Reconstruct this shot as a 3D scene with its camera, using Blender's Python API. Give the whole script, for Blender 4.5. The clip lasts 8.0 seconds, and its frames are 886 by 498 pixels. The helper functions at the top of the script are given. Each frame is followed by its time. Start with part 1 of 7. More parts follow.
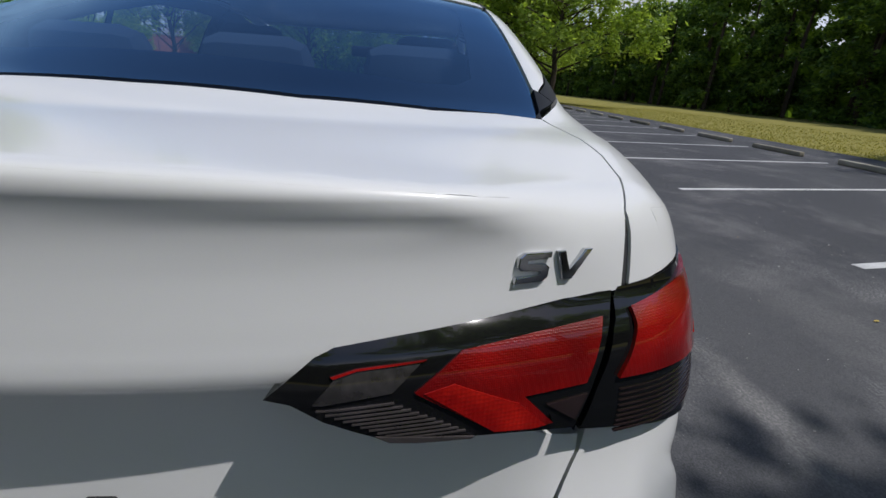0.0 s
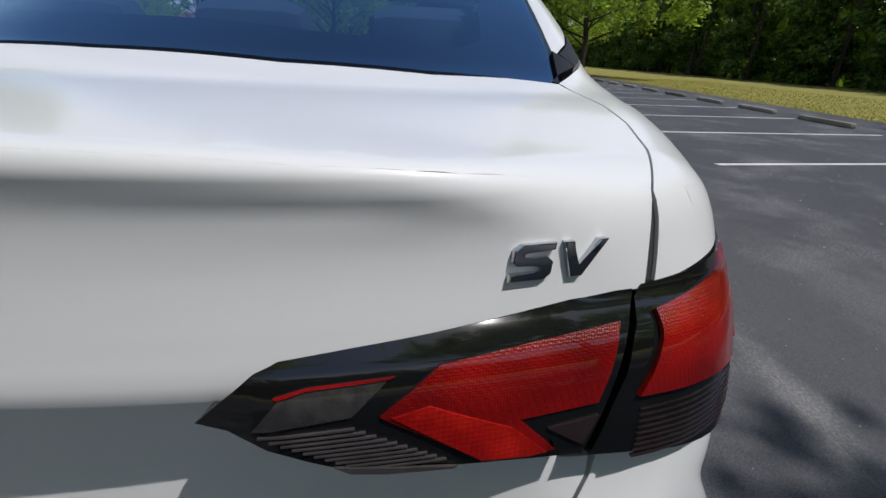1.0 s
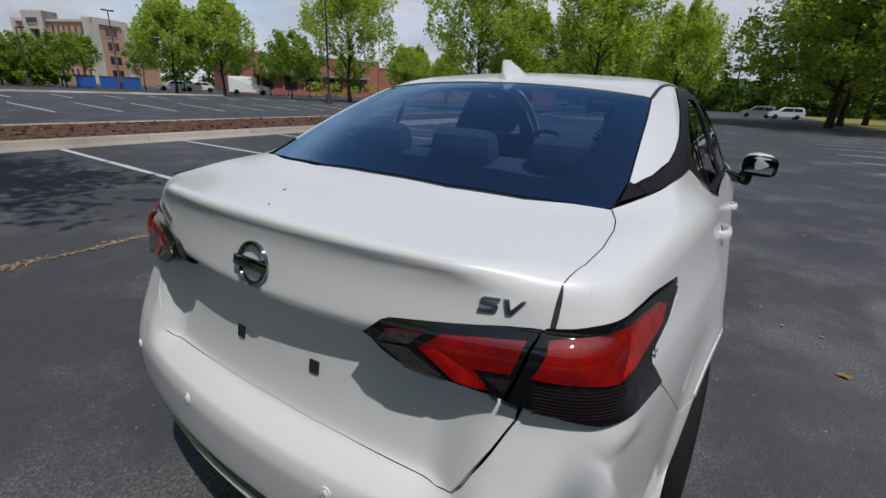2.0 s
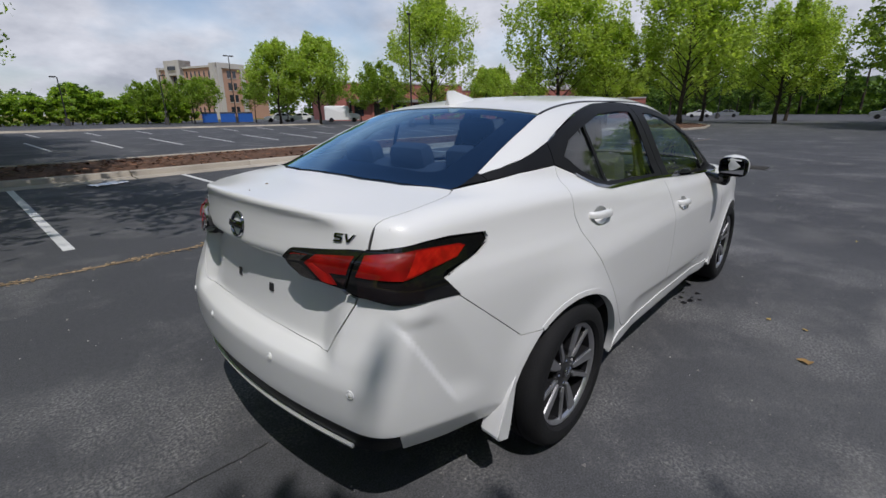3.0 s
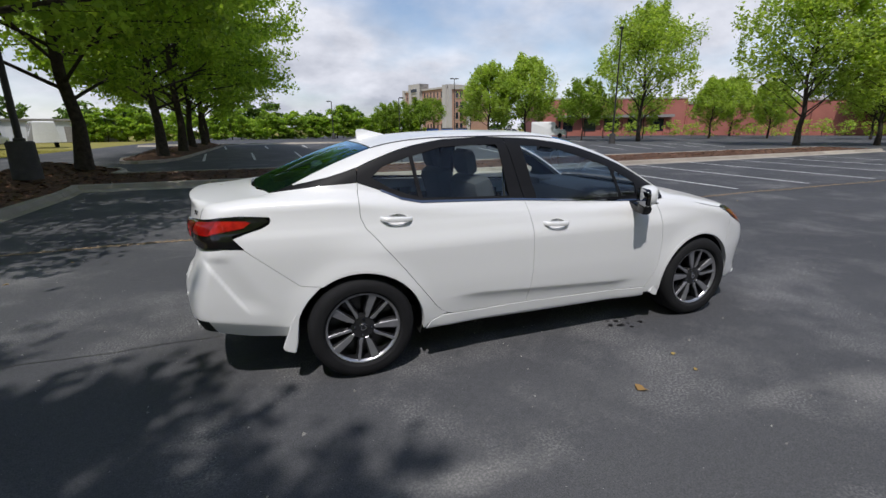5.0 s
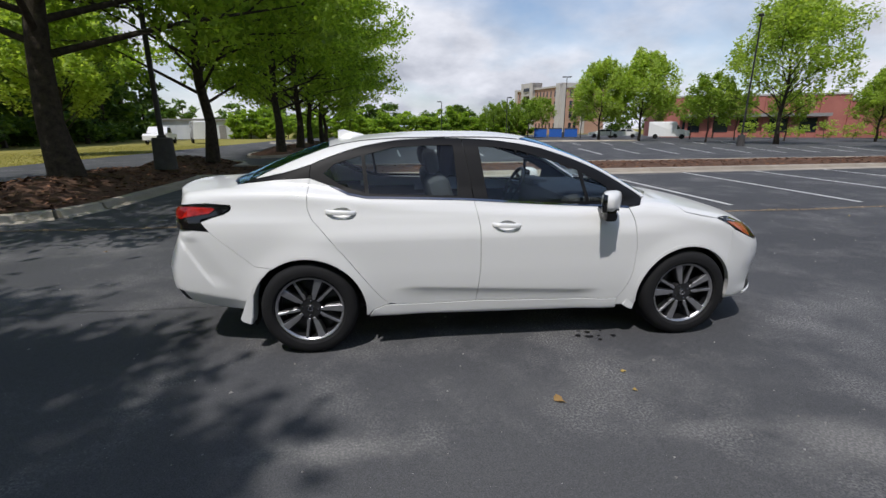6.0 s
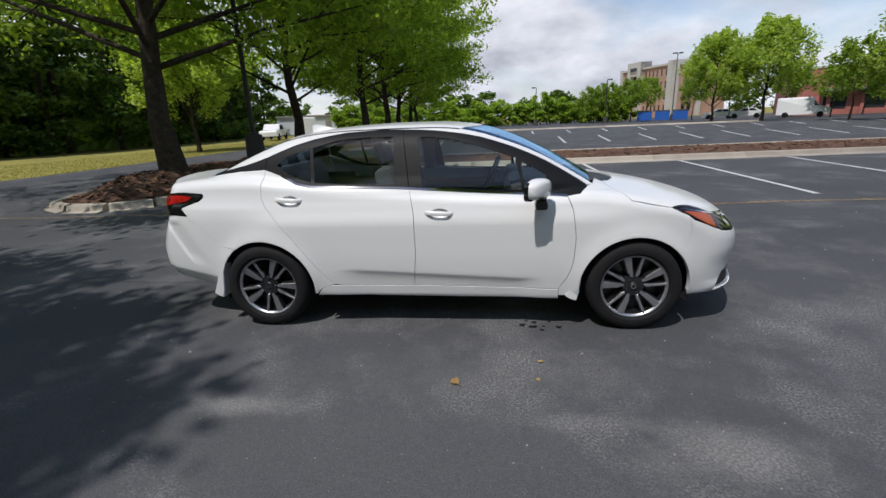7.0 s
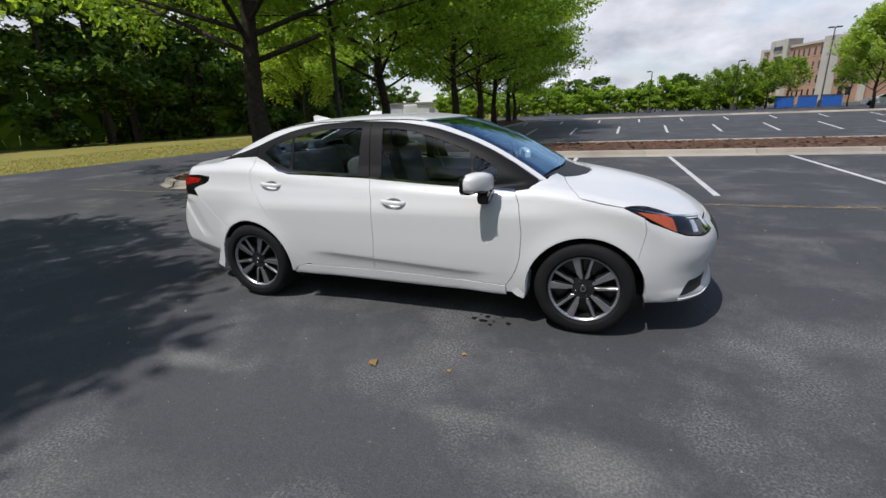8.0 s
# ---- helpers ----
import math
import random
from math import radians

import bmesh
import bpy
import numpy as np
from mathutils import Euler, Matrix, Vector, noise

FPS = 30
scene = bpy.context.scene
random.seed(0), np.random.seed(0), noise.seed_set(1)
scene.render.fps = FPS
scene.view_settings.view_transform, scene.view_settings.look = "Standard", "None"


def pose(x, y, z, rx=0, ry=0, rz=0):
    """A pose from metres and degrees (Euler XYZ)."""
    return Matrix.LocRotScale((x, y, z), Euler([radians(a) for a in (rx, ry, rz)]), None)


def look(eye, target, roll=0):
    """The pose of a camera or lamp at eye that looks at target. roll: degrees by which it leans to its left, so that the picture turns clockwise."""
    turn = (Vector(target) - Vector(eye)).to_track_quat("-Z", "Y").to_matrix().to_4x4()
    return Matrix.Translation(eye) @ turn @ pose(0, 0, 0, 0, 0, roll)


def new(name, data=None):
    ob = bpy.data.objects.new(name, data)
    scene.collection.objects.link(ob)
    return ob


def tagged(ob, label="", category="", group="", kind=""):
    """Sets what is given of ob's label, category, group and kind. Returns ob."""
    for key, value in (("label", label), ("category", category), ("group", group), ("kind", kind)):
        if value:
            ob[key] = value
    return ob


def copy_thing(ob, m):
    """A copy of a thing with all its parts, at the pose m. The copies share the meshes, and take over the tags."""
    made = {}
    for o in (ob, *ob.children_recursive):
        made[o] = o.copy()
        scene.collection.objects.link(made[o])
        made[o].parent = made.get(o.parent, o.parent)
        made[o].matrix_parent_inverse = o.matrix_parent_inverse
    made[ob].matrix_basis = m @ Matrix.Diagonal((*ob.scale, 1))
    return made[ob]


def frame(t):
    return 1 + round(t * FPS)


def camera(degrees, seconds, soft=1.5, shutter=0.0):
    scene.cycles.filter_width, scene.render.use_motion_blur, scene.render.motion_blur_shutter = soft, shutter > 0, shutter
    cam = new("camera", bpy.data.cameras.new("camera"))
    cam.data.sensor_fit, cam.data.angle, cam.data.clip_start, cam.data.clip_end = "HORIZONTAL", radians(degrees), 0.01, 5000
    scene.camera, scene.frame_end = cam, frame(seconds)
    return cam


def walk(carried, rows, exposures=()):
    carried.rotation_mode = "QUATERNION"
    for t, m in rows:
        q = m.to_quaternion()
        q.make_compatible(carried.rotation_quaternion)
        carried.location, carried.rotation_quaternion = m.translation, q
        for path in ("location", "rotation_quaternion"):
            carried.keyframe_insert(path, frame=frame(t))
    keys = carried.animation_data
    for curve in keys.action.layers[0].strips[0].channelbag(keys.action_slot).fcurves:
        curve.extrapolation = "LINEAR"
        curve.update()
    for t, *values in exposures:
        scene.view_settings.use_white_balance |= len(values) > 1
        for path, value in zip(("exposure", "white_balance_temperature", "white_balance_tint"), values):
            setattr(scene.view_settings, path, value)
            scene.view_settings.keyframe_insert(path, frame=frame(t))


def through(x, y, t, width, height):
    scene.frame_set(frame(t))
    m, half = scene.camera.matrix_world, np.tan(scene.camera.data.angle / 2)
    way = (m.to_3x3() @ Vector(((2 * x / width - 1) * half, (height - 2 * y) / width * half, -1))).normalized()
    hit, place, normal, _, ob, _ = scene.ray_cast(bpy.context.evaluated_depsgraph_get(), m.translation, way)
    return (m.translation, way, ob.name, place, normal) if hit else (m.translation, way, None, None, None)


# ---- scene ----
cam = camera(90.1, 8.0)
PATH = [
    (0, (-1.181, -0.397, 1.158), (0.689, -0.478, 0.453), 4.1),
    (0.5, (-1.083, -0.439, 1.123), (0.781, -0.496, 0.4), 2.9),
    (1, (-1.113, -0.432, 1.143), (0.718, -0.402, 0.338), 3.0),
    (1.2, (-1.144, -0.442, 1.192), (0.665, -0.269, 0.356), 4.3),
    (1.4, (-1.184, -0.489, 1.243), (0.603, -0.1, 0.434), 4.3),
    (1.5, (-1.212, -0.522, 1.267), (0.544, 0.006, 0.469), 4.0),
    (1.7, (-1.28, -0.601, 1.301), (0.419, 0.143, 0.553), 3.7),
    (2, (-1.425, -0.757, 1.331), (0.181, 0.236, 0.67), 2.7),
    (2.2, (-1.536, -0.887, 1.347), (-0.02, 0.24, 0.69), 0.8),
    (3.3, (-1.52, -1.846, 1.369), (-0.195, -0.464, 0.792), -0.2),
    (3.5, (-1.455, -2.06, 1.388), (-0.216, -0.6, 0.811), -0.4),
    (4, (-1.211, -2.531, 1.394), (-0.135, -0.94, 0.837), -1.2),
    (4.5, (-0.836, -2.928, 1.425), (0.045, -1.215, 0.887), -0.8),
    (4.7, (-0.655, -3.074, 1.439), (0.132, -1.314, 0.907), -0.8),
    (5.8, (0.37, -3.566, 1.476), (0.694, -1.662, 0.954), 0.3),
    (6, (0.583, -3.616, 1.46), (0.789, -1.697, 0.937), -0.2),
    (6.5, (1.13, -3.702, 1.459), (1.126, -1.771, 0.939), -1.3),
    (7, (1.677, -3.757, 1.453), (1.448, -1.85, 0.894), -2.4),
    (7.5, (2.191, -3.706, 1.451), (1.773, -1.835, 0.881), -2.7),
    (8, (2.693, -3.608, 1.448), (2.034, -1.816, 0.855), -2.4),
]
walk(cam, [(t, look(eye, target, roll)) for t, eye, target, roll in PATH],
     exposures=[(0, -0.13, 6300, 13), (0.5, -0.04, 6330, 13), (1.0, 0.02, 6360, 13), (1.3, -0.08, 6360, 13), (1.6, -0.22, 6370, 13), (2.2, -0.26, 6380, 13), (3.5, -0.02, 6400, 13), (6.5, 0.1, 6450, 12), (8, 0.12, 6450, 12)])

# ---- world, sun ----
SUN_WAY = Vector((-0.27, -0.48, 1.0)).normalized()
world = bpy.data.worlds.new("world")
scene.world = world
world.use_nodes = True
wn, wl = world.node_tree.nodes, world.node_tree.links
wn.clear()


def wnode(kind, **values):
    n = wn.new(kind)
    for k, v in values.items():
        n.inputs[k].default_value = v
    return n


w_out, w_bg = wn.new("ShaderNodeOutputWorld"), wnode("ShaderNodeBackground", Strength=0.124)
w_sky = wn.new("ShaderNodeTexSky")
w_sky.sky_type, w_sky.sun_disc = "NISHITA", False
w_sky.sun_elevation, w_sky.sun_rotation = math.asin(SUN_WAY.z), math.atan2(SUN_WAY.x, SUN_WAY.y)
w_sky.air_density, w_sky.dust_density, w_sky.ozone_density = 1.0, 0.7, 1.6
# broken cloud: noise on a flat layer overhead
w_co = wn.new("ShaderNodeTexCoord")
w_sep = wn.new("ShaderNodeSeparateXYZ")
w_up = wn.new("ShaderNodeMath")
w_up.operation, w_up.inputs[1].default_value = "MAXIMUM", 0.0
w_add = wn.new("ShaderNodeMath")
w_add.operation, w_add.inputs[1].default_value = "ADD", 0.42
w_div = wn.new("ShaderNodeVectorMath")
w_div.operation = "DIVIDE"
w_comb = wn.new("ShaderNodeCombineXYZ")
w_map = wn.new("ShaderNodeMapping")
w_map.inputs["Location"].default_value = (3.1, 1.55, 0.0)
w_n1 = wnode("ShaderNodeTexNoise", Scale=1.9, Detail=7.0, Roughness=0.5)
w_n2 = wnode("ShaderNodeTexNoise", Scale=3.4, Detail=6.0, Roughness=0.55)
w_r1, w_r2 = wn.new("ShaderNodeValToRGB"), wn.new("ShaderNodeValToRGB")
w_r1.color_ramp.elements[0].position, w_r1.color_ramp.elements[1].position = 0.24, 0.50
w_r2.color_ramp.elements[0].position, w_r2.color_ramp.elements[1].position = 0.30, 0.70
w_r2.color_ramp.elements[0].color, w_r2.color_ramp.elements[1].color = (3.5, 3.75, 4.3, 1), (7.0, 7.2, 7.7, 1)
w_mix = wn.new("ShaderNodeMix")
w_mix.data_type = "RGBA"
wl.new(w_co.outputs["Generated"], w_sep.inputs[0])
wl.new(w_sep.outputs["Z"], w_up.inputs[0])
wl.new(w_up.outputs[0], w_add.inputs[0])
for k in ("X", "Y", "Z"):
    wl.new(w_add.outputs[0], w_comb.inputs[k])
wl.new(w_co.outputs["Generated"], w_div.inputs[0])
wl.new(w_comb.outputs[0], w_div.inputs[1])
wl.new(w_div.outputs[0], w_map.inputs["Vector"])
for n in (w_n1, w_n2):
    wl.new(w_map.outputs[0], n.inputs["Vector"])
wl.new(w_n1.outputs["Fac"], w_r1.inputs[0])
wl.new(w_n2.outputs["Fac"], w_r2.inputs[0])
w_clear, w_cover = wn.new("ShaderNodeMapRange"), wn.new("ShaderNodeMath")
w_clear.interpolation_type = "SMOOTHSTEP"
for k, v in (("From Min", 0.27), ("From Max", 0.50), ("To Min", 1.0), ("To Max", 0.05)):
    w_clear.inputs[k].default_value = v
w_cover.operation = "MULTIPLY"
wl.new(w_sep.outputs["Z"], w_clear.inputs["Value"])
wl.new(w_r1.outputs["Color"], w_cover.inputs[0])
wl.new(w_clear.outputs["Result"], w_cover.inputs[1])
wl.new(w_cover.outputs[0], w_mix.inputs["Factor"])
wl.new(w_sky.outputs[0], w_mix.inputs["A"])
wl.new(w_r2.outputs["Color"], w_mix.inputs["B"])
wl.new(w_mix.outputs["Result"], w_bg.inputs["Color"])
wl.new(w_bg.outputs[0], w_out.inputs["Surface"])

sun = new("sun", bpy.data.lights.new("sun", "SUN"))
sun.data.energy, sun.data.angle, sun.data.color = 3.3, radians(0.53), (1.0, 0.97, 0.93)
sun.matrix_world = look(SUN_WAY * 60, (0, 0, 0))


# ---- materials ----
def material(name):
    m = bpy.data.materials.new(name)
    m.use_nodes = True
    b = m.node_tree.nodes["Principled BSDF"]
    return m, m.node_tree.nodes, m.node_tree.links, b


def surf(name, c1, c2=None, scale=6.0, rough=0.6, metal=0.0, bump=0.0, bscale=60.0, coat=0.0, spec=0.5, fine=0.35,
         island=0.0, rand=0.0, sheen=0.0):
    """A surface that varies between two colours at two scales, with fine relief."""
    m, n, l, b = material(name)
    b.inputs["Metallic"].default_value, b.inputs["Roughness"].default_value = metal, rough
    b.inputs["Coat Weight"].default_value, b.inputs["Coat Roughness"].default_value = coat, 0.03
    b.inputs["Specular IOR Level"].default_value = spec
    c2 = c2 or tuple(v * 0.8 for v in c1)
    co = n.new("ShaderNodeTexCoord")
    na, nb = n.new("ShaderNodeTexNoise"), n.new("ShaderNodeTexNoise")
    na.inputs["Scale"].default_value, na.inputs["Detail"].default_value = scale, 5.0
    nb.inputs["Scale"].default_value, nb.inputs["Detail"].default_value = bscale, 3.0
    for k in (na, nb):
        l.new(co.outputs["Object"], k.inputs["Vector"])
    blend = n.new("ShaderNodeMix")
    blend.data_type, blend.inputs["Factor"].default_value = "FLOAT", fine
    l.new(na.outputs["Fac"], blend.inputs["A"])
    l.new(nb.outputs["Fac"], blend.inputs["B"])
    fac = blend.outputs["Result"]
    if island or rand:
        src = n.new("ShaderNodeNewGeometry").outputs["Random Per Island"] if island else n.new("ShaderNodeObjectInfo").outputs["Random"]
        mix2 = n.new("ShaderNodeMix")
        mix2.data_type, mix2.inputs["Factor"].default_value = "FLOAT", island or rand
        l.new(fac, mix2.inputs["A"])
        l.new(src, mix2.inputs["B"])
        fac = mix2.outputs["Result"]
    ramp = n.new("ShaderNodeValToRGB")
    e = ramp.color_ramp.elements
    e[0].position, e[1].position = 0.32, 0.68
    e[0].color, e[1].color = (*c2, 1), (*c1, 1)
    l.new(fac, ramp.inputs[0])
    l.new(ramp.outputs["Color"], b.inputs["Base Color"])
    if bump:
        bp = n.new("ShaderNodeBump")
        bp.inputs["Strength"].default_value, bp.inputs["Distance"].default_value = bump, 0.02
        l.new(nb.outputs["Fac"], bp.inputs["Height"])
        l.new(bp.outputs[0], b.inputs["Normal"])
    return m


def asphalt_material():
    m, n, l, b = material("asphalt")
    co = n.new("ShaderNodeTexCoord")

    def tex(kind, scale, detail=4.0, rough=0.5, warp=None):
        t = n.new(kind)
        t.inputs["Scale"].default_value = scale
        if kind == "ShaderNodeTexNoise":
            t.inputs["Detail"].default_value, t.inputs["Roughness"].default_value = detail, rough
        l.new(co.outputs["Object"], t.inputs["Vector"])
        return t

    def ramp(src, p0, p1, c0, c1):
        r = n.new("ShaderNodeValToRGB")
        r.color_ramp.elements[0].position, r.color_ramp.elements[1].position = p0, p1
        r.color_ramp.elements[0].color, r.color_ramp.elements[1].color = (*c0, 1), (*c1, 1)
        l.new(src, r.inputs[0])
        return r.outputs["Color"]

    def mix(kind, fac, a, bb):
        x = n.new("ShaderNodeMix")
        x.data_type, x.blend_type = "RGBA", kind
        if isinstance(fac, float):
            x.inputs["Factor"].default_value = fac
        else:
            l.new(fac, x.inputs["Factor"])
        l.new(a, x.inputs["A"])
        if isinstance(bb, tuple):
            x.inputs["B"].default_value = (*bb, 1)
        else:
            l.new(bb, x.inputs["B"])
        return x.outputs["Result"]

    broad = ramp(tex("ShaderNodeTexNoise", 0.35, 6.0, 0.6).outputs["Fac"], 0.3, 0.7, (0.050, 0.051, 0.055), (0.071, 0.072, 0.076))
    grit = ramp(tex("ShaderNodeTexNoise", 140.0, 3.0, 0.7).outputs["Fac"], 0.38, 0.64, (0.66, 0.66, 0.66), (1.36, 1.36, 1.36))
    coarse = ramp(tex("ShaderNodeTexNoise", 30.0, 5.0, 0.75).outputs["Fac"], 0.36, 0.64, (0.88, 0.88, 0.88), (1.13, 1.13, 1.13))
    col = mix("MULTIPLY", 1.0, mix("MULTIPLY", 1.0, broad, grit), coarse)
    dust = ramp(tex("ShaderNodeTexNoise", 0.75, 7.0, 0.68).outputs["Fac"], 0.50, 0.70, (0, 0, 0), (1, 1, 1))
    speck = ramp(tex("ShaderNodeTexNoise", 75.0, 2.0, 0.6).outputs["Fac"], 0.42, 0.70, (0, 0, 0), (1, 1, 1))
    patch = mix("MULTIPLY", 1.0, dust, speck)
    col = mix("MIX", patch, col, (0.30, 0.29, 0.28))
    # pale scuffed places where dust and worn stone lie, each with a ragged edge
    ragged = tex("ShaderNodeTexNoise", 3.2, 6.0, 0.7).outputs["Fac"]
    for cx, cy, rx, ry, share in ((0.30, -1.81, 0.52, 0.13, 0.75), (2.72, -2.02, 0.50, 0.26, 0.70), (2.2, -1.86, 0.6, 0.10, 0.35), (4.9, -1.3, 0.7, 0.4, 0.30), (0.9, -2.9, 1.6, 0.5, 0.30), (1.6, -1.45, 1.5, 0.35, 0.16), (4.6, 1.9, 0.8, 0.25, 0.3), (1.4, -2.3, 3.6, 1.3, 0.13)):
        mp, ln, edge, cut_off = n.new("ShaderNodeMapping"), n.new("ShaderNodeVectorMath"), n.new("ShaderNodeMath"), n.new("ShaderNodeMapRange")
        mp.vector_type = "TEXTURE"
        mp.inputs["Location"].default_value, mp.inputs["Scale"].default_value = (cx, cy, 0), (rx, ry, 1)
        l.new(co.outputs["Object"], mp.inputs["Vector"])
        ln.operation = "LENGTH"
        l.new(mp.outputs[0], ln.inputs[0])
        edge.operation, edge.inputs[1].default_value = "MULTIPLY_ADD", -1.6
        l.new(ragged, edge.inputs[0])
        l.new(ln.outputs["Value"], edge.inputs[2])
        cut_off.interpolation_type = "SMOOTHSTEP"
        for key, value in (("From Min", -0.75), ("From Max", 0.25), ("To Min", share), ("To Max", 0.0)):
            cut_off.inputs[key].default_value = value
        l.new(edge.outputs[0], cut_off.inputs["Value"])
        grain = mix("MIX", 0.35, speck, (1.0, 1.0, 1.0))
        col = mix("MIX", mix("MULTIPLY", 1.0, cut_off.outputs["Result"], grain), col, (0.27, 0.26, 0.245))
    stone = ramp(tex("ShaderNodeTexVoronoi", 34.0).outputs["Distance"], 0.035, 0.06, (1, 1, 1), (0, 0, 0))
    some = ramp(tex("ShaderNodeTexNoise", 9.0, 2.0).outputs["Fac"], 0.50, 0.56, (0, 0, 0), (1, 1, 1))
    col = mix("MIX", mix("MULTIPLY", 1.0, stone, some), col, (0.46, 0.45, 0.43))
    l.new(col, b.inputs["Base Color"])
    b.inputs["Roughness"].default_value, b.inputs["Specular IOR Level"].default_value = 0.82, 0.35
    bp = n.new("ShaderNodeBump")
    bp.inputs["Strength"].default_value, bp.inputs["Distance"].default_value = 0.35, 0.006
    l.new(tex("ShaderNodeTexNoise", 140.0, 3.0, 0.7).outputs["Fac"], bp.inputs["Height"])
    l.new(bp.outputs[0], b.inputs["Normal"])
    return m


def glass_material(name, tint, gloss=0.0, shine=(1.0, 1.0, 1.0)):
    """A thin pane: tinted see-through with a mirror share that grows at grazing angles."""
    m, n, l, b = material(name)
    n.remove(b)
    out = n["Material Output"]
    t, g, x, f = n.new("ShaderNodeBsdfTransparent"), n.new("ShaderNodeBsdfGlossy"), n.new("ShaderNodeMixShader"), n.new("ShaderNodeLayerWeight")
    t.inputs["Color"].default_value = (*tint, 1)
    g.inputs["Roughness"].default_value, g.inputs["Color"].default_value = 0.005, (*shine, 1)
    power, share = n.new("ShaderNodeMath"), n.new("ShaderNodeMath")
    power.operation, power.inputs[1].default_value = "POWER", 4.0
    share.operation, share.inputs[1].default_value, share.inputs[2].default_value = "MULTIPLY_ADD", 0.9, 0.055 + gloss
    f.inputs["Blend"].default_value = 0.5
    l.new(f.outputs["Facing"], power.inputs[0])
    l.new(power.outputs[0], share.inputs[0])
    l.new(share.outputs[0], x.inputs[0])
    l.new(t.outputs[0], x.inputs[1])
    l.new(g.outputs[0], x.inputs[2])
    l.new(x.outputs[0], out.inputs["Surface"])
    return m


def leaf_material(name, c1, c2, through):
    """Leaf colour that varies from leaf to leaf, with some light coming through the blade."""
    m, n, l, b = material(name)
    geo, ramp = n.new("ShaderNodeNewGeometry"), n.new("ShaderNodeValToRGB")
    ramp.color_ramp.elements[0].color, ramp.color_ramp.elements[1].color = (*c1, 1), (*c2, 1)
    l.new(geo.outputs["Random Per Island"], ramp.inputs[0])
    l.new(ramp.outputs[0], b.inputs["Base Color"])
    b.inputs["Roughness"].default_value, b.inputs["Specular IOR Level"].default_value = 0.55, 0.3
    tr, x = n.new("ShaderNodeBsdfTranslucent"), n.new("ShaderNodeMixShader")
    br = n.new("ShaderNodeMix")
    br.data_type, br.blend_type, br.inputs["Factor"].default_value = "RGBA", "MULTIPLY", 1.0
    l.new(ramp.outputs[0], br.inputs["A"])
    br.inputs["B"].default_value = (1.55, 1.55, 0.6, 1)
    l.new(br.outputs["Result"], tr.inputs["Color"])
    x.inputs[0].default_value = through
    l.new(b.outputs[0], x.inputs[1])
    l.new(tr.outputs[0], x.inputs[2])
    l.new(x.outputs[0], n["Material Output"].inputs["Surface"])
    return m


ASPHALT = asphalt_material()
GRASS = surf("grass", (0.31, 0.27, 0.08), (0.18, 0.17, 0.045), scale=0.5, rough=0.9, bump=0.8, bscale=18, fine=0.5, spec=0.1)
MULCH = surf("mulch", (0.17, 0.10, 0.068), (0.055, 0.034, 0.025), scale=1.2, rough=0.95, bump=1.0, bscale=16, fine=0.6, spec=0.1)
CONCRETE = surf("concrete", (0.46, 0.41, 0.34), (0.27, 0.235, 0.19), scale=1.4, rough=0.9, bump=0.5, bscale=45, rand=0.25)
LINE = surf("line_paint", (0.70, 0.70, 0.68), (0.42, 0.42, 0.41), scale=2.5, rough=0.8, bump=0.4, bscale=70, fine=0.5)
PAINT = surf("white_paint", (0.735, 0.735, 0.73), (0.715, 0.715, 0.71), scale=900.0, rough=0.42, coat=0.75, bscale=1500, fine=0.5)
GLOSSBLACK = surf("gloss_black", (0.008, 0.008, 0.009), (0.006, 0.006, 0.006), rough=0.06, coat=0.3)
TRIM = surf("satin_black_trim", (0.011, 0.011, 0.012), (0.008, 0.008, 0.009), rough=0.5, bscale=300, spec=0.14)
PLASTIC = surf("black_plastic", (0.022, 0.022, 0.023), (0.014, 0.014, 0.015), rough=0.55, bump=0.15, bscale=400)
RUBBER = surf("tyre_rubber", (0.012, 0.012, 0.013), (0.007, 0.007, 0.008), scale=9, rough=0.8, bump=0.2, bscale=180, spec=0.3)
CHROME = surf("chrome", (0.85, 0.86, 0.88), (0.8, 0.8, 0.82), rough=0.06, metal=1.0)
# Kept dark: the dark trees a mirror would show are put into its colour.
MIRROR = surf("door_mirror_glass", (0.13, 0.135, 0.15), (0.12, 0.125, 0.14), rough=0.02, metal=1.0)
BADGE = surf("badge_chrome", (0.55, 0.56, 0.58), (0.48, 0.49, 0.51), rough=0.07, metal=1.0)
DARKCHROME = surf("dark_chrome", (0.30, 0.31, 0.33), (0.24, 0.25, 0.27), rough=0.08, metal=1.0)
ALLOY = surf("machined_alloy", (0.50, 0.50, 0.52), (0.40, 0.40, 0.42), scale=30, rough=0.34, metal=0.85, bscale=400)
RIMBLACK = surf("rim_black", (0.018, 0.018, 0.02), (0.012, 0.012, 0.013), rough=0.3, coat=0.6)
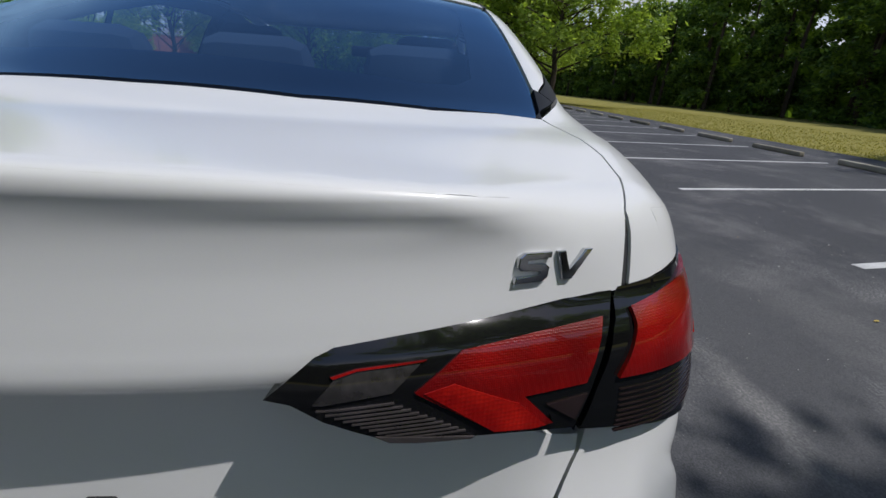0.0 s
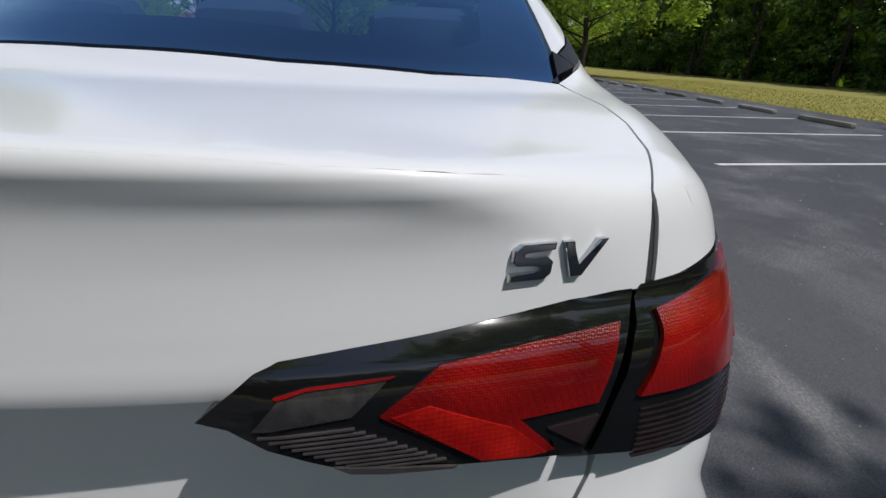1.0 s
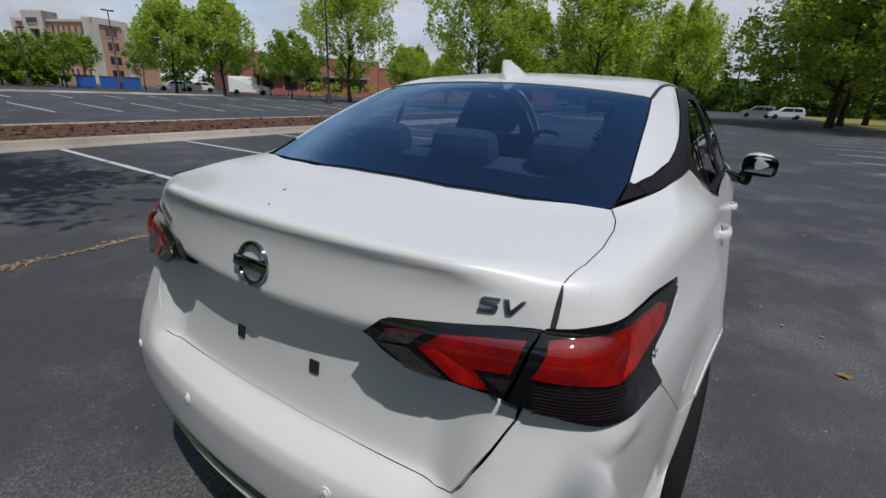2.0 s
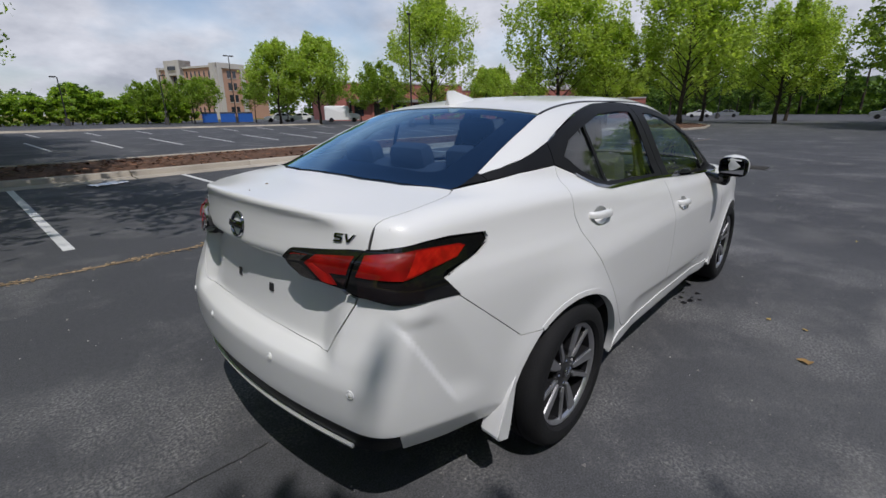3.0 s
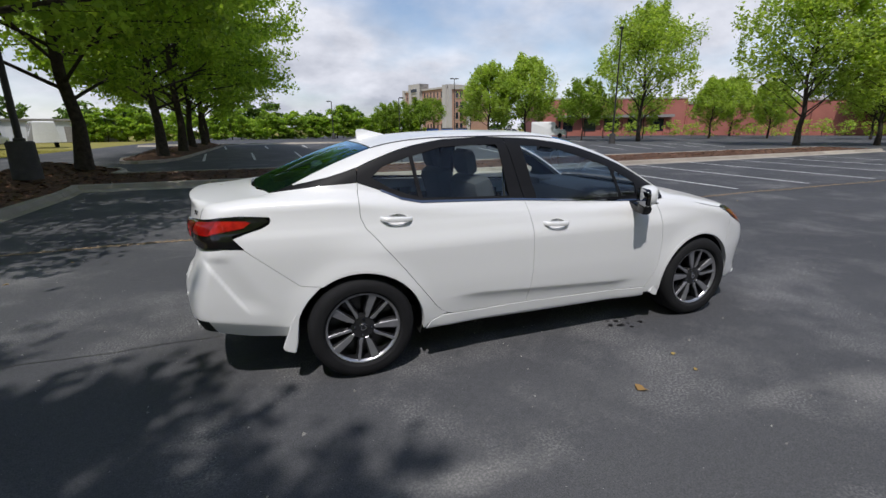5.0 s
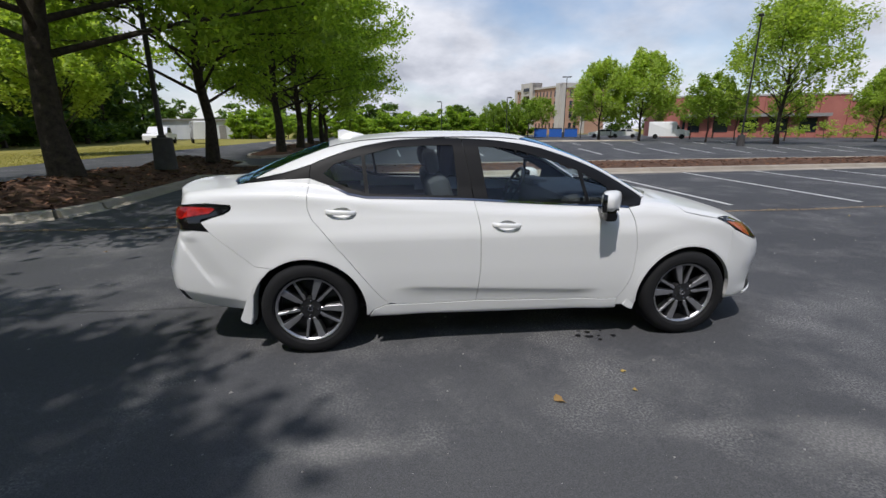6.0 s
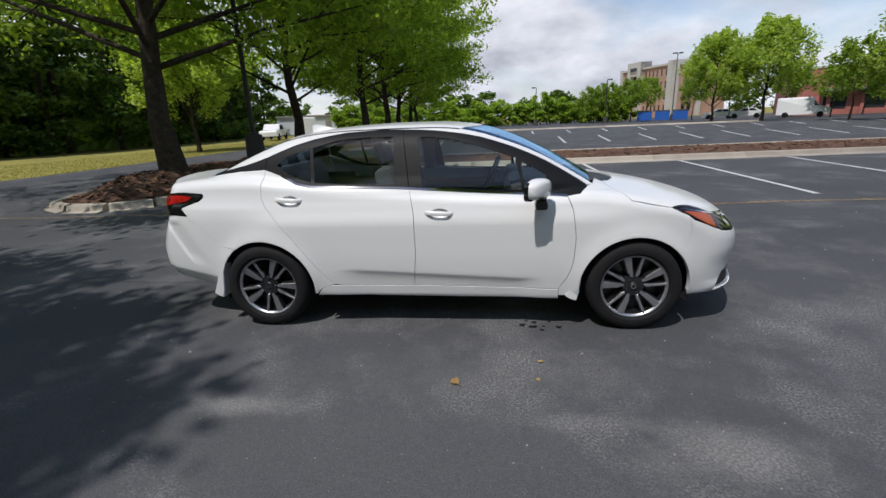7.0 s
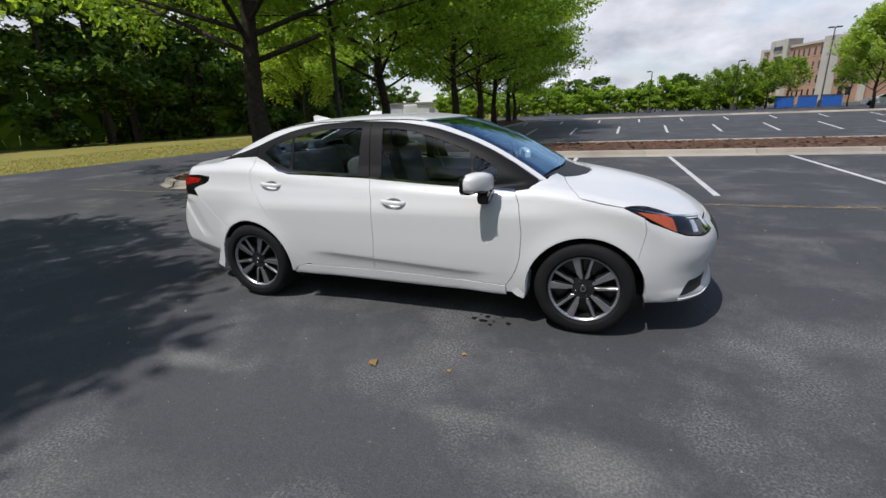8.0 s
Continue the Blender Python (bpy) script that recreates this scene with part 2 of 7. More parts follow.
def lens_material(name, deep, bright, cell, glow_scale):
    """Coloured lamp plastic: a glossy skin over a fine prism pattern, its uneven catch of light painted into the
    colour.
    """
    m, n, l, b = material(name)
    co, big, cells = n.new("ShaderNodeTexCoord"), n.new("ShaderNodeTexNoise"), n.new("ShaderNodeTexVoronoi")
    big.inputs["Scale"].default_value, big.inputs["Detail"].default_value = glow_scale, 2.0
    cells.inputs["Scale"].default_value, cells.inputs["Randomness"].default_value = cell, 0.25
    for k in (big, cells):
        l.new(co.outputs["Object"], k.inputs["Vector"])
    wide, fine, both = n.new("ShaderNodeMapRange"), n.new("ShaderNodeMapRange"), n.new("ShaderNodeMath")
    for k, lo, hi, a, z in ((wide, 0.36, 0.64, 0.0, 1.0), (fine, 0.1, 0.6, 1.0, 0.55)):
        for key, value in (("From Min", lo), ("From Max", hi), ("To Min", a), ("To Max", z)):
            k.inputs[key].default_value = value
    l.new(big.outputs["Fac"], wide.inputs["Value"])
    l.new(cells.outputs["Distance"], fine.inputs["Value"])
    both.operation = "MULTIPLY"
    l.new(wide.outputs["Result"], both.inputs[0])
    l.new(fine.outputs["Result"], both.inputs[1])
    ramp = n.new("ShaderNodeValToRGB")
    ramp.color_ramp.elements[0].color, ramp.color_ramp.elements[1].color = (*deep, 1), (*bright, 1)
    l.new(both.outputs[0], ramp.inputs[0])
    l.new(ramp.outputs["Color"], b.inputs["Base Color"])
    b.inputs["Roughness"].default_value, b.inputs["Coat Weight"].default_value, b.inputs["Coat Roughness"].default_value = 0.35, 1.0, 0.02
    b.inputs["Specular IOR Level"].default_value = 0.2
    bp = n.new("ShaderNodeBump")
    bp.inputs["Strength"].default_value, bp.inputs["Distance"].default_value = 0.5, 0.001
    l.new(cells.outputs["Distance"], bp.inputs["Height"])
    l.new(bp.outputs[0], b.inputs["Normal"])
    return m


REDLENS = lens_material("red_lens", (0.13, 0.0012, 0.0012), (0.36, 0.005, 0.003), 520.0, 13.0)
# Brighter red for the facets; on the side reflector it stands for sun glint.
REDFACET = lens_material("red_facet", (0.27, 0.003, 0.002), (0.56, 0.014, 0.006), 260.0, 30.0)
RIBLENS = surf("lens_rib", (0.075, 0.065, 0.065), (0.04, 0.035, 0.035), scale=40, rough=0.2, coat=1.0)
BRIGHT = surf("bright_strip", (0.80, 0.80, 0.81), (0.70, 0.70, 0.71), scale=20, rough=0.28, metal=0.6)
DARKLENS = surf("smoked_lens", (0.030, 0.018, 0.018), (0.016, 0.010, 0.010), scale=20, rough=0.15, coat=1.0)
CLEARLENS = surf("smoked_clear_lens", (0.05, 0.046, 0.046), (0.012, 0.011, 0.011), scale=90, rough=0.2, coat=1.0)
AMBER = surf("amber_lens", (0.50, 0.09, 0.015), (0.34, 0.05, 0.01), scale=30, rough=0.2, coat=1.0, bump=0.2, bscale=300)
INSIDE = surf("interior_dark", (0.035, 0.036, 0.038), (0.02, 0.02, 0.022), rough=0.8, bscale=200)
SEAT = surf("seat_cloth", (0.075, 0.078, 0.085), (0.05, 0.052, 0.057), rough=0.95, bump=0.2, bscale=500)
PAINT.node_tree.nodes["Principled BSDF"].inputs["Coat Roughness"].default_value = 0.10
TINTED = glass_material("tinted_glass", (0.87, 0.93, 0.91), -0.012)
# Blue in the mirror share stands for the blue sky it reflects.
BACKGLASS = glass_material("rear_glass", (0.56, 0.72, 0.92), 0.09, (0.42, 0.70, 1.0))
FRIT = surf("frit", (0.003, 0.003, 0.004), (0.002, 0.002, 0.003), rough=0.5, spec=0.2)


# ---- builders ----
def mesh_object(name, verts, faces, mat, parent=None, label="", smooth=False):
    me = bpy.data.meshes.new(name)
    me.from_pydata([tuple(v) for v in verts], [], [tuple(f) for f in faces])
    me.materials.append(mat)
    if smooth:
        me.polygons.foreach_set("use_smooth", [True] * len(me.polygons))
    me.update()
    ob = new(name, me)
    ob.parent = parent
    return tagged(ob, label)


def part(name, bm, mat, parent=None, label="", smooth=False, sharp=40):
    """Links a bmesh as one mesh object."""
    bmesh.ops.recalc_face_normals(bm, faces=bm.faces)
    me = bpy.data.meshes.new(name)
    for f in bm.faces:
        f.smooth = smooth
    if smooth:
        for e in bm.edges:
            if len(e.link_faces) == 2 and e.calc_face_angle(0) > radians(sharp):
                e.smooth = False
    bm.to_mesh(me)
    bm.free()
    me.materials.append(mat)
    ob = new(name, me)
    ob.parent = parent
    return tagged(ob, label)


def thing(name, label, category, m=None, group="", kind=""):
    ob = new(name)
    ob.empty_display_size = 0.2
    if m is not None:
        ob.matrix_basis = m
    return tagged(ob, label, category, group, kind)


def box(bm, size, at=(0, 0, 0), bevel=0.0, turn=None):
    """A bevelled block in a bmesh: size, centre, turn in degrees."""
    r = bmesh.ops.create_cube(bm, size=1.0)
    vs = r["verts"]
    bmesh.ops.scale(bm, vec=size, verts=vs)
    if bevel:
        es = list({e for v in vs for e in v.link_edges})
        got = bmesh.ops.bevel(bm, geom=es, offset=bevel, segments=2, affect="EDGES", profile=0.5)
        vs = [v for v in {v for f in got["faces"] for v in f.verts} | {v for v in vs if v.is_valid}]
    m = Matrix.Translation(at)
    if turn:
        m = m @ Euler([radians(a) for a in turn]).to_matrix().to_4x4()
    bmesh.ops.transform(bm, matrix=m, verts=vs)
    return vs


def prism(bm, outline, z0, z1):
    """A closed outline (x, y) raised from z0 to z1."""
    lo = [bm.verts.new((x, y, z0)) for x, y in outline]
    hi = [bm.verts.new((x, y, z1)) for x, y in outline]
    bm.faces.new(hi)
    bm.faces.new(lo[::-1])
    for i in range(len(lo)):
        j = (i + 1) % len(lo)
        bm.faces.new((lo[i], lo[j], hi[j], hi[i]))
    return lo + hi


def lathe(bm, profile, steps=40, axis="y"):
    """Turns a profile of (radius, along) round an axis."""
    rings = []
    for r, a in profile:
        ring = []
        for i in range(steps):
            t = 2 * math.pi * i / steps
            p = (r * math.cos(t), a, r * math.sin(t)) if axis == "y" else (r * math.cos(t), r * math.sin(t), a)
            ring.append(bm.verts.new(p))
        rings.append(ring)
    for a, b in zip(rings, rings[1:]):
        for i in range(steps):
            bm.faces.new((a[i], a[(i + 1) % steps], b[(i + 1) % steps], b[i]))
    return rings


# ---- ground, lot, kerbs ----
def flat(name, outline, z0, z1, mat, label, category, kind="structure"):
    bm = bmesh.new()
    prism(bm, outline, z0, z1)
    return tagged(part(name, bm, mat, None, label), category=category, kind=kind)


def ground_sheet():
    bm = bmesh.new()
    bmesh.ops.create_grid(bm, x_segments=60, y_segments=60, size=1500)
    for v in bm.verts:
        v.co.z = -0.06
    tagged(part("ground", bm, GRASS, None, "mown grass ground running out to the woods"), category="ground", kind="structure")


ground_sheet()
LOT = [(-15.4, -12.2), (190, -12.2), (190, 20), (150, 112), (-12, 112), (-15.6, 60), (-15.6, 12), (-16.5, 0)]
flat("pavement", LOT, -0.30, 0.0, ASPHALT, "dark worn asphalt parking lot with pale dusty patches", "pavement")


def curb_run(name, pts, label, width=0.16, high=0.15, gutter=0.42, closed=False):
    """A kerb with its gutter pan along a line, cast in lengths with open joints. The roadway lies to the right of the line."""
    root = thing(name, label, "kerb", kind="structure")
    n = len(pts) if closed else len(pts) - 1
    for i in range(n):
        a, b = Vector((*pts[i], 0)), Vector((*pts[(i + 1) % len(pts)], 0))
        d = b - a
        count = max(1, round(d.length / 3.0))
        side = Vector((d.y, -d.x, 0)).normalized()
        for k in range(count):
            p, q = a + d * (k / count), a + d * ((k + 1) / count)
            q = q - d.normalized() * 0.012
            prof = [(0, -0.05), (0, high - 0.03), (0.03, high), (width - 0.02, high - 0.02), (width + 0.02, 0.03), (width + gutter, 0.006), (width + gutter, -0.05)]
            bm = bmesh.new()
            ends = [[bm.verts.new(e + side * s + Vector((0, 0, z))) for s, z in prof] for e in (p, q)]
            for j in range(len(prof) - 1):
                bm.faces.new((ends[0][j], ends[0][j + 1], ends[1][j + 1], ends[1][j]))
            bm.faces.new(ends[0])
            bm.faces.new(ends[1][::-1])
            part("kerb_length", bm, CONCRETE, root)
    return root


def stripe(p, q, width=0.10, name="parking_line", label="worn white painted parking stall line on asphalt"):
    a, b = Vector((*p, 0)), Vector((*q, 0))
    s = Vector((-(b - a).y, (b - a).x, 0)).normalized() * width / 2
    bm = bmesh.new()
    n = 14
    rows = []
    for i in range(n + 1):
        c = a.lerp(b, i / n)
        wob = 1 + 0.10 * (random.random() - 0.5)
        rows.append([bm.verts.new(c - s * wob + Vector((0, 0, 0.004))), bm.verts.new(c + s * wob + Vector((0, 0, 0.004)))])
    for r, t in zip(rows, rows[1:]):
        bm.faces.new((r[0], t[0], t[1], r[1]))
    return tagged(part(name, bm, LINE, None, label), category="marking", kind="structure")


SLOPE = 0.07
edge_y = lambda x: 10.08 + SLOPE * max(0.0, x - 1.0)
# bay lines beside the car, on both sides of the lane
near_x = [-0.97, 1.83, 4.42, 7.15, 10.0, 12.65, 15.45, 18.3, 21.1, 23.9]
far_x = [-1.05, 1.95, 4.40, 7.26, 10.4, 13.2, 16.1, 19.0, 21.9, 24.8]
for a, b in zip(near_x, far_x):
    stripe((a, 4.35), (b, edge_y(b) - 0.05))
for k in range(-1, 14):
    x = 4.74 + 2.73 * k
    stripe((x, -3.85), (x + 1.45, -9.55))
# far bays
for k in range(-2, 15):
    stripe((-1.44 + 2.35 * k, 21.6), (-1.94 + 2.75 * k, 29.6), 0.12)
for k in range(-1, 12):
    stripe((-1.0 + 3.1 * k, 36.5), (-1.4 + 3.5 * k, 44.0), 0.14)

# mulch island beyond the bays, with a bulb at its end
ISLAND = [(-5.35, 10.6), (-5.15, 9.0), (-5.1, 5.4), (-5.3, 4.6), (-5.9, 4.15), (-6.7, 4.15), (-7.5, 4.6), (-8.0, 5.6), (-8.2, 7.5), (-8.2, 14.0), (-7.9, 16.3), (-7.1, 17.4), (-6.2, 17.1), (-5.7, 16.0), (-5.6, 14.3)]
ISLAND_FAR = [(-5.1, 23.2), (-5.0, 25.0), (-5.0, 44.5), (-5.6, 46.0), (-7.0, 46.0), (-7.9, 44.5), (-7.9, 24.0), (-7.3, 21.6), (-6.4, 20.9), (-5.5, 21.6)]
STRIP = [(-5.35, 10.6), (1.0, 10.6), (15, 11.6), (33.0, 12.9)]
BACKEDGE = [(33.0, 16.2), (15, 15.3), (0, 14.2), (-5.6, 14.3)]
curb_run("kerb_bays", STRIP, "weathered tan concrete kerb along the mulch bed")
curb_run("kerb_island", [(-5.6, 14.3)] + ISLAND[:0:-1] + [(-5.35, 10.6)], "weathered concrete kerb round the mulch island", gutter=0.14)
curb_run("kerb_island_far", ISLAND_FAR[::-1], "weathered concrete kerb round the far mulch island", closed=True)
ISLAND_EAST = [(35.0, 13.0), (33.6, 11.4), (33.4, 9.4), (34.6, 8.0), (38.0, 7.8), (44.0, 8.8), (49.0, 11.0), (49.0, 13.4), (42.0, 14.0)]
curb_run("kerb_island_east", ISLAND_EAST[::-1], "pale concrete kerb round a planted island", closed=True)
curb_run("kerb_far", [(-13, 48.6), (8, 49.4), (30, 49.0)], "pale concrete kerb beyond the far bays", gutter=0.8)
curb_run("kerb_strip_back", BACKEDGE, "concrete kerb behind the mulch bed", gutter=0.1)


def mulch_bed(name, outline, label, rise=0.14, chips=900):
    edges = [(Vector(a), Vector(b)) for a, b in zip(outline, outline[1:] + outline[:1])]

    def depth(x, y):
        """How far a place lies inside the bed's edge."""
        p, best = Vector((x, y)), 99.0
        for a, b in edges:
            d = b - a
            u = min(1.0, max(0.0, (p - a).dot(d) / d.length_squared))
            best = min(best, (p - a - d * u).length)
        return best

    def height(x, y):
        u = min(1.0, depth(x, y) / 1.4)
        return 0.10 + rise * u * u * (3 - 2 * u) * (0.85 + 0.4 * noise.noise(Vector((x, y, 0)) * 0.5)) + 0.03 * u * noise.noise(Vector((x, y, 7)) * 3)

    bm = bmesh.new()
    ring = [bm.verts.new((x, y, 0.10)) for x, y in outline]
    bm.faces.new(ring)
    bmesh.ops.triangulate(bm, faces=bm.faces)
    for _ in range(6):
        long = [e for e in bm.edges if e.calc_length() > 0.6]
        if long:
            bmesh.ops.subdivide_edges(bm, edges=long, cuts=1, use_grid_fill=False)
            bmesh.ops.triangulate(bm, faces=[f for f in bm.faces if len(f.verts) > 3])
    for v in bm.verts:
        if not v.is_boundary:
            v.co.z = height(v.co.x, v.co.y)
    tagged(part(name, bm, MULCH, None, label, smooth=True), category="mulch", kind="structure")
    xs, ys = [p[0] for p in outline], [p[1] for p in outline]
    rnd = random.Random(5)
    verts, faces = [], []

    def inside(px, py):
        hit = False
        for (x0, y0), (x1, y1) in zip(outline, outline[1:] + outline[:1]):
            if (y0 > py) != (y1 > py) and px < (x1 - x0) * (py - y0) / (y1 - y0) + x0:
                hit = not hit
        return hit

    while len(faces) < chips:
        x, y = rnd.uniform(min(xs), max(xs)), rnd.uniform(min(ys), max(ys))
        if not inside(x, y):
            continue
        z = height(x, y) + rnd.uniform(0.0, 0.03)
        a, s, w = rnd.uniform(0, 6.28), rnd.uniform(0.03, 0.09), rnd.uniform(0.01, 0.03)
        u, v = Vector((math.cos(a), math.sin(a), rnd.uniform(-0.3, 0.3))) * s, Vector((-math.sin(a), math.cos(a), rnd.uniform(-0.5, 0.5))) * w
        c = Vector((x, y, z))
        k = len(verts)
        verts += [c - u - v, c + u - v, c + u + v, c - u + v]
        faces.append((k, k + 1, k + 2, k + 3))
    tagged(mesh_object("mulch_chips", verts, faces, CHIP, None, "loose brown mulch chips and dry leaves"), category="mulch", kind="stuff")


CHIP = surf("mulch_chip", (0.22, 0.115, 0.07), (0.07, 0.04, 0.028), scale=3, rough=0.95, bscale=60, island=0.8, spec=0.1)
mulch_bed("mulch_island", ISLAND, "dark brown mounded mulch bed under the trees", 0.42, 2600)
mulch_bed("mulch_island_far", ISLAND_FAR, "brown mulch bed under the farther trees", 0.38, 800)
mulch_bed("mulch_island_east", ISLAND_EAST, "dark mulch bed in a planted island", 0.10, 900)
mulch_bed("mulch_strip", STRIP + BACKEDGE, "reddish brown mulch strip behind the kerb", 0.10, 4500)


def wheel_stop(x, y, turn):
    bm = bmesh.new()
    box(bm, (1.75, 0.15, 0.12), (0, 0, 0.06), 0.03)
    ob = part("wheel_stop", bm, STOPSTONE, None, "weathered grey concrete wheel stop at the bay's head", smooth=True)
    ob.matrix_basis = pose(x, y, 0, 0, 0, turn)
    return tagged(ob, category="wheel stop", group="wheel stops along the grass")


STOPSTONE = surf("stop_concrete", (0.36, 0.33, 0.26), (0.17, 0.15, 0.11), scale=3, rough=0.9, bump=0.5, bscale=40, rand=0.3)
for k in range(12):
    wheel_stop(5.1 + 2.85 * k, -9.78 + 0.06 * random.random(), random.uniform(-1.5, 1.5))


# ---- the car: one body surface, from which all panels are cut ----
def spline(pts):
    """A smooth curve through (t, v) points, as a function on arrays."""
    t, v = np.array([p[0] for p in pts], float), np.array([p[1] for p in pts], float)
    h, d = np.diff(t), np.diff(v) / np.diff(t)
    m = np.zeros(len(t))
    m[0], m[-1] = d[0], d[-1]
    for i in range(1, len(t) - 1):
        if d[i - 1] * d[i] > 0:
            w1, w2 = 2 * h[i] + h[i - 1], h[i] + 2 * h[i - 1]
            m[i] = (w1 + w2) / (w1 / d[i - 1] + w2 / d[i])
    s = np.linspace(t[0], t[-1], 1600)
    i = np.clip(np.searchsorted(t, s) - 1, 0, len(t) - 2)
    u = (s - t[i]) / h[i]
    out = (1 + 2 * u) * (1 - u) ** 2 * v[i] + u * (1 - u) ** 2 * h[i] * m[i] + u * u * (3 - 2 * u) * v[i + 1] + u * u * (u - 1) * h[i] * m[i + 1]
    return lambda x: np.interp(x, s, out)


def step01(a, b, t):
    u = np.clip((t - a) / (b - a), 0, 1)
    return u * u * (3 - 2 * u)


def smax(a, b, k):
    h = np.maximum(k - np.abs(a - b), 0) / k
    return np.maximum(a, b) + h * h * k / 4


def smin(a, b, k):
    return -smax(-a, -b, k)


SIDE_W = spline([(0.15, 0.775), (0.25, 0.80), (0.32, 0.810), (0.45, 0.8225), (0.56, 0.8265), (0.70, 0.8258), (0.8, 0.8225), (0.88, 0.812), (0.94, 0.793), (1.0, 0.777), (1.06, 0.766), (1.12, 0.75), (1.25, 0.72)])
REAR_MID = spline([(0.20, -0.88), (0.30, -0.925), (0.36, -0.955), (0.42, -0.980), (0.50, -0.992), (0.58, -0.994), (0.62, -0.985), (0.645, -0.955), (0.67, -0.918), (0.70, -0.907), (0.78, -0.893), (0.86, -0.886), (0.905, -0.888), (0.922, -0.905), (0.932, -0.928), (0.945, -0.931), (0.97, -0.927), (1.0, -0.9215), (1.03, -0.9170), (1.050, -0.9155), (1.062, -0.9155), (1.075, -0.9182), (1.09, -0.9228), (1.14, -0.929)])
REAR_OUT = spline([(0.20, -0.88), (0.30, -0.925), (0.36, -0.955), (0.42, -0.980), (0.50, -0.992), (0.58, -0.994), (0.66, -0.975), (0.74, -0.945), (0.82, -0.930), (0.9, -0.927), (0.96, -0.926), (1.0, -0.9205), (1.03, -0.916), (1.055, -0.9130), (1.075, -0.9120), (1.10, -0.9120), (1.14, -0.912)])
REAR_LAMP = spline([(0.60, -0.94), (0.80, -0.940), (0.84, -0.946), (0.90, -0.956), (0.935, -0.955), (0.962, -0.947), (0.978, -0.934), (0.995, -0.920), (1.02, -0.917), (1.14, -0.90)])
FRONT_X = spline([(0.15, 3.36), (0.23, 3.43), (0.28, 3.475), (0.34, 3.45), (0.42, 3.455), (0.55, 3.485), (0.65, 3.475), (0.72, 3.445), (0.80, 3.38), (0.95, 3.2)])
TOP_Z = spline([(-1.3, 1.098), (-1.0, 1.098), (-0.85, 1.100), (-0.6, 1.112), (-0.45, 1.122), (-0.1, 1.130), (0.2, 1.10), (0.6, 1.055), (1.2, 1.02), (2.0, 0.985), (2.3, 1.0), (2.5, 0.988), (2.8, 0.945), (3.05, 0.885), (3.25, 0.815), (3.38, 0.745), (3.5, 0.64), (3.7, 0.4)])
BOTTOM_Z = spline([(-1.1, 0.40), (-0.95, 0.335), (-0.8, 0.305), (-0.42, 0.285), (-0.2, 0.25), (0.4, 0.238), (2.2, 0.215), (2.9, 0.225), (3.3, 0.22), (3.6, 0.25)])
ROOF_Z = spline([(-1.2, 0.90), (-0.9, 1.0), (-0.62, 1.105), (-0.45, 1.178), (-0.3, 1.243), (-0.1, 1.320), (0.05, 1.368), (0.2, 1.400), (0.4, 1.424), (0.65, 1.441), (0.95, 1.449), (1.25, 1.445), (1.5, 1.424), (1.65, 1.395), (1.85, 1.325), (2.05, 1.232), (2.25, 1.125), (2.4, 1.04), (2.6, 0.92), (2.9, 0.7)])
GREEN_W = spline([(0.5, 0.60), (0.75, 0.70), (0.9, 0.748), (0.98, 0.760), (1.1, 0.708), (1.2, 0.662), (1.3, 0.612), (1.38, 0.566), (1.5, 0.49)])
LAMPS_OUT = [False]
WHEELS = ((0.0, 0.315), (2.62, 0.315))


def top_limit(x, a):
    return TOP_Z(x) - (0.05 + 0.06 * step01(2.2, 2.9, x) + 0.04 * step01(-0.55, -0.8, x)) * a * a


def soft0(t, k):
    """max(0, t) with a rounded corner."""
    return (np.sqrt(t * t + k * k) + t) / 2


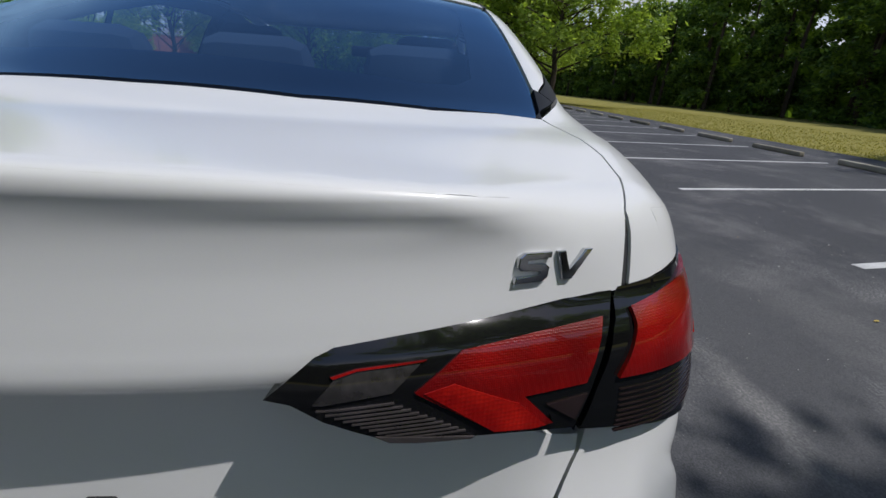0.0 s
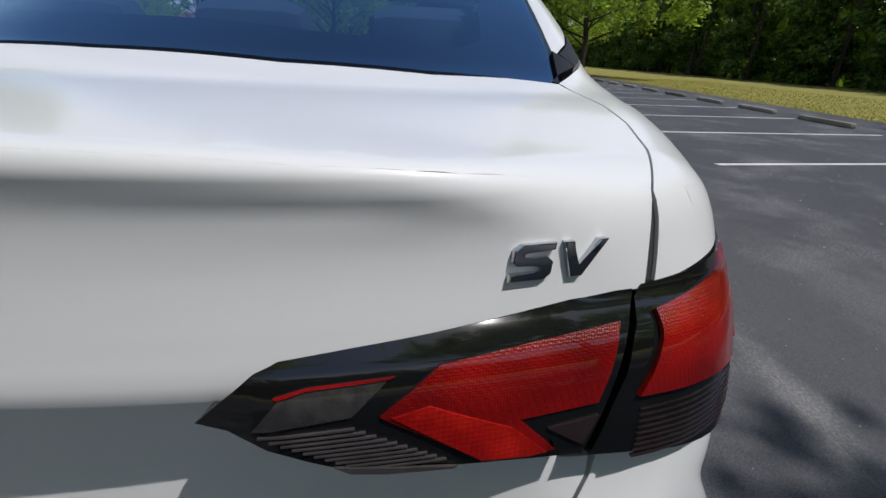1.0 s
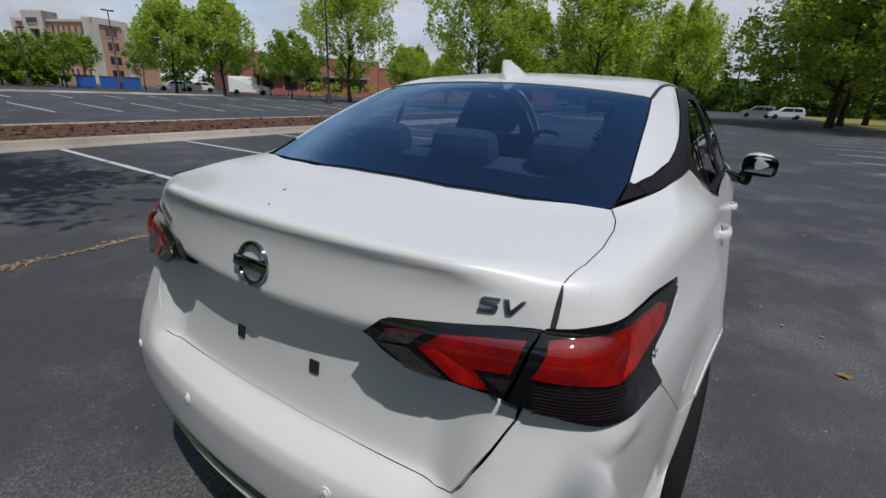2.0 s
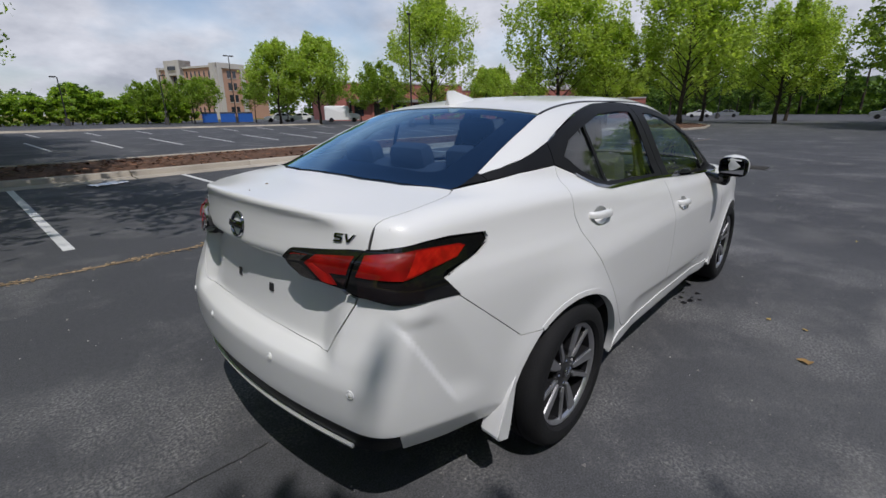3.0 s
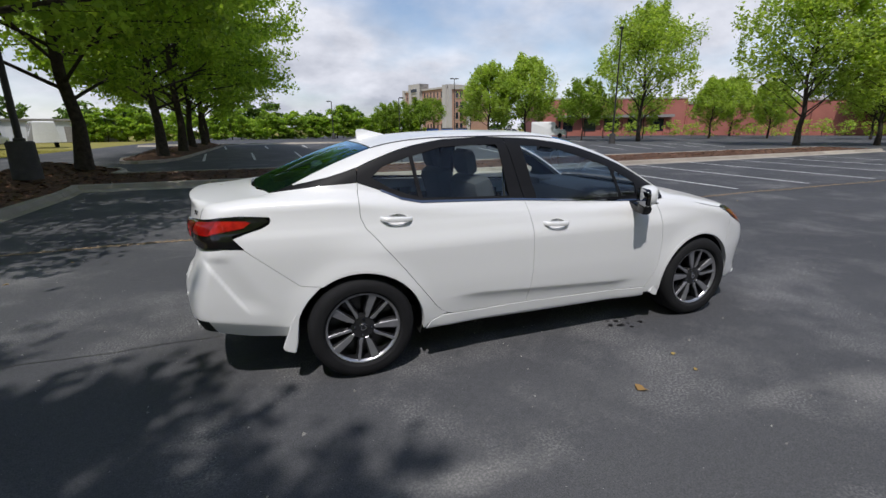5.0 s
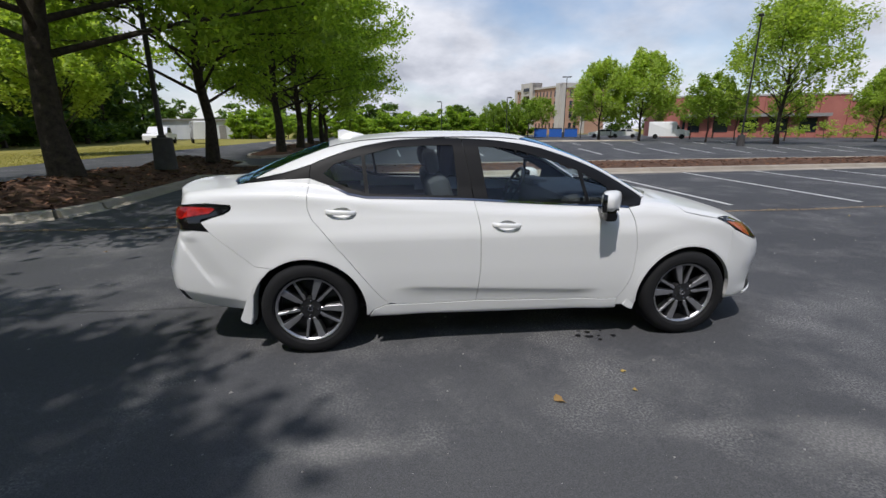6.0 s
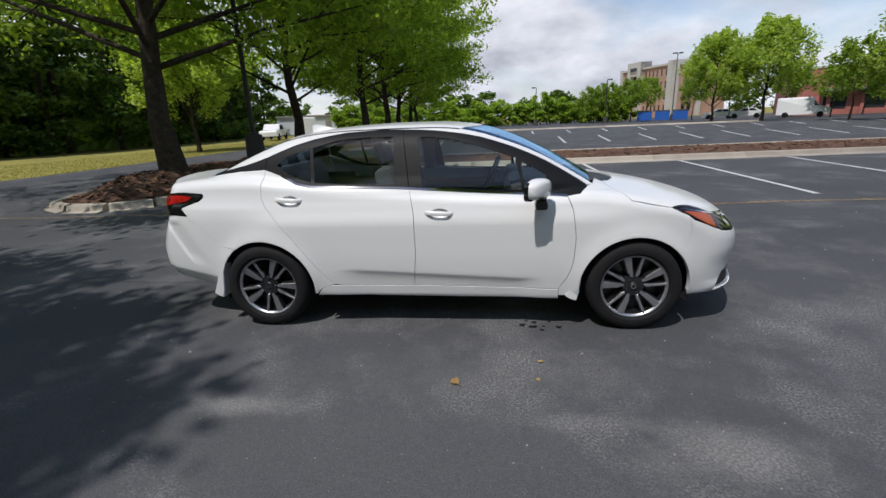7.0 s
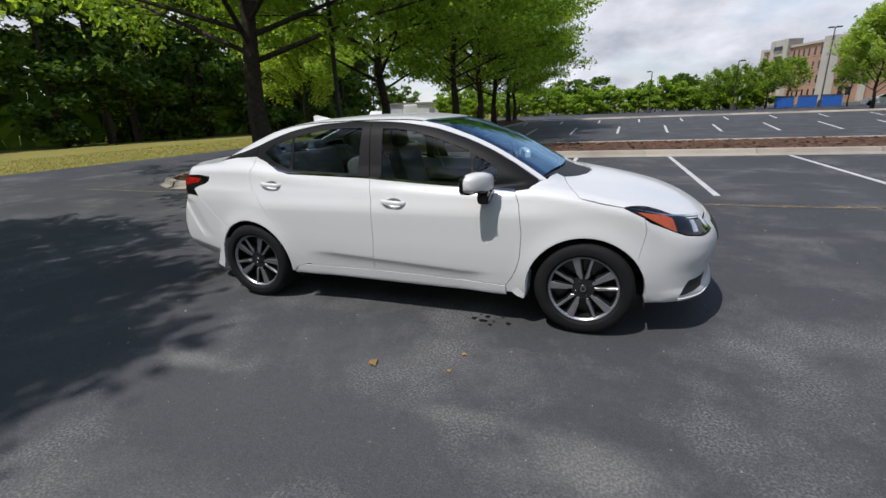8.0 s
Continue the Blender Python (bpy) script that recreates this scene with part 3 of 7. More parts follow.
def body(x, y, z):
    """Below zero inside the car, zero on its skin. With LAMPS_OUT the rear stands out as its lamps do."""
    a = np.abs(y)
    w = SIDE_W(z) + 0.022 * step01(-0.30, 0.25, x) * step01(2.75, 2.2, x) * step01(0.90, 0.76, z) - 0.130 * np.maximum(0, 0.1 - x) ** 1.5 - 0.20 * np.maximum(0, x - 2.55) ** 2
    for cx, cz in WHEELS:
        r = np.hypot(x - cx, z - cz)
        w = w + 0.016 * np.exp(-(((r - 0.35) / 0.075) ** 2)) * step01(0.15, 0.3, z)
    # the doors are drawn in below a crease above the sill
    crease = 0.445 - 0.062 * np.clip((x - 0.7) / 1.1, 0, 1)
    w = w - 0.020 * (1 - np.exp(-soft0(crease - z, 0.008) / 0.034)) * step01(0.50, 0.80, x) * step01(2.05, 1.80, x)
    # a fold runs down the bumper's corner
    d = (x + 0.759) * 0.85 + (z - 0.705) * 0.527
    w = w - 0.013 * step01(-0.012, 0.014, d) * step01(0.15, 0.01, d) * step01(0.815, 0.76, z) * step01(0.45, 0.56, z)
    # and its foot is drawn in below an edge behind the wheel
    w = w - 0.40 * soft0(0.441 - 0.17 * (x + 0.827) - z, 0.008) * step01(-0.30, -0.42, x)
    out = step01(0.40, 0.54, a)
    zl = z + 0.085 * a * a * step01(0.96, 1.04, z)
    back = REAR_LAMP(zl) + 0.25 * np.maximum(0, 0.33 - a) if LAMPS_OUT[0] else REAR_MID(zl) * (1 - out) + REAR_OUT(zl) * out
    xr = back + (0.20 + 0.12 * step01(0.7, 0.95, z)) * a * a
    xf = FRONT_X(z) - (0.40 + 0.12 * step01(0.6, 0.8, z)) * a * a - 0.5 * np.maximum(0, a - 0.5) ** 2
    top = top_limit(x, a)
    low = smax(a - w, z - top, 0.075)
    low = smax(low, xr - x, 0.022 + 0.068 * step01(1.0, 0.84, z) + 0.05 * step01(0.40, 0.58, a) * step01(0.84, 1.0, z))
    low = smax(low, x - xf, 0.13)
    low = smax(low, BOTTOM_Z(x) - z, 0.03)
    gw = GREEN_W(z) - 0.10 * np.maximum(0, 0.3 - x) ** 2 - 0.12 * np.maximum(0, x - 1.6) ** 2
    xs = x - 0.32 * a * a * step01(0.7, 0.0, x) + 0.28 * step01(1.2, 1.6, x) * (1 - 0.65 * step01(1.6, 2.05, x)) * a * a
    high = smax(a - gw, z - (ROOF_Z(xs) - 0.09 * a * a), 0.09 + 0.03 * step01(0.3, 0.9, x))
    high = smax(smax(high, -0.70 - x, 0.02), x - 2.52, 0.02)
    return smin(low, high, 0.03)


class Cut:
    """A way of looking at the body: a pair (u, v) names a ray, and skin() finds where it meets the body."""

    def __init__(self, rays, near, far):
        self.rays, self.near, self.far = rays, near, far

    def skin(self, uv):
        uv = np.asarray(uv, float)
        base, way = self.rays(uv[:, 0], uv[:, 1])
        lo, hi = np.full(len(uv), self.near), np.full(len(uv), self.far)
        for _ in range(34):
            mid = (lo + hi) / 2
            p = base + way * mid[:, None]
            inside = body(p[:, 0], p[:, 1], p[:, 2]) < 0
            lo, hi = np.where(inside, mid, lo), np.where(inside, hi, mid)
        return base + way * ((lo + hi) / 2)[:, None]


def stack3(x, y, z):
    x, y, z = np.broadcast_arrays(x, y, z)
    return np.stack([x, y, z], -1).astype(float)


def side_cut(s):
    return Cut(lambda u, v: (stack3(u, 0 * u, v), stack3(0 * u, 0 * u + s, 0 * u)), 0.0, 1.2)


TOP = Cut(lambda u, v: (stack3(u, v, 0 * u + 0.6), stack3(0 * u, 0 * u, 0 * u + 1)), 0.0, 1.2)
LID = Cut(lambda u, v: (stack3(u, v, top_limit(u, np.abs(v)) - 0.008 - np.clip(1.5 * (u + 0.918 - 0.32 * v * v), 0, 0.05)), stack3(0 * u, 0 * u, 0 * u + 1)), 0.0, 0.5)
REAR = Cut(lambda u, v: (stack3(0 * u - 0.4, u, v), stack3(0 * u - 1, 0 * u, 0 * u)), 0.0, 1.0)
BACK_C, FRONT_C = (-0.30, 0.0), (2.75, 0.0)
ROUND_REAR = Cut(lambda u, v: (stack3(0 * u + BACK_C[0], 0 * u, v), stack3(-np.cos(u / 0.6), np.sin(u / 0.6), 0 * u)), 0.05, 1.3)
ROUND_FRONT = Cut(lambda u, v: (stack3(0 * u + FRONT_C[0], 0 * u, v), stack3(np.cos(u / 0.6), np.sin(u / 0.6), 0 * u)), 0.05, 1.3)


def rr(*pts):
    """Places (x, y, z) as pairs for ROUND_REAR."""
    return [(0.6 * math.atan2(y, BACK_C[0] - x), z) for x, y, z in pts]


def rf(*pts):
    return [(0.6 * math.atan2(y, x - FRONT_C[0]), z) for x, y, z in pts]


def rr_rear(pts):
    return rr(*[tuple(p) for p in REAR.skin(pts)])


def rr_side(s, pts):
    return rr(*[tuple(p) for p in side_cut(s).skin(pts)])


def rf_side(s, pts):
    return rf(*[tuple(p) for p in side_cut(s).skin(pts)])


def skin_normal(p):
    e = 1.5e-3
    g = np.stack([body(p[:, 0] + e * (k == 0), p[:, 1] + e * (k == 1), p[:, 2] + e * (k == 2)) - body(p[:, 0] - e * (k == 0), p[:, 1] - e * (k == 1), p[:, 2] - e * (k == 2)) for k in range(3)], -1)
    return g / np.maximum(np.linalg.norm(g, axis=1, keepdims=True), 1e-9)


def area2(poly):
    return sum(x0 * y1 - x1 * y0 for (x0, y0), (x1, y1) in zip(poly, poly[1:] + poly[:1]))


def inset(poly, g):
    """The outline drawn in by g all round."""
    sgn, n, out = (1 if area2(poly) > 0 else -1), len(poly), []
    for i in range(n):
        (x0, y0), (x1, y1), (x2, y2) = poly[i - 1], poly[i], poly[(i + 1) % n]
        a, b = Vector((x1 - x0, y1 - y0)), Vector((x2 - x1, y2 - y1))
        if a.length < 1e-9 or b.length < 1e-9:
            out.append((x1, y1))
            continue
        na, nb = Vector((-a.y, a.x)).normalized() * sgn, Vector((-b.y, b.x)).normalized() * sgn
        m = na + nb
        m = m / max(m.length_squared / 2, 0.35)
        out.append((x1 + m.x * g, y1 + m.y * g))
    return out


def clip_half(poly, axis, value, keep_above):
    out, n = [], len(poly)
    for i in range(n):
        p, q = poly[i], poly[(i + 1) % n]
        dp, dq = p[axis] - value, q[axis] - value
        if not keep_above:
            dp, dq = -dp, -dq
        if dp >= 0:
            out.append(p)
        if dp * dq < 0:
            t = dp / (dp - dq)
            out.append((p[0] + (q[0] - p[0]) * t, p[1] + (q[1] - p[1]) * t))
    return out


def holed(outer, holes, step):
    """An outline with holes, cut through each hole along a grid line into plain outlines."""
    done, rest = [], list(outer)
    for hole in sorted(holes, key=lambda h: -max(u for u, _ in h)):
        c = round((min(u for u, _ in hole) + max(u for u, _ in hole)) / 2 / step) * step
        for above in (True, False):
            p, h = clip_half(rest, 0, c, above), clip_half(hole, 0, c, above)
            on = lambda q: abs(q[0] - c) < 1e-9
            while not (on(h[0]) and on(h[-1])):
                h = h[1:] + h[:1]
            i = next(i for i in range(len(p)) if on(p[i]) and on(p[(i + 1) % len(p)]))
            if math.dist(p[i], h[0]) > math.dist(p[i], h[-1]):
                h = h[::-1]
            p = p[: i + 1] + h + p[i + 1:]
            if above:
                done.append(p)
        rest = p
    return done + [rest]


def tile(poly, step):
    """Cuts an outline into cells of a grid: points and faces."""
    pts, index, faces = [], {}, []

    def at(p):
        key = (round(p[0], 5), round(p[1], 5))
        if key not in index:
            index[key] = len(pts)
            pts.append(key)
        return index[key]

    us = [p[0] for p in poly]
    for i in range(math.floor(min(us) / step), math.ceil(max(us) / step)):
        col = clip_half(clip_half(poly, 0, i * step, True), 0, (i + 1) * step, False)
        if len(col) < 3:
            continue
        vs = [p[1] for p in col]
        for j in range(math.floor(min(vs) / step), math.ceil(max(vs) / step)):
            cell = clip_half(clip_half(col, 1, j * step, True), 1, (j + 1) * step, False)
            if len(cell) < 3 or abs(area2(cell)) < 1e-8:
                continue
            ids = []
            for p in cell:
                k = at(p)
                if not ids or ids[-1] != k:
                    ids.append(k)
            if len(ids) > 1 and ids[0] == ids[-1]:
                ids.pop()
            if len(set(ids)) == len(ids) and len(ids) >= 3:
                faces.append(ids)
            elif len(set(ids)) >= 3:
                seen = []
                for k in ids:
                    if k not in seen:
                        seen.append(k)
                faces.append(seen)
    return pts, faces


def panel(name, pieces, mat, parent, label="", step=0.02, lift=0.0, gap=0.002, rim=0.014, bulge=None, keep=()):
    """A panel of the body: pieces are (cut, outline) pairs. Its edge is turned inwards by rim. lift sets it proud of the skin."""
    V, N, Fc, LN = [], [], [], []
    held = {(round(u, 6), round(v, 6)) for u, v in keep}
    for cut, outline in pieces:
        poly = inset(list(outline), gap) if gap else list(outline)
        poly = [o if (round(o[0], 6), round(o[1], 6)) in held else q for o, q in zip(outline, poly)]
        pts, faces = tile(poly, step)
        p = cut.skin(pts)
        n = skin_normal(p)
        p = p + n * (lift if bulge is None else lift + bulge(p)[:, None])
        base = len(V)
        V += [tuple(q) for q in p]
        N += [tuple(q) for q in n]
        count = {}
        for f in faces:
            a, b, c = p[f[0]], p[f[1]], p[f[2]]
            fn = sum((np.cross(p[f[i]] - p[f[0]], p[f[i + 1]] - p[f[0]]) for i in range(1, len(f) - 1)), np.zeros(3))
            if fn @ n[f[0]] < 0:
                f = f[::-1]
            Fc.append([base + k for k in f])
            LN += [tuple(n[k]) for k in f]
            for i in range(len(f)):
                e = (f[i], f[(i + 1) % len(f)])
                count[tuple(sorted(e))] = None if tuple(sorted(e)) in count else e
        if rim:
            for e in count.values():
                if e is None:
                    continue
                i, j = e
                # edges that run along the grid only bridge a hole
                if any(abs(pts[i][m] - pts[j][m]) < 2e-5 and abs(pts[i][m] / step - round(pts[i][m] / step)) < 2e-3 for m in (0, 1)):
                    continue
                q = [p[i], p[j], p[j] - n[j] * rim, p[i] - n[i] * rim]
                fn = np.cross(q[2] - q[0], q[1] - q[0])
                ln = np.linalg.norm(fn)
                if ln < 1e-12:
                    continue
                k = len(V)
                V += [tuple(v) for v in q]
                Fc.append([k + 1, k, k + 3, k + 2])
                LN += [tuple(fn / ln)] * 4
    me = bpy.data.meshes.new(name)
    me.from_pydata(V, [], Fc)
    me.polygons.foreach_set("use_smooth", [True] * len(me.polygons))
    me.normals_split_custom_set(LN)
    me.materials.append(mat)
    me.update()
    ob = new(name, me)
    ob.parent = parent
    return tagged(ob, label)


car = thing("sedan", "white compact four-door sedan with black roof pillars, parked on asphalt", "car")

TRIM_TOP = [(-0.318, 1.152), (-0.24, 1.168), (-0.134, 1.190), (-0.05, 1.213), (0.043, 1.242), (0.195, 1.300), (0.387, 1.356), (0.62, 1.393), (0.892, 1.404), (1.164, 1.394), (1.397, 1.368), (1.589, 1.332), (1.779, 1.272), (1.965, 1.195), (2.148, 1.097), (2.308, 0.995)]
BELT = [(0.035, 1.159), (0.164, 1.113), (0.28, 1.060), (0.395, 1.037), (1.0, 1.016), (1.098, 1.011), (1.946, 0.953), (2.165, 0.941), (2.25, 0.951), (2.308, 0.990)]
DOOR_GAP = [(1.098, 1.011), (1.131, 0.842), (1.134, 0.57), (1.108, 0.325)]
REAR_EDGE = [(0.035, 1.159), (0.025, 1.062), (0.026, 0.973), (0.052, 0.91), (0.094, 0.864), (0.268, 0.65), (0.406, 0.465), (0.46, 0.392), (0.495, 0.36), (0.53, 0.338), (0.571, 0.329)]
FRONT_EDGE = [(2.165, 0.941), (2.198, 0.854), (2.22, 0.664), (2.209, 0.504), (2.185, 0.42), (2.156, 0.362), (2.115, 0.300)]
LAMP_IN = [(0.277, 0.920), (0.302, 0.947), (0.323, 0.961), (0.352, 0.968), (0.422, 0.981), (0.52, 0.994), (0.573, 0.998), (0.577, 0.95), (0.572, 0.90), (0.556, 0.833), (0.487, 0.846), (0.381, 0.862), (0.352, 0.874), (0.30, 0.911)]
LAMP_SHAPE = [(0.284, 0.934), (0.306, 0.954), (0.321, 0.967), (0.334, 0.9725), (0.376, 0.976), (0.432, 0.980), (0.504, 0.9855), (0.573, 0.993), (0.562, 0.962), (0.551, 0.913), (0.539, 0.876), (0.478, 0.884), (0.442, 0.888), (0.376, 0.896), (0.352, 0.907), (0.306, 0.931)]
SEAM = [(-0.446, 0.574), (-0.49, 0.592), (-0.55, 0.603), (-0.64, 0.606), (-0.72, 0.598), (-0.775, 0.585)]
ARCH_R = [(0.375 * math.cos(a), 0.305 + 0.362 * math.sin(a)) for a in [radians(d) for d in range(-8, 128, 8)]]
ARCH_F = [(2.62 + 0.372 * math.cos(a), 0.305 + 0.362 * math.sin(a)) for a in [radians(d) for d in range(188, -12, -8)]]


def between(pts, x0, x1):
    """The stretch of a curve between two x, with its ends found on it."""
    xs, zs = [p[0] for p in pts], [p[1] for p in pts]
    f = lambda x: (x, float(np.interp(x, xs, zs)))
    return [f(x0)] + [p for p in pts if x0 < p[0] < x1] + [f(x1)]


def turn_of(u):
    """Where, at one bearing from the car's tail, the rear face turns over into the deck."""
    zs = np.linspace(1.005, 1.085, 81)
    p = ROUND_REAR.skin([(u, z) for z in zs])
    k = int(np.argmax(skin_normal(p)[:, 2] > 0.66))
    return (float(u), float(zs[k])), p[k]


HANDLES = ((0.234, 0.952), (1.307, 0.848))


def cup_outline(x, z, f=1.0):
    """The rim of the hollow behind a door handle."""
    return [(x + 0.004 + 0.064 * f * math.cos(t), z - 0.006 + 0.036 * f * math.sin(t)) for t in [2 * math.pi * (i + 0.5) / 28 for i in range(28)]]


def flank(s):
    """All panels of one flank; s is -1 for the right side."""
    cut = side_cut(s)
    # doors with their frames and glass
    door = panel("rear_door", [(cut, q) for q in holed(inset(BELT[:6] + DOOR_GAP[1:] + [(0.747, 0.320)] + REAR_EDGE[:0:-1], 0.002), [cup_outline(*HANDLES[0])], 0.0125)], PAINT, car, "white rear door", step=0.0125, gap=0)
    quarter_glass = [(0.122, 1.186), (0.197, 1.244), (0.365, 1.295), (0.388, 1.061), (0.30, 1.090), (0.221, 1.122)]
    rear_glass = [(0.388, 1.299), (0.581, 1.345), (0.80, 1.356), (0.968, 1.355), (0.978, 1.345), (0.994, 1.037), (0.414, 1.058)]
    frame_r = [(0.035, 1.161)] + between(TRIM_TOP, 0.043, 1.04) + [(1.096, 1.013)] + BELT[4:0:-1]
    panel("window_frame", [(cut, q) for q in holed(inset(frame_r, 0.002), [quarter_glass, rear_glass], 0.02)], TRIM, door, "satin black window frame", gap=0, lift=0.001, rim=0.004)
    for g in (quarter_glass, rear_glass):
        panel("window_glass", [(cut, inset(g, -0.007))], TINTED, door, "tinted side glass", gap=0, lift=-0.006, rim=0)
    front = panel("front_door", [(cut, q) for q in holed(inset(BELT[5:8] + FRONT_EDGE[1:] + DOOR_GAP[::-1], 0.002), [cup_outline(*HANDLES[1])], 0.0125)], PAINT, car, "white front door", step=0.0125, gap=0)
    pane = [(1.150, 1.346), (1.26, 1.343), (1.414, 1.321), (1.604, 1.266), (1.829, 1.188), (1.868, 0.984), (1.192, 1.004)]
    vent = [(1.858, 1.166), (1.95, 1.122), (2.031, 1.073), (2.032, 0.995), (1.890, 0.984)]
    frame_f = between(TRIM_TOP, 1.04, 2.30) + [(2.300, 0.983), (2.25, 0.953), (2.165, 0.943), (1.946, 0.955), (1.098, 1.013)]
    panel("window_frame", [(cut, q) for q in holed(inset(frame_f, 0.002), [pane, vent], 0.02)], TRIM, front, "satin black window frame and mirror base", gap=0, lift=0.001, rim=0.004)
    for g in (pane, vent):
        panel("window_glass", [(cut, inset(g, -0.007))], TINTED, front, "tinted side glass", gap=0, lift=-0.006, rim=0)
    tail = [(float(p[0]), float(p[1])) for p in cut.skin([(-0.32, 1.1345), (-0.36, 1.1295), (-0.40, 1.1235), (-0.445, 1.1145)])]
    fin_top = [(-0.446, s * 0.5715), (-0.40, s * 0.5755), (-0.32, s * 0.5785)]
    panel("pillar_trim", [(cut, between(TRIM_TOP, -0.318, 0.041) + [(0.033, 1.161), (-0.182, 1.151), (-0.318, 1.1345)]), (TOP, fin_top + tail)], TRIM, car, "satin black rear pillar trim", lift=0.001, gap=0.0004, step=0.0125)
    for b, d in ((BELT[1:6], door), (BELT[5:8], front)):
        strip = [(x, z + 0.006) for x, z in b] + [(x, z - 0.006) for x, z in b[::-1]]
        panel("belt_moulding", [(cut, strip)], DARKCHROME, d, "thin bright belt moulding", gap=0, lift=0.004, rim=0.008)
    # rear quarter: flank below, shoulder above, up to the boot seam
    low = REAR_EDGE[:-1] + [(0.50, 0.330), (0.42, 0.302)] + ARCH_R[:-2]
    lamp_side = [(-0.605, 0.838), (-0.657, 0.893), (-0.58, 0.921), (-0.50, 0.944), (-0.462, 0.965), (-0.452, 0.985), (-0.458, 1.001), (-0.60, 1.011), (-0.70, 1.008), (-0.775, 1.000)]
    u0, u1 = rr_rear([(s * 0.588, 1.03)])[0][0], rr_side(s, [(-0.775, 1.0)])[0][0]
    u0 = 0.6 * math.atan2(s * 0.589, BACK_C[0] - float(turn_of(u0)[1][0]))
    ridge = [turn_of(u) for u in np.linspace(u0, u1, 12)]
    end = ridge[-1][1]
    brow = [(-0.445, 1.113), (-0.47, 1.098), (-0.5, 1.085), (-0.6, 1.058), (-0.7, 1.046), (float(end[0]), float(end[2]))]
    (ua, za), (ub, zb) = rr_side(s, [(-0.775, 1.0)])[0], ridge[-1][0]
    stitch = [(ua + (ub - ua) * f, za + (zb - za) * f) for f in (0.25, 0.5, 0.75)]
    stitch_side = [(float(p[0]), float(p[2])) for p in ROUND_REAR.skin(stitch)]
    bx, bz = [p[0] for p in brow], [p[1] for p in brow]
    brow = [(x, float(np.interp(-x, [-v for v in bx], bz))) for x in np.linspace(bx[0], bx[-1], 34)]
    flank_poly = low + [(-0.22, 0.602), (-0.33, 0.612)] + lamp_side + stitch_side + brow[::-1] + [(-0.36, 1.127), (-0.182, 1.149)]
    edge = [(float(p[0]), float(p[1])) for p in cut.skin(brow)]
    rim_top = [(float(p[0]), float(p[1])) for _, p in ridge]
    seam = [(x, s * y) for x, y in SEAM[:-1]]
    shoulder = seam + rim_top + edge[-2::-1]
    corner = rr_rear([(s * 0.5875, 0.99)]) + [uv for uv, _ in ridge] + stitch[::-1] + rr_side(s, [(-0.775, 1.0)])
    panel("quarter_panel", [(cut, flank_poly), (TOP, shoulder), (ROUND_REAR, corner)], PAINT, car, "white rear quarter panel", gap=0.0012, step=0.0125,
          keep=brow + [(-0.775, 1.000)] + rim_top + edge + [uv for uv, _ in ridge] + stitch + stitch_side + corner[-1:])
    # A dark strip under the boot seam stands for the shade in the gap.
    line_in = SEAM[:-1] + [(-0.772, 0.589), (-0.790, 0.584)]
    joint = [(x, s * (y - 0.010)) for x, y in line_in] + [(x, s * (y + 0.010)) for x, y in line_in[::-1]]
    panel("seam_shade", [(TOP, joint), (REAR, [(s * 0.574, 0.985), (s * 0.574, 1.052), (s * 0.596, 1.048), (s * 0.596, 0.985)])], INSIDE, car, "dark strip standing for the shade in the boot seam's gap", gap=0, lift=-0.0035, rim=0)
    # front wing, sill
    brim = [(2.25, 0.951), (2.30, 0.940), (2.40, 0.930), (2.50, 0.912), (2.57, 0.900)]
    wing = [(2.165, 0.941)] + brim + [(2.70, 0.872), (2.826, 0.850), (2.95, 0.79), (2.965, 0.70), (2.93, 0.53)]
    arch = [p for p in ARCH_F if p[0] < 2.905]
    brim_top = [(float(p[0]), float(p[1])) for p in cut.skin(brim)]
    crown = brim_top + [(x, s * y) for x, y in ((2.518, 0.735), (2.475, 0.60), (2.445, 0.46), (2.395, 0.46), (2.350, 0.640))] + [(float(p[0]), float(p[1])) for p in cut.skin([(2.308, 0.990)])]
    panel("front_wing", [(cut, wing + arch[::-1] + [(2.12, 0.25), (2.115, 0.30)] + FRONT_EDGE[-2:0:-1]), (TOP, crown)], PAINT, car, "white front wing", keep=brim + brim_top)
    panel("sill", [(cut, [(0.42, 0.300), (0.50, 0.328), (0.571, 0.327), (0.747, 0.318), (1.108, 0.323), (2.115, 0.298), (2.12, 0.226), (1.2, 0.234), (0.385, 0.250)])], PAINT, car, "white sill panel", lift=0.004)
    for cx, first, last in ((2.62, 186, -6), (0.0, 126, -6)):
        turns = [radians(d) for d in np.linspace(first, last, 40)]
        ring = [(cx + 0.371 * math.cos(a), 0.305 + 0.360 * math.sin(a)) for a in turns] + [(cx + 0.392 * math.cos(a), 0.305 + 0.381 * math.sin(a)) for a in turns[::-1]]
        panel("arch_lip", [(cut, ring)], PAINT, car, "white rolled wheel arch lip", lift=0.0022, gap=0, rim=0.03, step=0.0125)
    # roof rail and pillars in body colour, between roof, glass and window frames
    outer = cut.skin(TRIM_TOP)
    inner = [(2.36, 0.640), (2.20, 0.605), (2.0, 0.572), (1.8, 0.540), (1.6, 0.515), (1.45, 0.505), (1.0, 0.505), (0.6, 0.506), (0.36, 0.511), (0.150, 0.521), (0.0, 0.542), (-0.2, 0.5635), (-0.32, 0.5765)]
    rail = [(x, s * y) for x, y in inner] + [(float(p[0]), float(p[1])) for p in outer]
    panel("roof_rail", [(TOP, rail)], PAINT, car, "white roof rail and pillars", gap=0.0015)
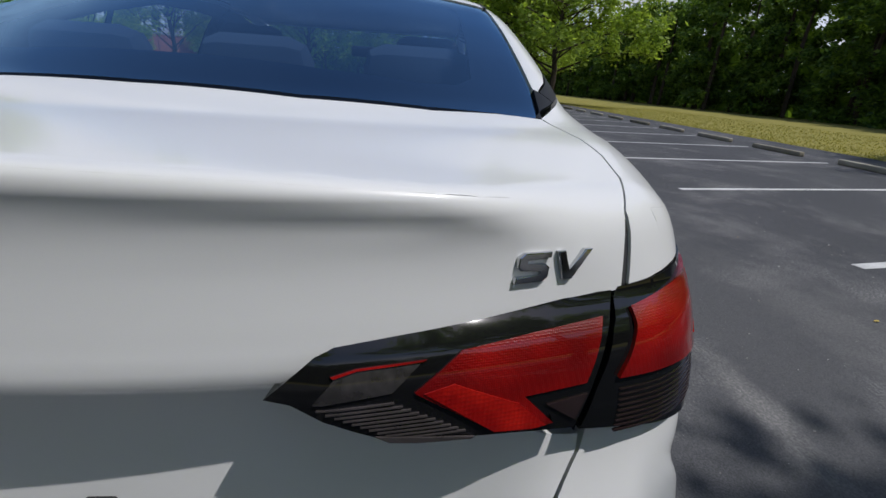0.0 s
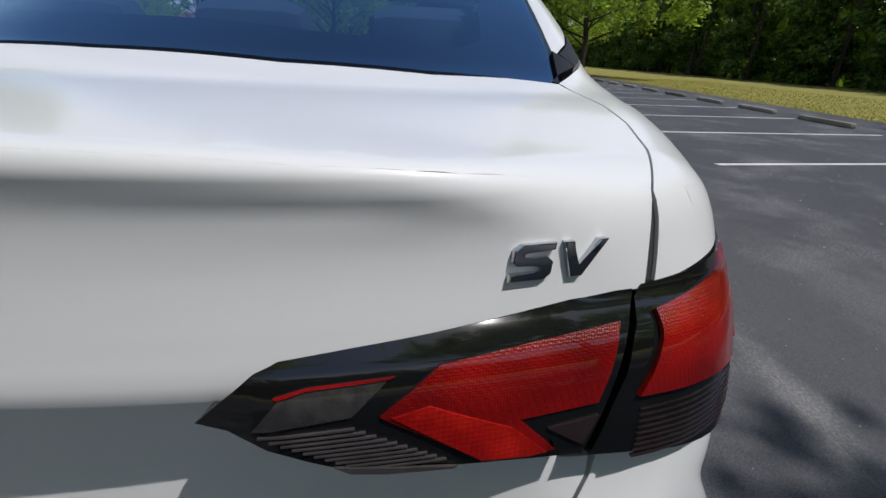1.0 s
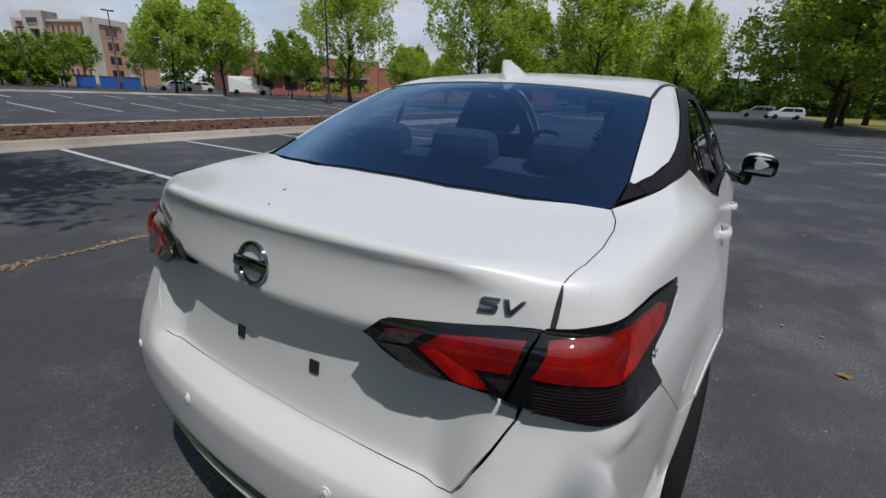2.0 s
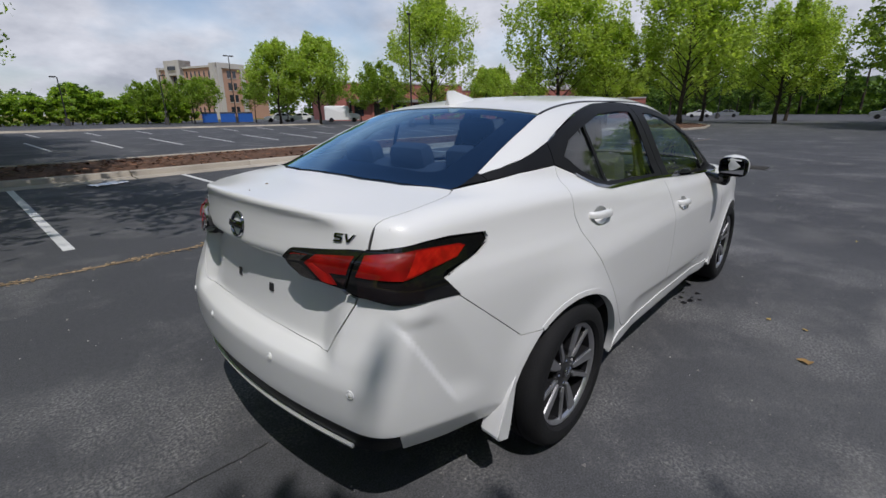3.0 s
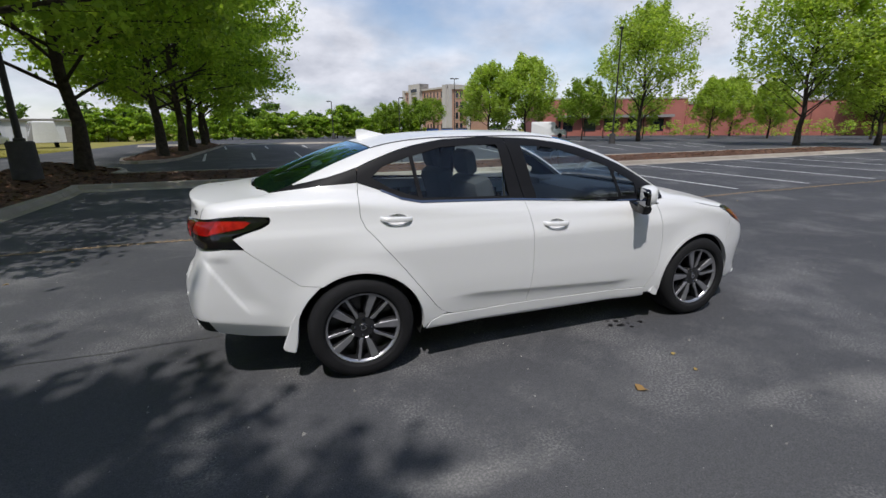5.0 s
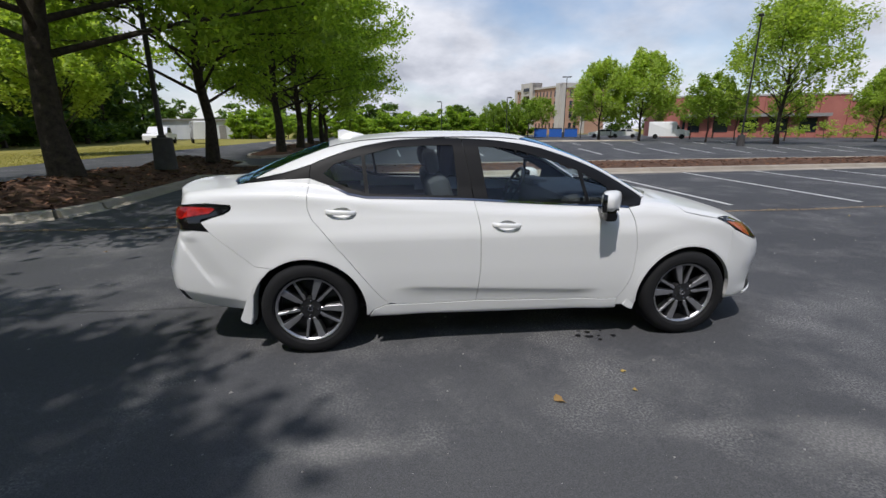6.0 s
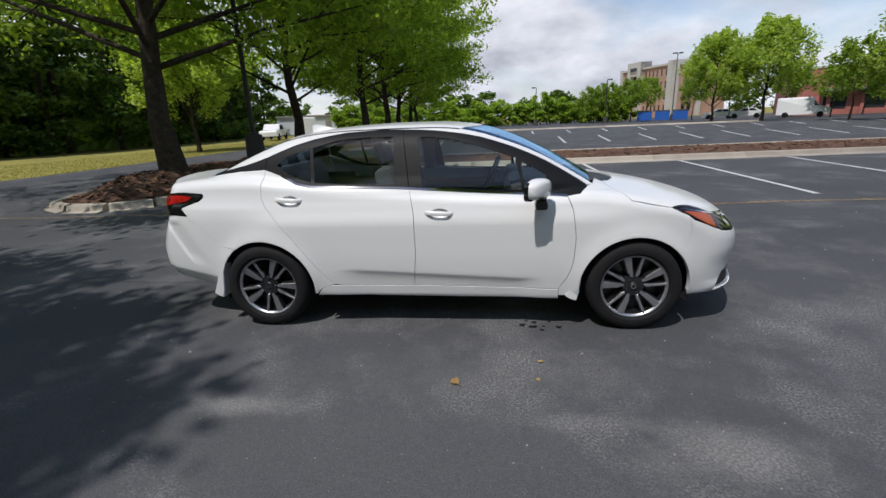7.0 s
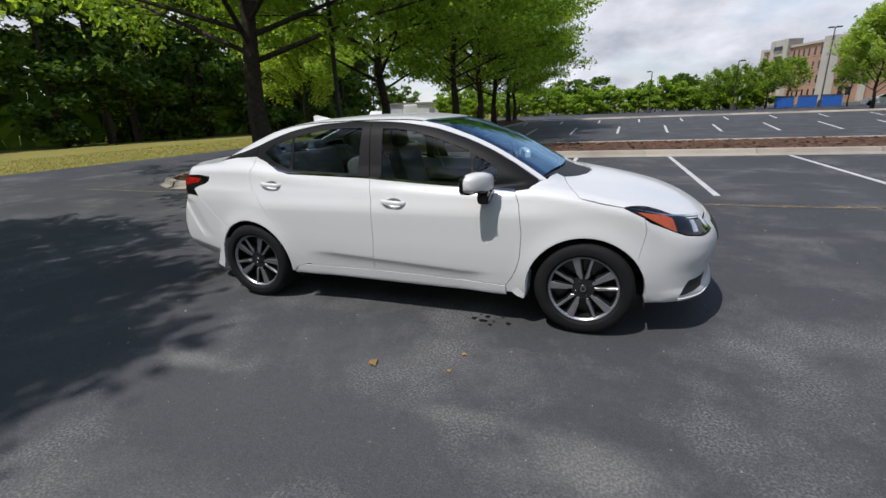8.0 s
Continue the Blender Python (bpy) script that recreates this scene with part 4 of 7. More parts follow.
    ditch = [(0.155, 0.515), (0.36, 0.506), (0.6, 0.501), (1.0, 0.500), (1.44, 0.500), (1.44, 0.511), (1.0, 0.511), (0.6, 0.512), (0.36, 0.517), (0.155, 0.526)]
    panel("roof_moulding", [(TOP, [(x, s * y) for x, y in ditch])], PLASTIC, car, "black roof ditch moulding", gap=0, lift=0.002, rim=0.006)
    # lamps
    LAMPS_OUT[0] = True
    lid_lamp = [(s * y, z) for y, z in LAMP_SHAPE]
    lamp = panel("tail_lamp_inner", [(REAR, lid_lamp)], GLOSSBLACK, car, "black tail lamp on the boot lid", step=0.010, lift=0.001, gap=0.001, rim=0.035)
    red = [(0.395, 0.937), (0.430, 0.964), (0.49, 0.969), (0.556, 0.973), (0.548, 0.940), (0.543, 0.922), (0.485, 0.920), (0.515, 0.889), (0.495, 0.888), (0.461, 0.892)]
    panel("red_lens", [(REAR, [(s * y, z) for y, z in red])], REDLENS, lamp, "red reflector lens", step=0.010, lift=0.003, gap=0, rim=0.004)
    glow = [(0.402, 0.936), (0.425, 0.941), (0.480, 0.915), (0.508, 0.889), (0.495, 0.888), (0.461, 0.892)]
    panel("lens_facet", [(REAR, [(s * y, z) for y, z in glow])], REDFACET, lamp, "honeycomb red facet", step=0.010, lift=0.004, gap=0, rim=0.002)
    clear = [(0.322, 0.934), (0.336, 0.952), (0.352, 0.956), (0.398, 0.958), (0.378, 0.939)]
    panel("clear_lens", [(REAR, [(s * y, z) for y, z in clear])], CLEARLENS, lamp, "smoked reversing lens", step=0.010, lift=0.0025, gap=0, rim=0.003)
    for k in range(10):
        f = k / 9.4
        y0, z0, y1, z1 = 0.325 + 0.058 * f, 0.930 - 0.032 * f, 0.380 + 0.060 * f, 0.931 - 0.035 * f
        rib = [(s * y0, z0), (s * y1, z1), (s * y1, z1 - 0.0012), (s * y0, z0 - 0.0012)]
        panel("lens_rib", [(REAR, rib)], RIBLENS, lamp, step=0.02, lift=0.0028, gap=0, rim=0.003)
    pale = [(0.367, 0.903), (0.445, 0.890), (0.442, 0.8885), (0.399, 0.8925), (0.377, 0.8965)]
    panel("lens_foot", [(REAR, [(s * y, z) for y, z in pale])], RIBLENS, lamp, step=0.02, lift=0.0035, gap=0, rim=0.002)
    line = [(0.403, 0.9605), (0.352, 0.9585), (0.334, 0.9545), (0.336, 0.953), (0.352, 0.957), (0.400, 0.9592)]
    panel("lens_edge", [(REAR, [(s * y, z) for y, z in line])], REDLENS, lamp, step=0.02, lift=0.003, gap=0, rim=0.002)
    tri = [(0.507, 0.908), (0.546, 0.911), (0.536, 0.888)]
    panel("dark_lens", [(REAR, [(s * y, z) for y, z in tri])], DARKLENS, lamp, step=0.010, lift=0.003, gap=0, rim=0.003)
    hous = rr_rear([(s * 0.542, 0.874), (s * 0.5535, 0.913), (s * 0.5645, 0.962), (s * 0.5755, 0.993)]) + rr(*[(x, s * y, z) for x, y, z in ((-0.742, 0.667, 1.002), (-0.674, 0.686, 1.007), (-0.58, 0.702, 1.005), (-0.479, 0.72, 0.999), (-0.459, 0.727, 0.979), (-0.538, 0.727, 0.939), (-0.642, 0.718, 0.915), (-0.651, 0.721, 0.902), (-0.596, 0.742, 0.837), (-0.707, 0.723, 0.844), (-0.802, 0.678, 0.846), (-0.846, 0.605, 0.862))])
    lamp2 = panel("tail_lamp_outer", [(ROUND_REAR, hous)], GLOSSBLACK, car, "black wraparound tail lamp on the quarter panel", step=0.010, lift=0.002, gap=0.001, rim=0.035)
    red2 = rr(*[(x, s * y, z) for x, y, z in ((-0.824, 0.585, 0.976), (-0.716, 0.681, 0.992), (-0.573, 0.709, 0.985), (-0.552, 0.714, 0.976), (-0.591, 0.716, 0.948), (-0.69, 0.704, 0.932), (-0.776, 0.684, 0.914), (-0.825, 0.633, 0.920), (-0.851, 0.574, 0.922))])
    panel("red_lens", [(ROUND_REAR, red2)], REDLENS, lamp2, "red wraparound lens", step=0.010, lift=0.006, gap=0, rim=0.004)
    # The sun's glint is put into this reflector's brighter red.
    facet = rr(*[(x, s * y, z) for x, y, z in ((-0.72, 0.681, 0.988), (-0.60, 0.706, 0.984), (-0.558, 0.713, 0.974), (-0.591, 0.716, 0.951), (-0.69, 0.704, 0.936), (-0.765, 0.686, 0.921))])
    panel("lens_facet", [(ROUND_REAR, facet)], REDFACET, lamp2, "side reflector with the sun's glint painted as brighter red", step=0.010, lift=0.007, gap=0, rim=0.002)
    for k in range(9):
        z = 0.909 - 0.0056 * k
        rib = rr(*[(x, s * y, zz) for x, y, zz in ((-0.850, 0.578, z), (-0.80, 0.67, z - 0.002), (-0.72, 0.71, z - 0.003), (-0.72, 0.71, z - 0.0045), (-0.80, 0.67, z - 0.0035), (-0.850, 0.578, z - 0.0015))])
        panel("lens_rib", [(ROUND_REAR, rib)], DARKLENS, lamp2, step=0.02, lift=0.0034, gap=0, rim=0.003)
    LAMPS_OUT[0] = False
    # headlamp
    head = rf_side(s, [(2.826, 0.848)]) + rf(*[tuple(p) for p in TOP.skin([(2.96, s * 0.717), (3.10, s * 0.671), (3.22, s * 0.592), (3.314, s * 0.453)])]) + rf(*[(x, s * y, z) for x, y, z in ((3.35, 0.45, 0.668), (3.26, 0.58, 0.662), (3.16, 0.66, 0.680))]) + rf_side(s, [(2.99, 0.768), (2.955, 0.79)])
    hl = panel("headlamp", [(ROUND_FRONT, head)], GLOSSBLACK, car, "dark headlamp with clear cover", step=0.015, lift=0.004, rim=0.03)
    amb = rf(*[(x, s * y, z) for x, y, z in ((2.900, 0.785, 0.824), (3.064, 0.728, 0.796), (3.11, 0.715, 0.774), (3.131, 0.737, 0.702), (3.066, 0.757, 0.732))])
    panel("amber_marker", [(ROUND_FRONT, amb)], AMBER, hl, "amber side marker", step=0.015, lift=0.007, gap=0, rim=0.003)
    drl = rf(*[(x, s * y, z) for x, y, z in ((2.85, 0.735, 0.846), (3.10, 0.68, 0.791), (3.24, 0.60, 0.771), (3.33, 0.46, 0.754), (3.33, 0.46, 0.744), (3.24, 0.60, 0.762), (3.10, 0.68, 0.783))])
    panel("light_bar", [(ROUND_FRONT, drl)], CHROME, hl, "bright daytime light bar", step=0.02, lift=0.007, gap=0, rim=0.003)
    for x0 in (3.21, 3.285):
        lens = rf(*[(x, s * y, z) for x, y, z in ((x0, 0.62 - (x0 - 3.21) * 1.5, 0.748), (x0 + 0.03, 0.585 - (x0 - 3.21) * 1.5, 0.745), (x0 + 0.02, 0.60 - (x0 - 3.21) * 1.5, 0.685), (x0 - 0.01, 0.63 - (x0 - 3.21) * 1.5, 0.688))])
        panel("reflector", [(ROUND_FRONT, lens)], CHROME, hl, "bright headlamp reflector", step=0.02, lift=0.0065, gap=0, rim=0.003)
    return edge


brow_r = flank(-1)
flank(1)

# boot lid: deck, lip and rear face
half = [(0.582, 1.05), (0.5825, 1.03), (0.582, 0.988)] + [(y, z - 0.008) for y, z in LAMP_IN[5::-1]] + [(y, z + 0.012) for y, z in LAMP_IN[:9:-1]] + [(0.557, 0.848), (0.556, 0.831), (0.53, 0.775), (0.50, 0.72), (0.486, 0.69), (0.472, 0.668), (0.44, 0.660), (0.208, 0.668), (0.0, 0.672)]
rear_face = [(-y, z) for y, z in half] + [(y, z) for y, z in half[-2::-1]]


def crest(y):
    """Where the lip turns from the rear face to the deck."""
    zs = np.linspace(1.035, 1.10, 66)
    p = REAR.skin([(y, z) for z in zs])
    n = skin_normal(p)
    k = int(np.argmax((n[:, 2] > 0.70) & (zs > 1.03)))
    return zs[k], tuple(p[k])


crests = [(y, *crest(y)) for y in np.linspace(-0.582, 0.582, 41)]
lip_edge = [(p[0], p[1]) for _, _, p in crests]
rear_face = [(y, z) for y, z, _ in crests[::-1]] + rear_face[1:-1]
deck_front = [(-0.446, 0.572), (-0.47, 0.50), (-0.515, 0.40), (-0.553, 0.22), (-0.562, 0.0), (-0.553, -0.22), (-0.515, -0.40), (-0.47, -0.50), (-0.446, -0.572)]
deck = lip_edge + [(x, y) for x, y in SEAM[:0:-1]] + deck_front + [(x, -y) for x, y in SEAM[1:]]
lid = panel("boot_lid", [(REAR, rear_face), (LID, deck)], PAINT, car, "white boot lid with a raised lip and recessed plate area", step=0.0125, gap=0.0014, keep=lip_edge + [(y, z) for y, z, _ in crests])

# bumper
mid_edge = [(0.0, 0.6735), (0.208, 0.6695), (0.44, 0.6615), (0.4725, 0.668), (0.4885, 0.689), (0.5025, 0.719), (0.5325, 0.775), (0.5575, 0.830), (0.562, 0.850), (0.62, 0.852)]
side_edge = [(-0.74, 0.852), (-0.68, 0.848), (-0.605, 0.8365), (-0.33, 0.611), (-0.22, 0.601)] + [(0.375 * math.cos(radians(d)), 0.305 + 0.362 * math.sin(radians(d))) for d in (132, 142, 152, 162, 172, 180)] + [(-0.40, 0.290), (-0.60, 0.312), (-0.70, 0.332), (-0.79, 0.356), (-0.825, 0.438)]
low_edge = [(0.64, 0.450), (0.56, 0.455), (0.42, 0.459), (0.20, 0.464), (0.0, 0.468)]


def round_half(s):
    return rr_rear([(s * y, z) for y, z in mid_edge]) + rr_side(s, side_edge) + rr_rear([(s * y, z) for y, z in low_edge])


left, right = round_half(1), round_half(-1)
bumper = panel("rear_bumper", [(ROUND_REAR, right[::-1] + left[1:-1])], PAINT, car, "white rear bumper with parking sensors", step=0.009, gap=0.001)
lv, rv = (rr_rear([(s * y, z) for y, z in low_edge[::-1]]) + rr_side(s, [(-0.823, 0.438), (-0.788, 0.352)]) + rr_rear([(s * y, z) for y, z in ((0.58, 0.348), (0.45, 0.347), (0.2, 0.345), (0.0, 0.345))]) for s in (1, -1))
valance = panel("valance", [(ROUND_REAR, rv[::-1] + lv[1:-1])], PLASTIC, bumper, "black plastic lower valance", lift=-0.008, rim=0.02)
strip = [(0.0, 0.386), (0.25, 0.385), (0.46, 0.379), (0.56, 0.373), (0.56, 0.364), (0.46, 0.369), (0.25, 0.375), (0.0, 0.376)]
lc, rc = (rr_rear([(s * y, z) for y, z in strip]) for s in (1, -1))
panel("chrome_strip", [(ROUND_REAR, rc[::-1] + lc[1:-1])], BRIGHT, bumper, "bright strip along the valance", lift=0.006, gap=0, rim=0.012)
for y, z, x in ((-0.602, 0.586, -0.92), (-0.242, 0.592, -0.985), (0.242, 0.592, -0.985), (0.602, 0.586, -0.92)):
    p = ROUND_REAR.skin(rr((x, y, z)))
    n = Vector(skin_normal(p)[0])
    bm = bmesh.new()
    lathe(bm, [(0.0, 0.004), (0.0065, 0.004), (0.0085, 0.002), (0.0095, 0.0005), (0.011, 0.0025), (0.0135, 0.002), (0.0145, -0.006)], 24, "z")
    ob = part("parking_sensor", bm, PAINT, bumper, "round parking sensor", smooth=True, sharp=60)
    ob.matrix_basis = Matrix.Translation(Vector(p[0])) @ n.to_track_quat("Z", "Y").to_matrix().to_4x4()

# bonnet, roof, glass
R_EDGE = [(2.57, 0.901), (2.70, 0.874), (2.826, 0.850)]
be = [(2.447, 0.455), (2.477, 0.60), (2.520, 0.735)] + [(float(p[0]), abs(float(p[1]))) for p in side_cut(1).skin(R_EDGE)]
be += [(2.96, 0.712), (3.10, 0.665), (3.22, 0.585), (3.31, 0.45), (3.36, 0.25), (3.378, 0.0)]
bonnet = [(x, y) for x, y in be] + [(x, -y) for x, y in be[-2::-1]] + [(2.53, -0.33), (2.585, -0.2), (2.61, 0.0), (2.585, 0.2), (2.53, 0.33)]
panel("bonnet", [(TOP, bonnet)], PAINT, car, "white bonnet", step=0.025)
roof = [(0.152, 0.519), (0.36, 0.509), (0.6, 0.504), (1.0, 0.503), (1.45, 0.503), (1.52, 0.40), (1.585, 0.2), (1.605, 0.0), (1.585, -0.2), (1.52, -0.40), (1.45, -0.503), (1.0, -0.503), (0.6, -0.504), (0.36, -0.509), (0.152, -0.519), (0.13, -0.35), (0.11, -0.18), (0.10, 0.0), (0.11, 0.18), (0.135, 0.35)]
panel("roof_panel", [(TOP, roof)], PAINT, car, "white roof panel", step=0.025)
RW_HALF = [(-0.538, 0.21), (-0.50, 0.39), (-0.463, 0.50), (-0.446, 0.570), (-0.32, 0.5755), (-0.2, 0.5625), (0.0, 0.541), (0.148, 0.520), (0.126, 0.35), (0.103, 0.18)]
RW = [(-0.547, 0.0)] + RW_HALF + [(0.096, 0.0)] + [(x, -y) for x, y in RW_HALF[::-1]]
rw = panel("rear_window", [(TOP, RW)], BACKGLASS, car, "tinted rear window with a dark border", lift=-0.003, rim=0)
SIGHT_HALF = [(-0.44, 0.22), (-0.415, 0.38), (-0.39, 0.435), (-0.35, 0.462), (-0.2, 0.460), (0.0, 0.446), (0.05, 0.43), (0.06, 0.40), (0.055, 0.2)]
sight = [(-0.447, 0.0)] + SIGHT_HALF + [(0.045, 0.0)] + [(x, -y) for x, y in SIGHT_HALF[::-1]]
panel("glass_border", [(TOP, q) for q in holed(inset(RW, 0.001), [sight], 0.02)], FRIT, rw, "black glass border", gap=0, lift=-0.007, rim=0)
WS = [(2.33, 0.635), (2.20, 0.602), (2.0, 0.569), (1.8, 0.537), (1.6, 0.512), (1.455, 0.500), (1.525, 0.398), (1.59, 0.2), (1.61, 0.0), (1.59, -0.2), (1.525, -0.398), (1.455, -0.500), (1.6, -0.512), (1.8, -0.537), (2.0, -0.569), (2.20, -0.602), (2.33, -0.635), (2.36, -0.45), (2.40, -0.2), (2.41, 0.0), (2.40, 0.2), (2.36, 0.45)]
ws = panel("windscreen", [(TOP, WS)], BACKGLASS, car, "clear windscreen", lift=-0.003, rim=0, step=0.03)
cowl = [(2.335, 0.63), (2.365, 0.45), (2.405, 0.2), (2.415, 0.0), (2.405, -0.2), (2.365, -0.45), (2.335, -0.63), (2.39, -0.47), (2.445, -0.455), (2.528, -0.33), (2.583, -0.2), (2.608, 0.0), (2.583, 0.2), (2.528, 0.33), (2.445, 0.455), (2.39, 0.47)]
panel("cowl", [(TOP, cowl)], PLASTIC, car, "black plastic cowl below the windscreen", lift=-0.016, step=0.03)

# front bumper and grille
def front_half(s):
    top = rf(*[tuple(p) for p in TOP.skin([(3.383, 0.0), (3.367, s * 0.25), (3.318, s * 0.45)])]) + rf((3.35, s * 0.445, 0.664), (3.26, s * 0.58, 0.657), (3.16, s * 0.66, 0.676))
    sides = [(2.985, 0.762), (2.9485, 0.786), (2.9635, 0.70), (2.9285, 0.53)] + [(2.62 + 0.372 * math.cos(radians(d)), 0.305 + 0.362 * math.sin(radians(d))) for d in (32, 22, 12, 2, -8)] + [(2.99, 0.238), (3.15, 0.238)]
    return top + rf_side(s, sides) + rf((3.34, s * 0.55, 0.240), (3.45, s * 0.25, 0.243), (3.47, 0.0, 0.243))


fl, fr_ = front_half(1), front_half(-1)
intake = rf((3.242, -0.667, 0.377), (3.36, -0.50, 0.385), (3.33, -0.56, 0.318), (3.192, -0.71, 0.283))
intake_l = [(-u, v) for u, v in intake]
grille_o = rf((3.40, 0.36, 0.69), (3.46, 0.0, 0.70), (3.40, -0.36, 0.69), (3.42, -0.33, 0.60), (3.46, -0.2, 0.50), (3.47, 0.0, 0.49), (3.46, 0.2, 0.50), (3.42, 0.33, 0.60))
fbump = panel("front_bumper", [(ROUND_FRONT, fr_ + fl[-2:0:-1])], PAINT, car, "white front bumper with dark side intakes", step=0.02)
for hole in (intake, intake_l):
    panel("intake_mesh", [(ROUND_FRONT, hole)], PLASTIC, fbump, "black side intake", lift=0.003, gap=0)
panel("grille", [(ROUND_FRONT, grille_o)], PLASTIC, fbump, "black grille", lift=0.004, gap=0)
splitter = rf((3.2, -0.72, 0.262), (3.34, -0.56, 0.275), (3.43, -0.36, 0.30), (3.43, -0.36, 0.285), (3.34, -0.56, 0.258), (3.2, -0.72, 0.248))
for sp in (splitter, [(-u, v) for u, v in splitter]):
    panel("lip_strip", [(ROUND_FRONT, sp)], PAINT, fbump, "white lower lip", lift=0.008, gap=0, rim=0.01)


# dark shell below the skin, so that the gaps read as gaps
def shell():
    bm = bmesh.new()
    for s in (-1, 1):
        cut = side_cut(s)
        xs = np.linspace(-0.70, 3.15, 90)
        zs = np.linspace(0.36, 0.99, 14)
        grid = np.array([(x, z) for x in xs for z in zs])
        p = cut.skin(grid)
        p = p - skin_normal(p) * 0.03
        vs = [bm.verts.new(q) for q in p]
        for i in range(len(xs) - 1):
            for j in range(len(zs) - 1):
                c = [grid[k] for k in (i * 14 + j, (i + 1) * 14 + j, (i + 1) * 14 + j + 1, i * 14 + j + 1)]
                if any(q[1] > float(TOP_Z(q[0])) - 0.10 for q in c) or any(math.hypot(q[0] - wx, q[1] - wz) < 0.40 for q in c for wx, wz in WHEELS):
                    continue
                bm.faces.new([vs[k] for k in (i * 14 + j, (i + 1) * 14 + j, (i + 1) * 14 + j + 1, i * 14 + j + 1)])
    part("inner_shell", bm, INSIDE, car, "dark inner door and body shell", smooth=True)
    bm = bmesh.new()
    box(bm, (3.7, 1.20, 0.06), (1.42, 0, 0.30), 0.01)
    box(bm, (0.06, 0.96, 0.55), (-0.74, 0, 0.62), 0.02)
    box(bm, (0.6, 0.9, 0.05), (2.75, 0, 0.66), 0.02)
    box(bm, (0.05, 1.25, 0.5), (2.30, 0, 0.62), 0.01)
    part("floor_pan", bm, INSIDE, car, "dark underbody and floor")
    for wx, wz in WHEELS:
        for s in (-1, 1):
            bm = bmesh.new()
            rings = []
            for y in (s * 0.755, s * 0.52):
                rings.append([bm.verts.new((wx + 0.395 * math.cos(radians(d)), y, wz + 0.375 * math.sin(radians(d)))) for d in range(-20, 201, 10)])
            for a, b, c, d in zip(rings[0], rings[0][1:], rings[1][1:], rings[1]):
                bm.faces.new((a, b, c, d))
            hub = bm.verts.new((wx, s * 0.52, wz))
            for c, d in zip(rings[1], rings[1][1:]):
                bm.faces.new((c, d, hub))
            part("wheel_liner", bm, PLASTIC, car, "black wheel arch liner")


shell()


def wheel(x, s, phase):
    hub = thing("wheel", "ten-spoke two-tone alloy wheel", "")
    del hub["label"]
    hub.parent = car
    hub.matrix_basis = pose(x, s * 0.835, 0.315, 0, 0, 0 if s < 0 else 180)
    # built facing -y
    bm = bmesh.new()
    prof = [(0.222, 0.012), (0.226, -0.002), (0.238, -0.012), (0.262, -0.016), (0.285, -0.012), (0.300, -0.002), (0.309, 0.012), (0.3145, 0.030)]
    for k in range(5):
        y = 0.045 + k * 0.026
        prof += [(0.3155, y), (0.3155, y + 0.017), (0.310, y + 0.019), (0.310, y + 0.024)]
    prof += [(0.3145, 0.178), (0.305, 0.198), (0.27, 0.21), (0.222, 0.205)]
    lathe(bm, prof, 72)
    part("tyre", bm, RUBBER, hub, "black all-season tyre", smooth=True, sharp=30)
    bm = bmesh.new()
    lathe(bm, [(0.205, 0.02), (0.213, 0.006), (0.220, 0.004), (0.224, 0.010), (0.222, 0.03), (0.205, 0.05), (0.195, 0.19)], 72)
    part("rim", bm, ALLOY, hub, "machined rim edge", smooth=True, sharp=50)
    bm = bmesh.new()
    lathe(bm, [(0.0, 0.10), (0.20, 0.10), (0.204, 0.02)], 48)
    part("brake_disc", bm, RIMBLACK, hub, "dark wheel well and brake", smooth=True)
    def blade(name, mat, outline, y0, y1, sink):
        """A spoke piece from an outline of (radius, across), sunk towards the hub."""
        bm = bmesh.new()
        hi = [bm.verts.new((r, y0 + sink * (1 - r / 0.21), w)) for r, w in outline]
        lo = [bm.verts.new((r, y1 + sink * (1 - r / 0.21), w * 1.12)) for r, w in outline]
        bm.faces.new(hi)
        bm.faces.new(lo[::-1])
        for i in range(len(hi)):
            j = (i + 1) % len(hi)
            bm.faces.new((lo[i], lo[j], hi[j], hi[i]))
        bmesh.ops.bevel(bm, geom=list(bm.edges), offset=0.0014, segments=1, affect="EDGES")
        return part(name, bm, mat, hub)

    wide = [(0.066, -0.010), (0.082, -0.0125), (0.115, -0.015), (0.212, -0.0245), (0.212, 0.0225), (0.100, 0.0150), (0.090, 0.007), (0.066, 0.006)]
    slim = [(0.070, -0.004), (0.088, -0.012), (0.112, -0.0115), (0.118, -0.0070), (0.212, -0.0085), (0.212, 0.0075), (0.110, 0.006), (0.070, 0.008)]
    for k in range(5):
        for turn, face in ((0, wide), (-28, slim)):
            spin = Euler((0, -radians(phase + 72 * k + turn), 0)).to_matrix().to_4x4()
            dark = [(r, w * 1.22 + (0.004 if w > 0 else -0.004)) for r, w in face]
            for name, mat, shape, y0, y1 in (("spoke", RIMBLACK, dark, 0.019, 0.058), ("spoke_face", ALLOY, face, 0.011, 0.020)):
                blade(name, mat, shape, y0, y1, 0.016).matrix_basis = spin
    bm = bmesh.new()
    lathe(bm, [(0.0, 0.020), (0.022, 0.020), (0.026, 0.024), (0.030, 0.026), (0.070, 0.030), (0.078, 0.045), (0.078, 0.07)], 40)
    part("hub_cap", bm, RIMBLACK, hub, "black hub with a centre cap", smooth=True, sharp=30)
    bm = bmesh.new()
    lathe(bm, [(0.012, 0.019), (0.0125, 0.0165), (0.017, 0.0165), (0.0175, 0.02)], 32)
    part("cap_ring", bm, CHROME, hub, "chrome emblem ring", smooth=True)
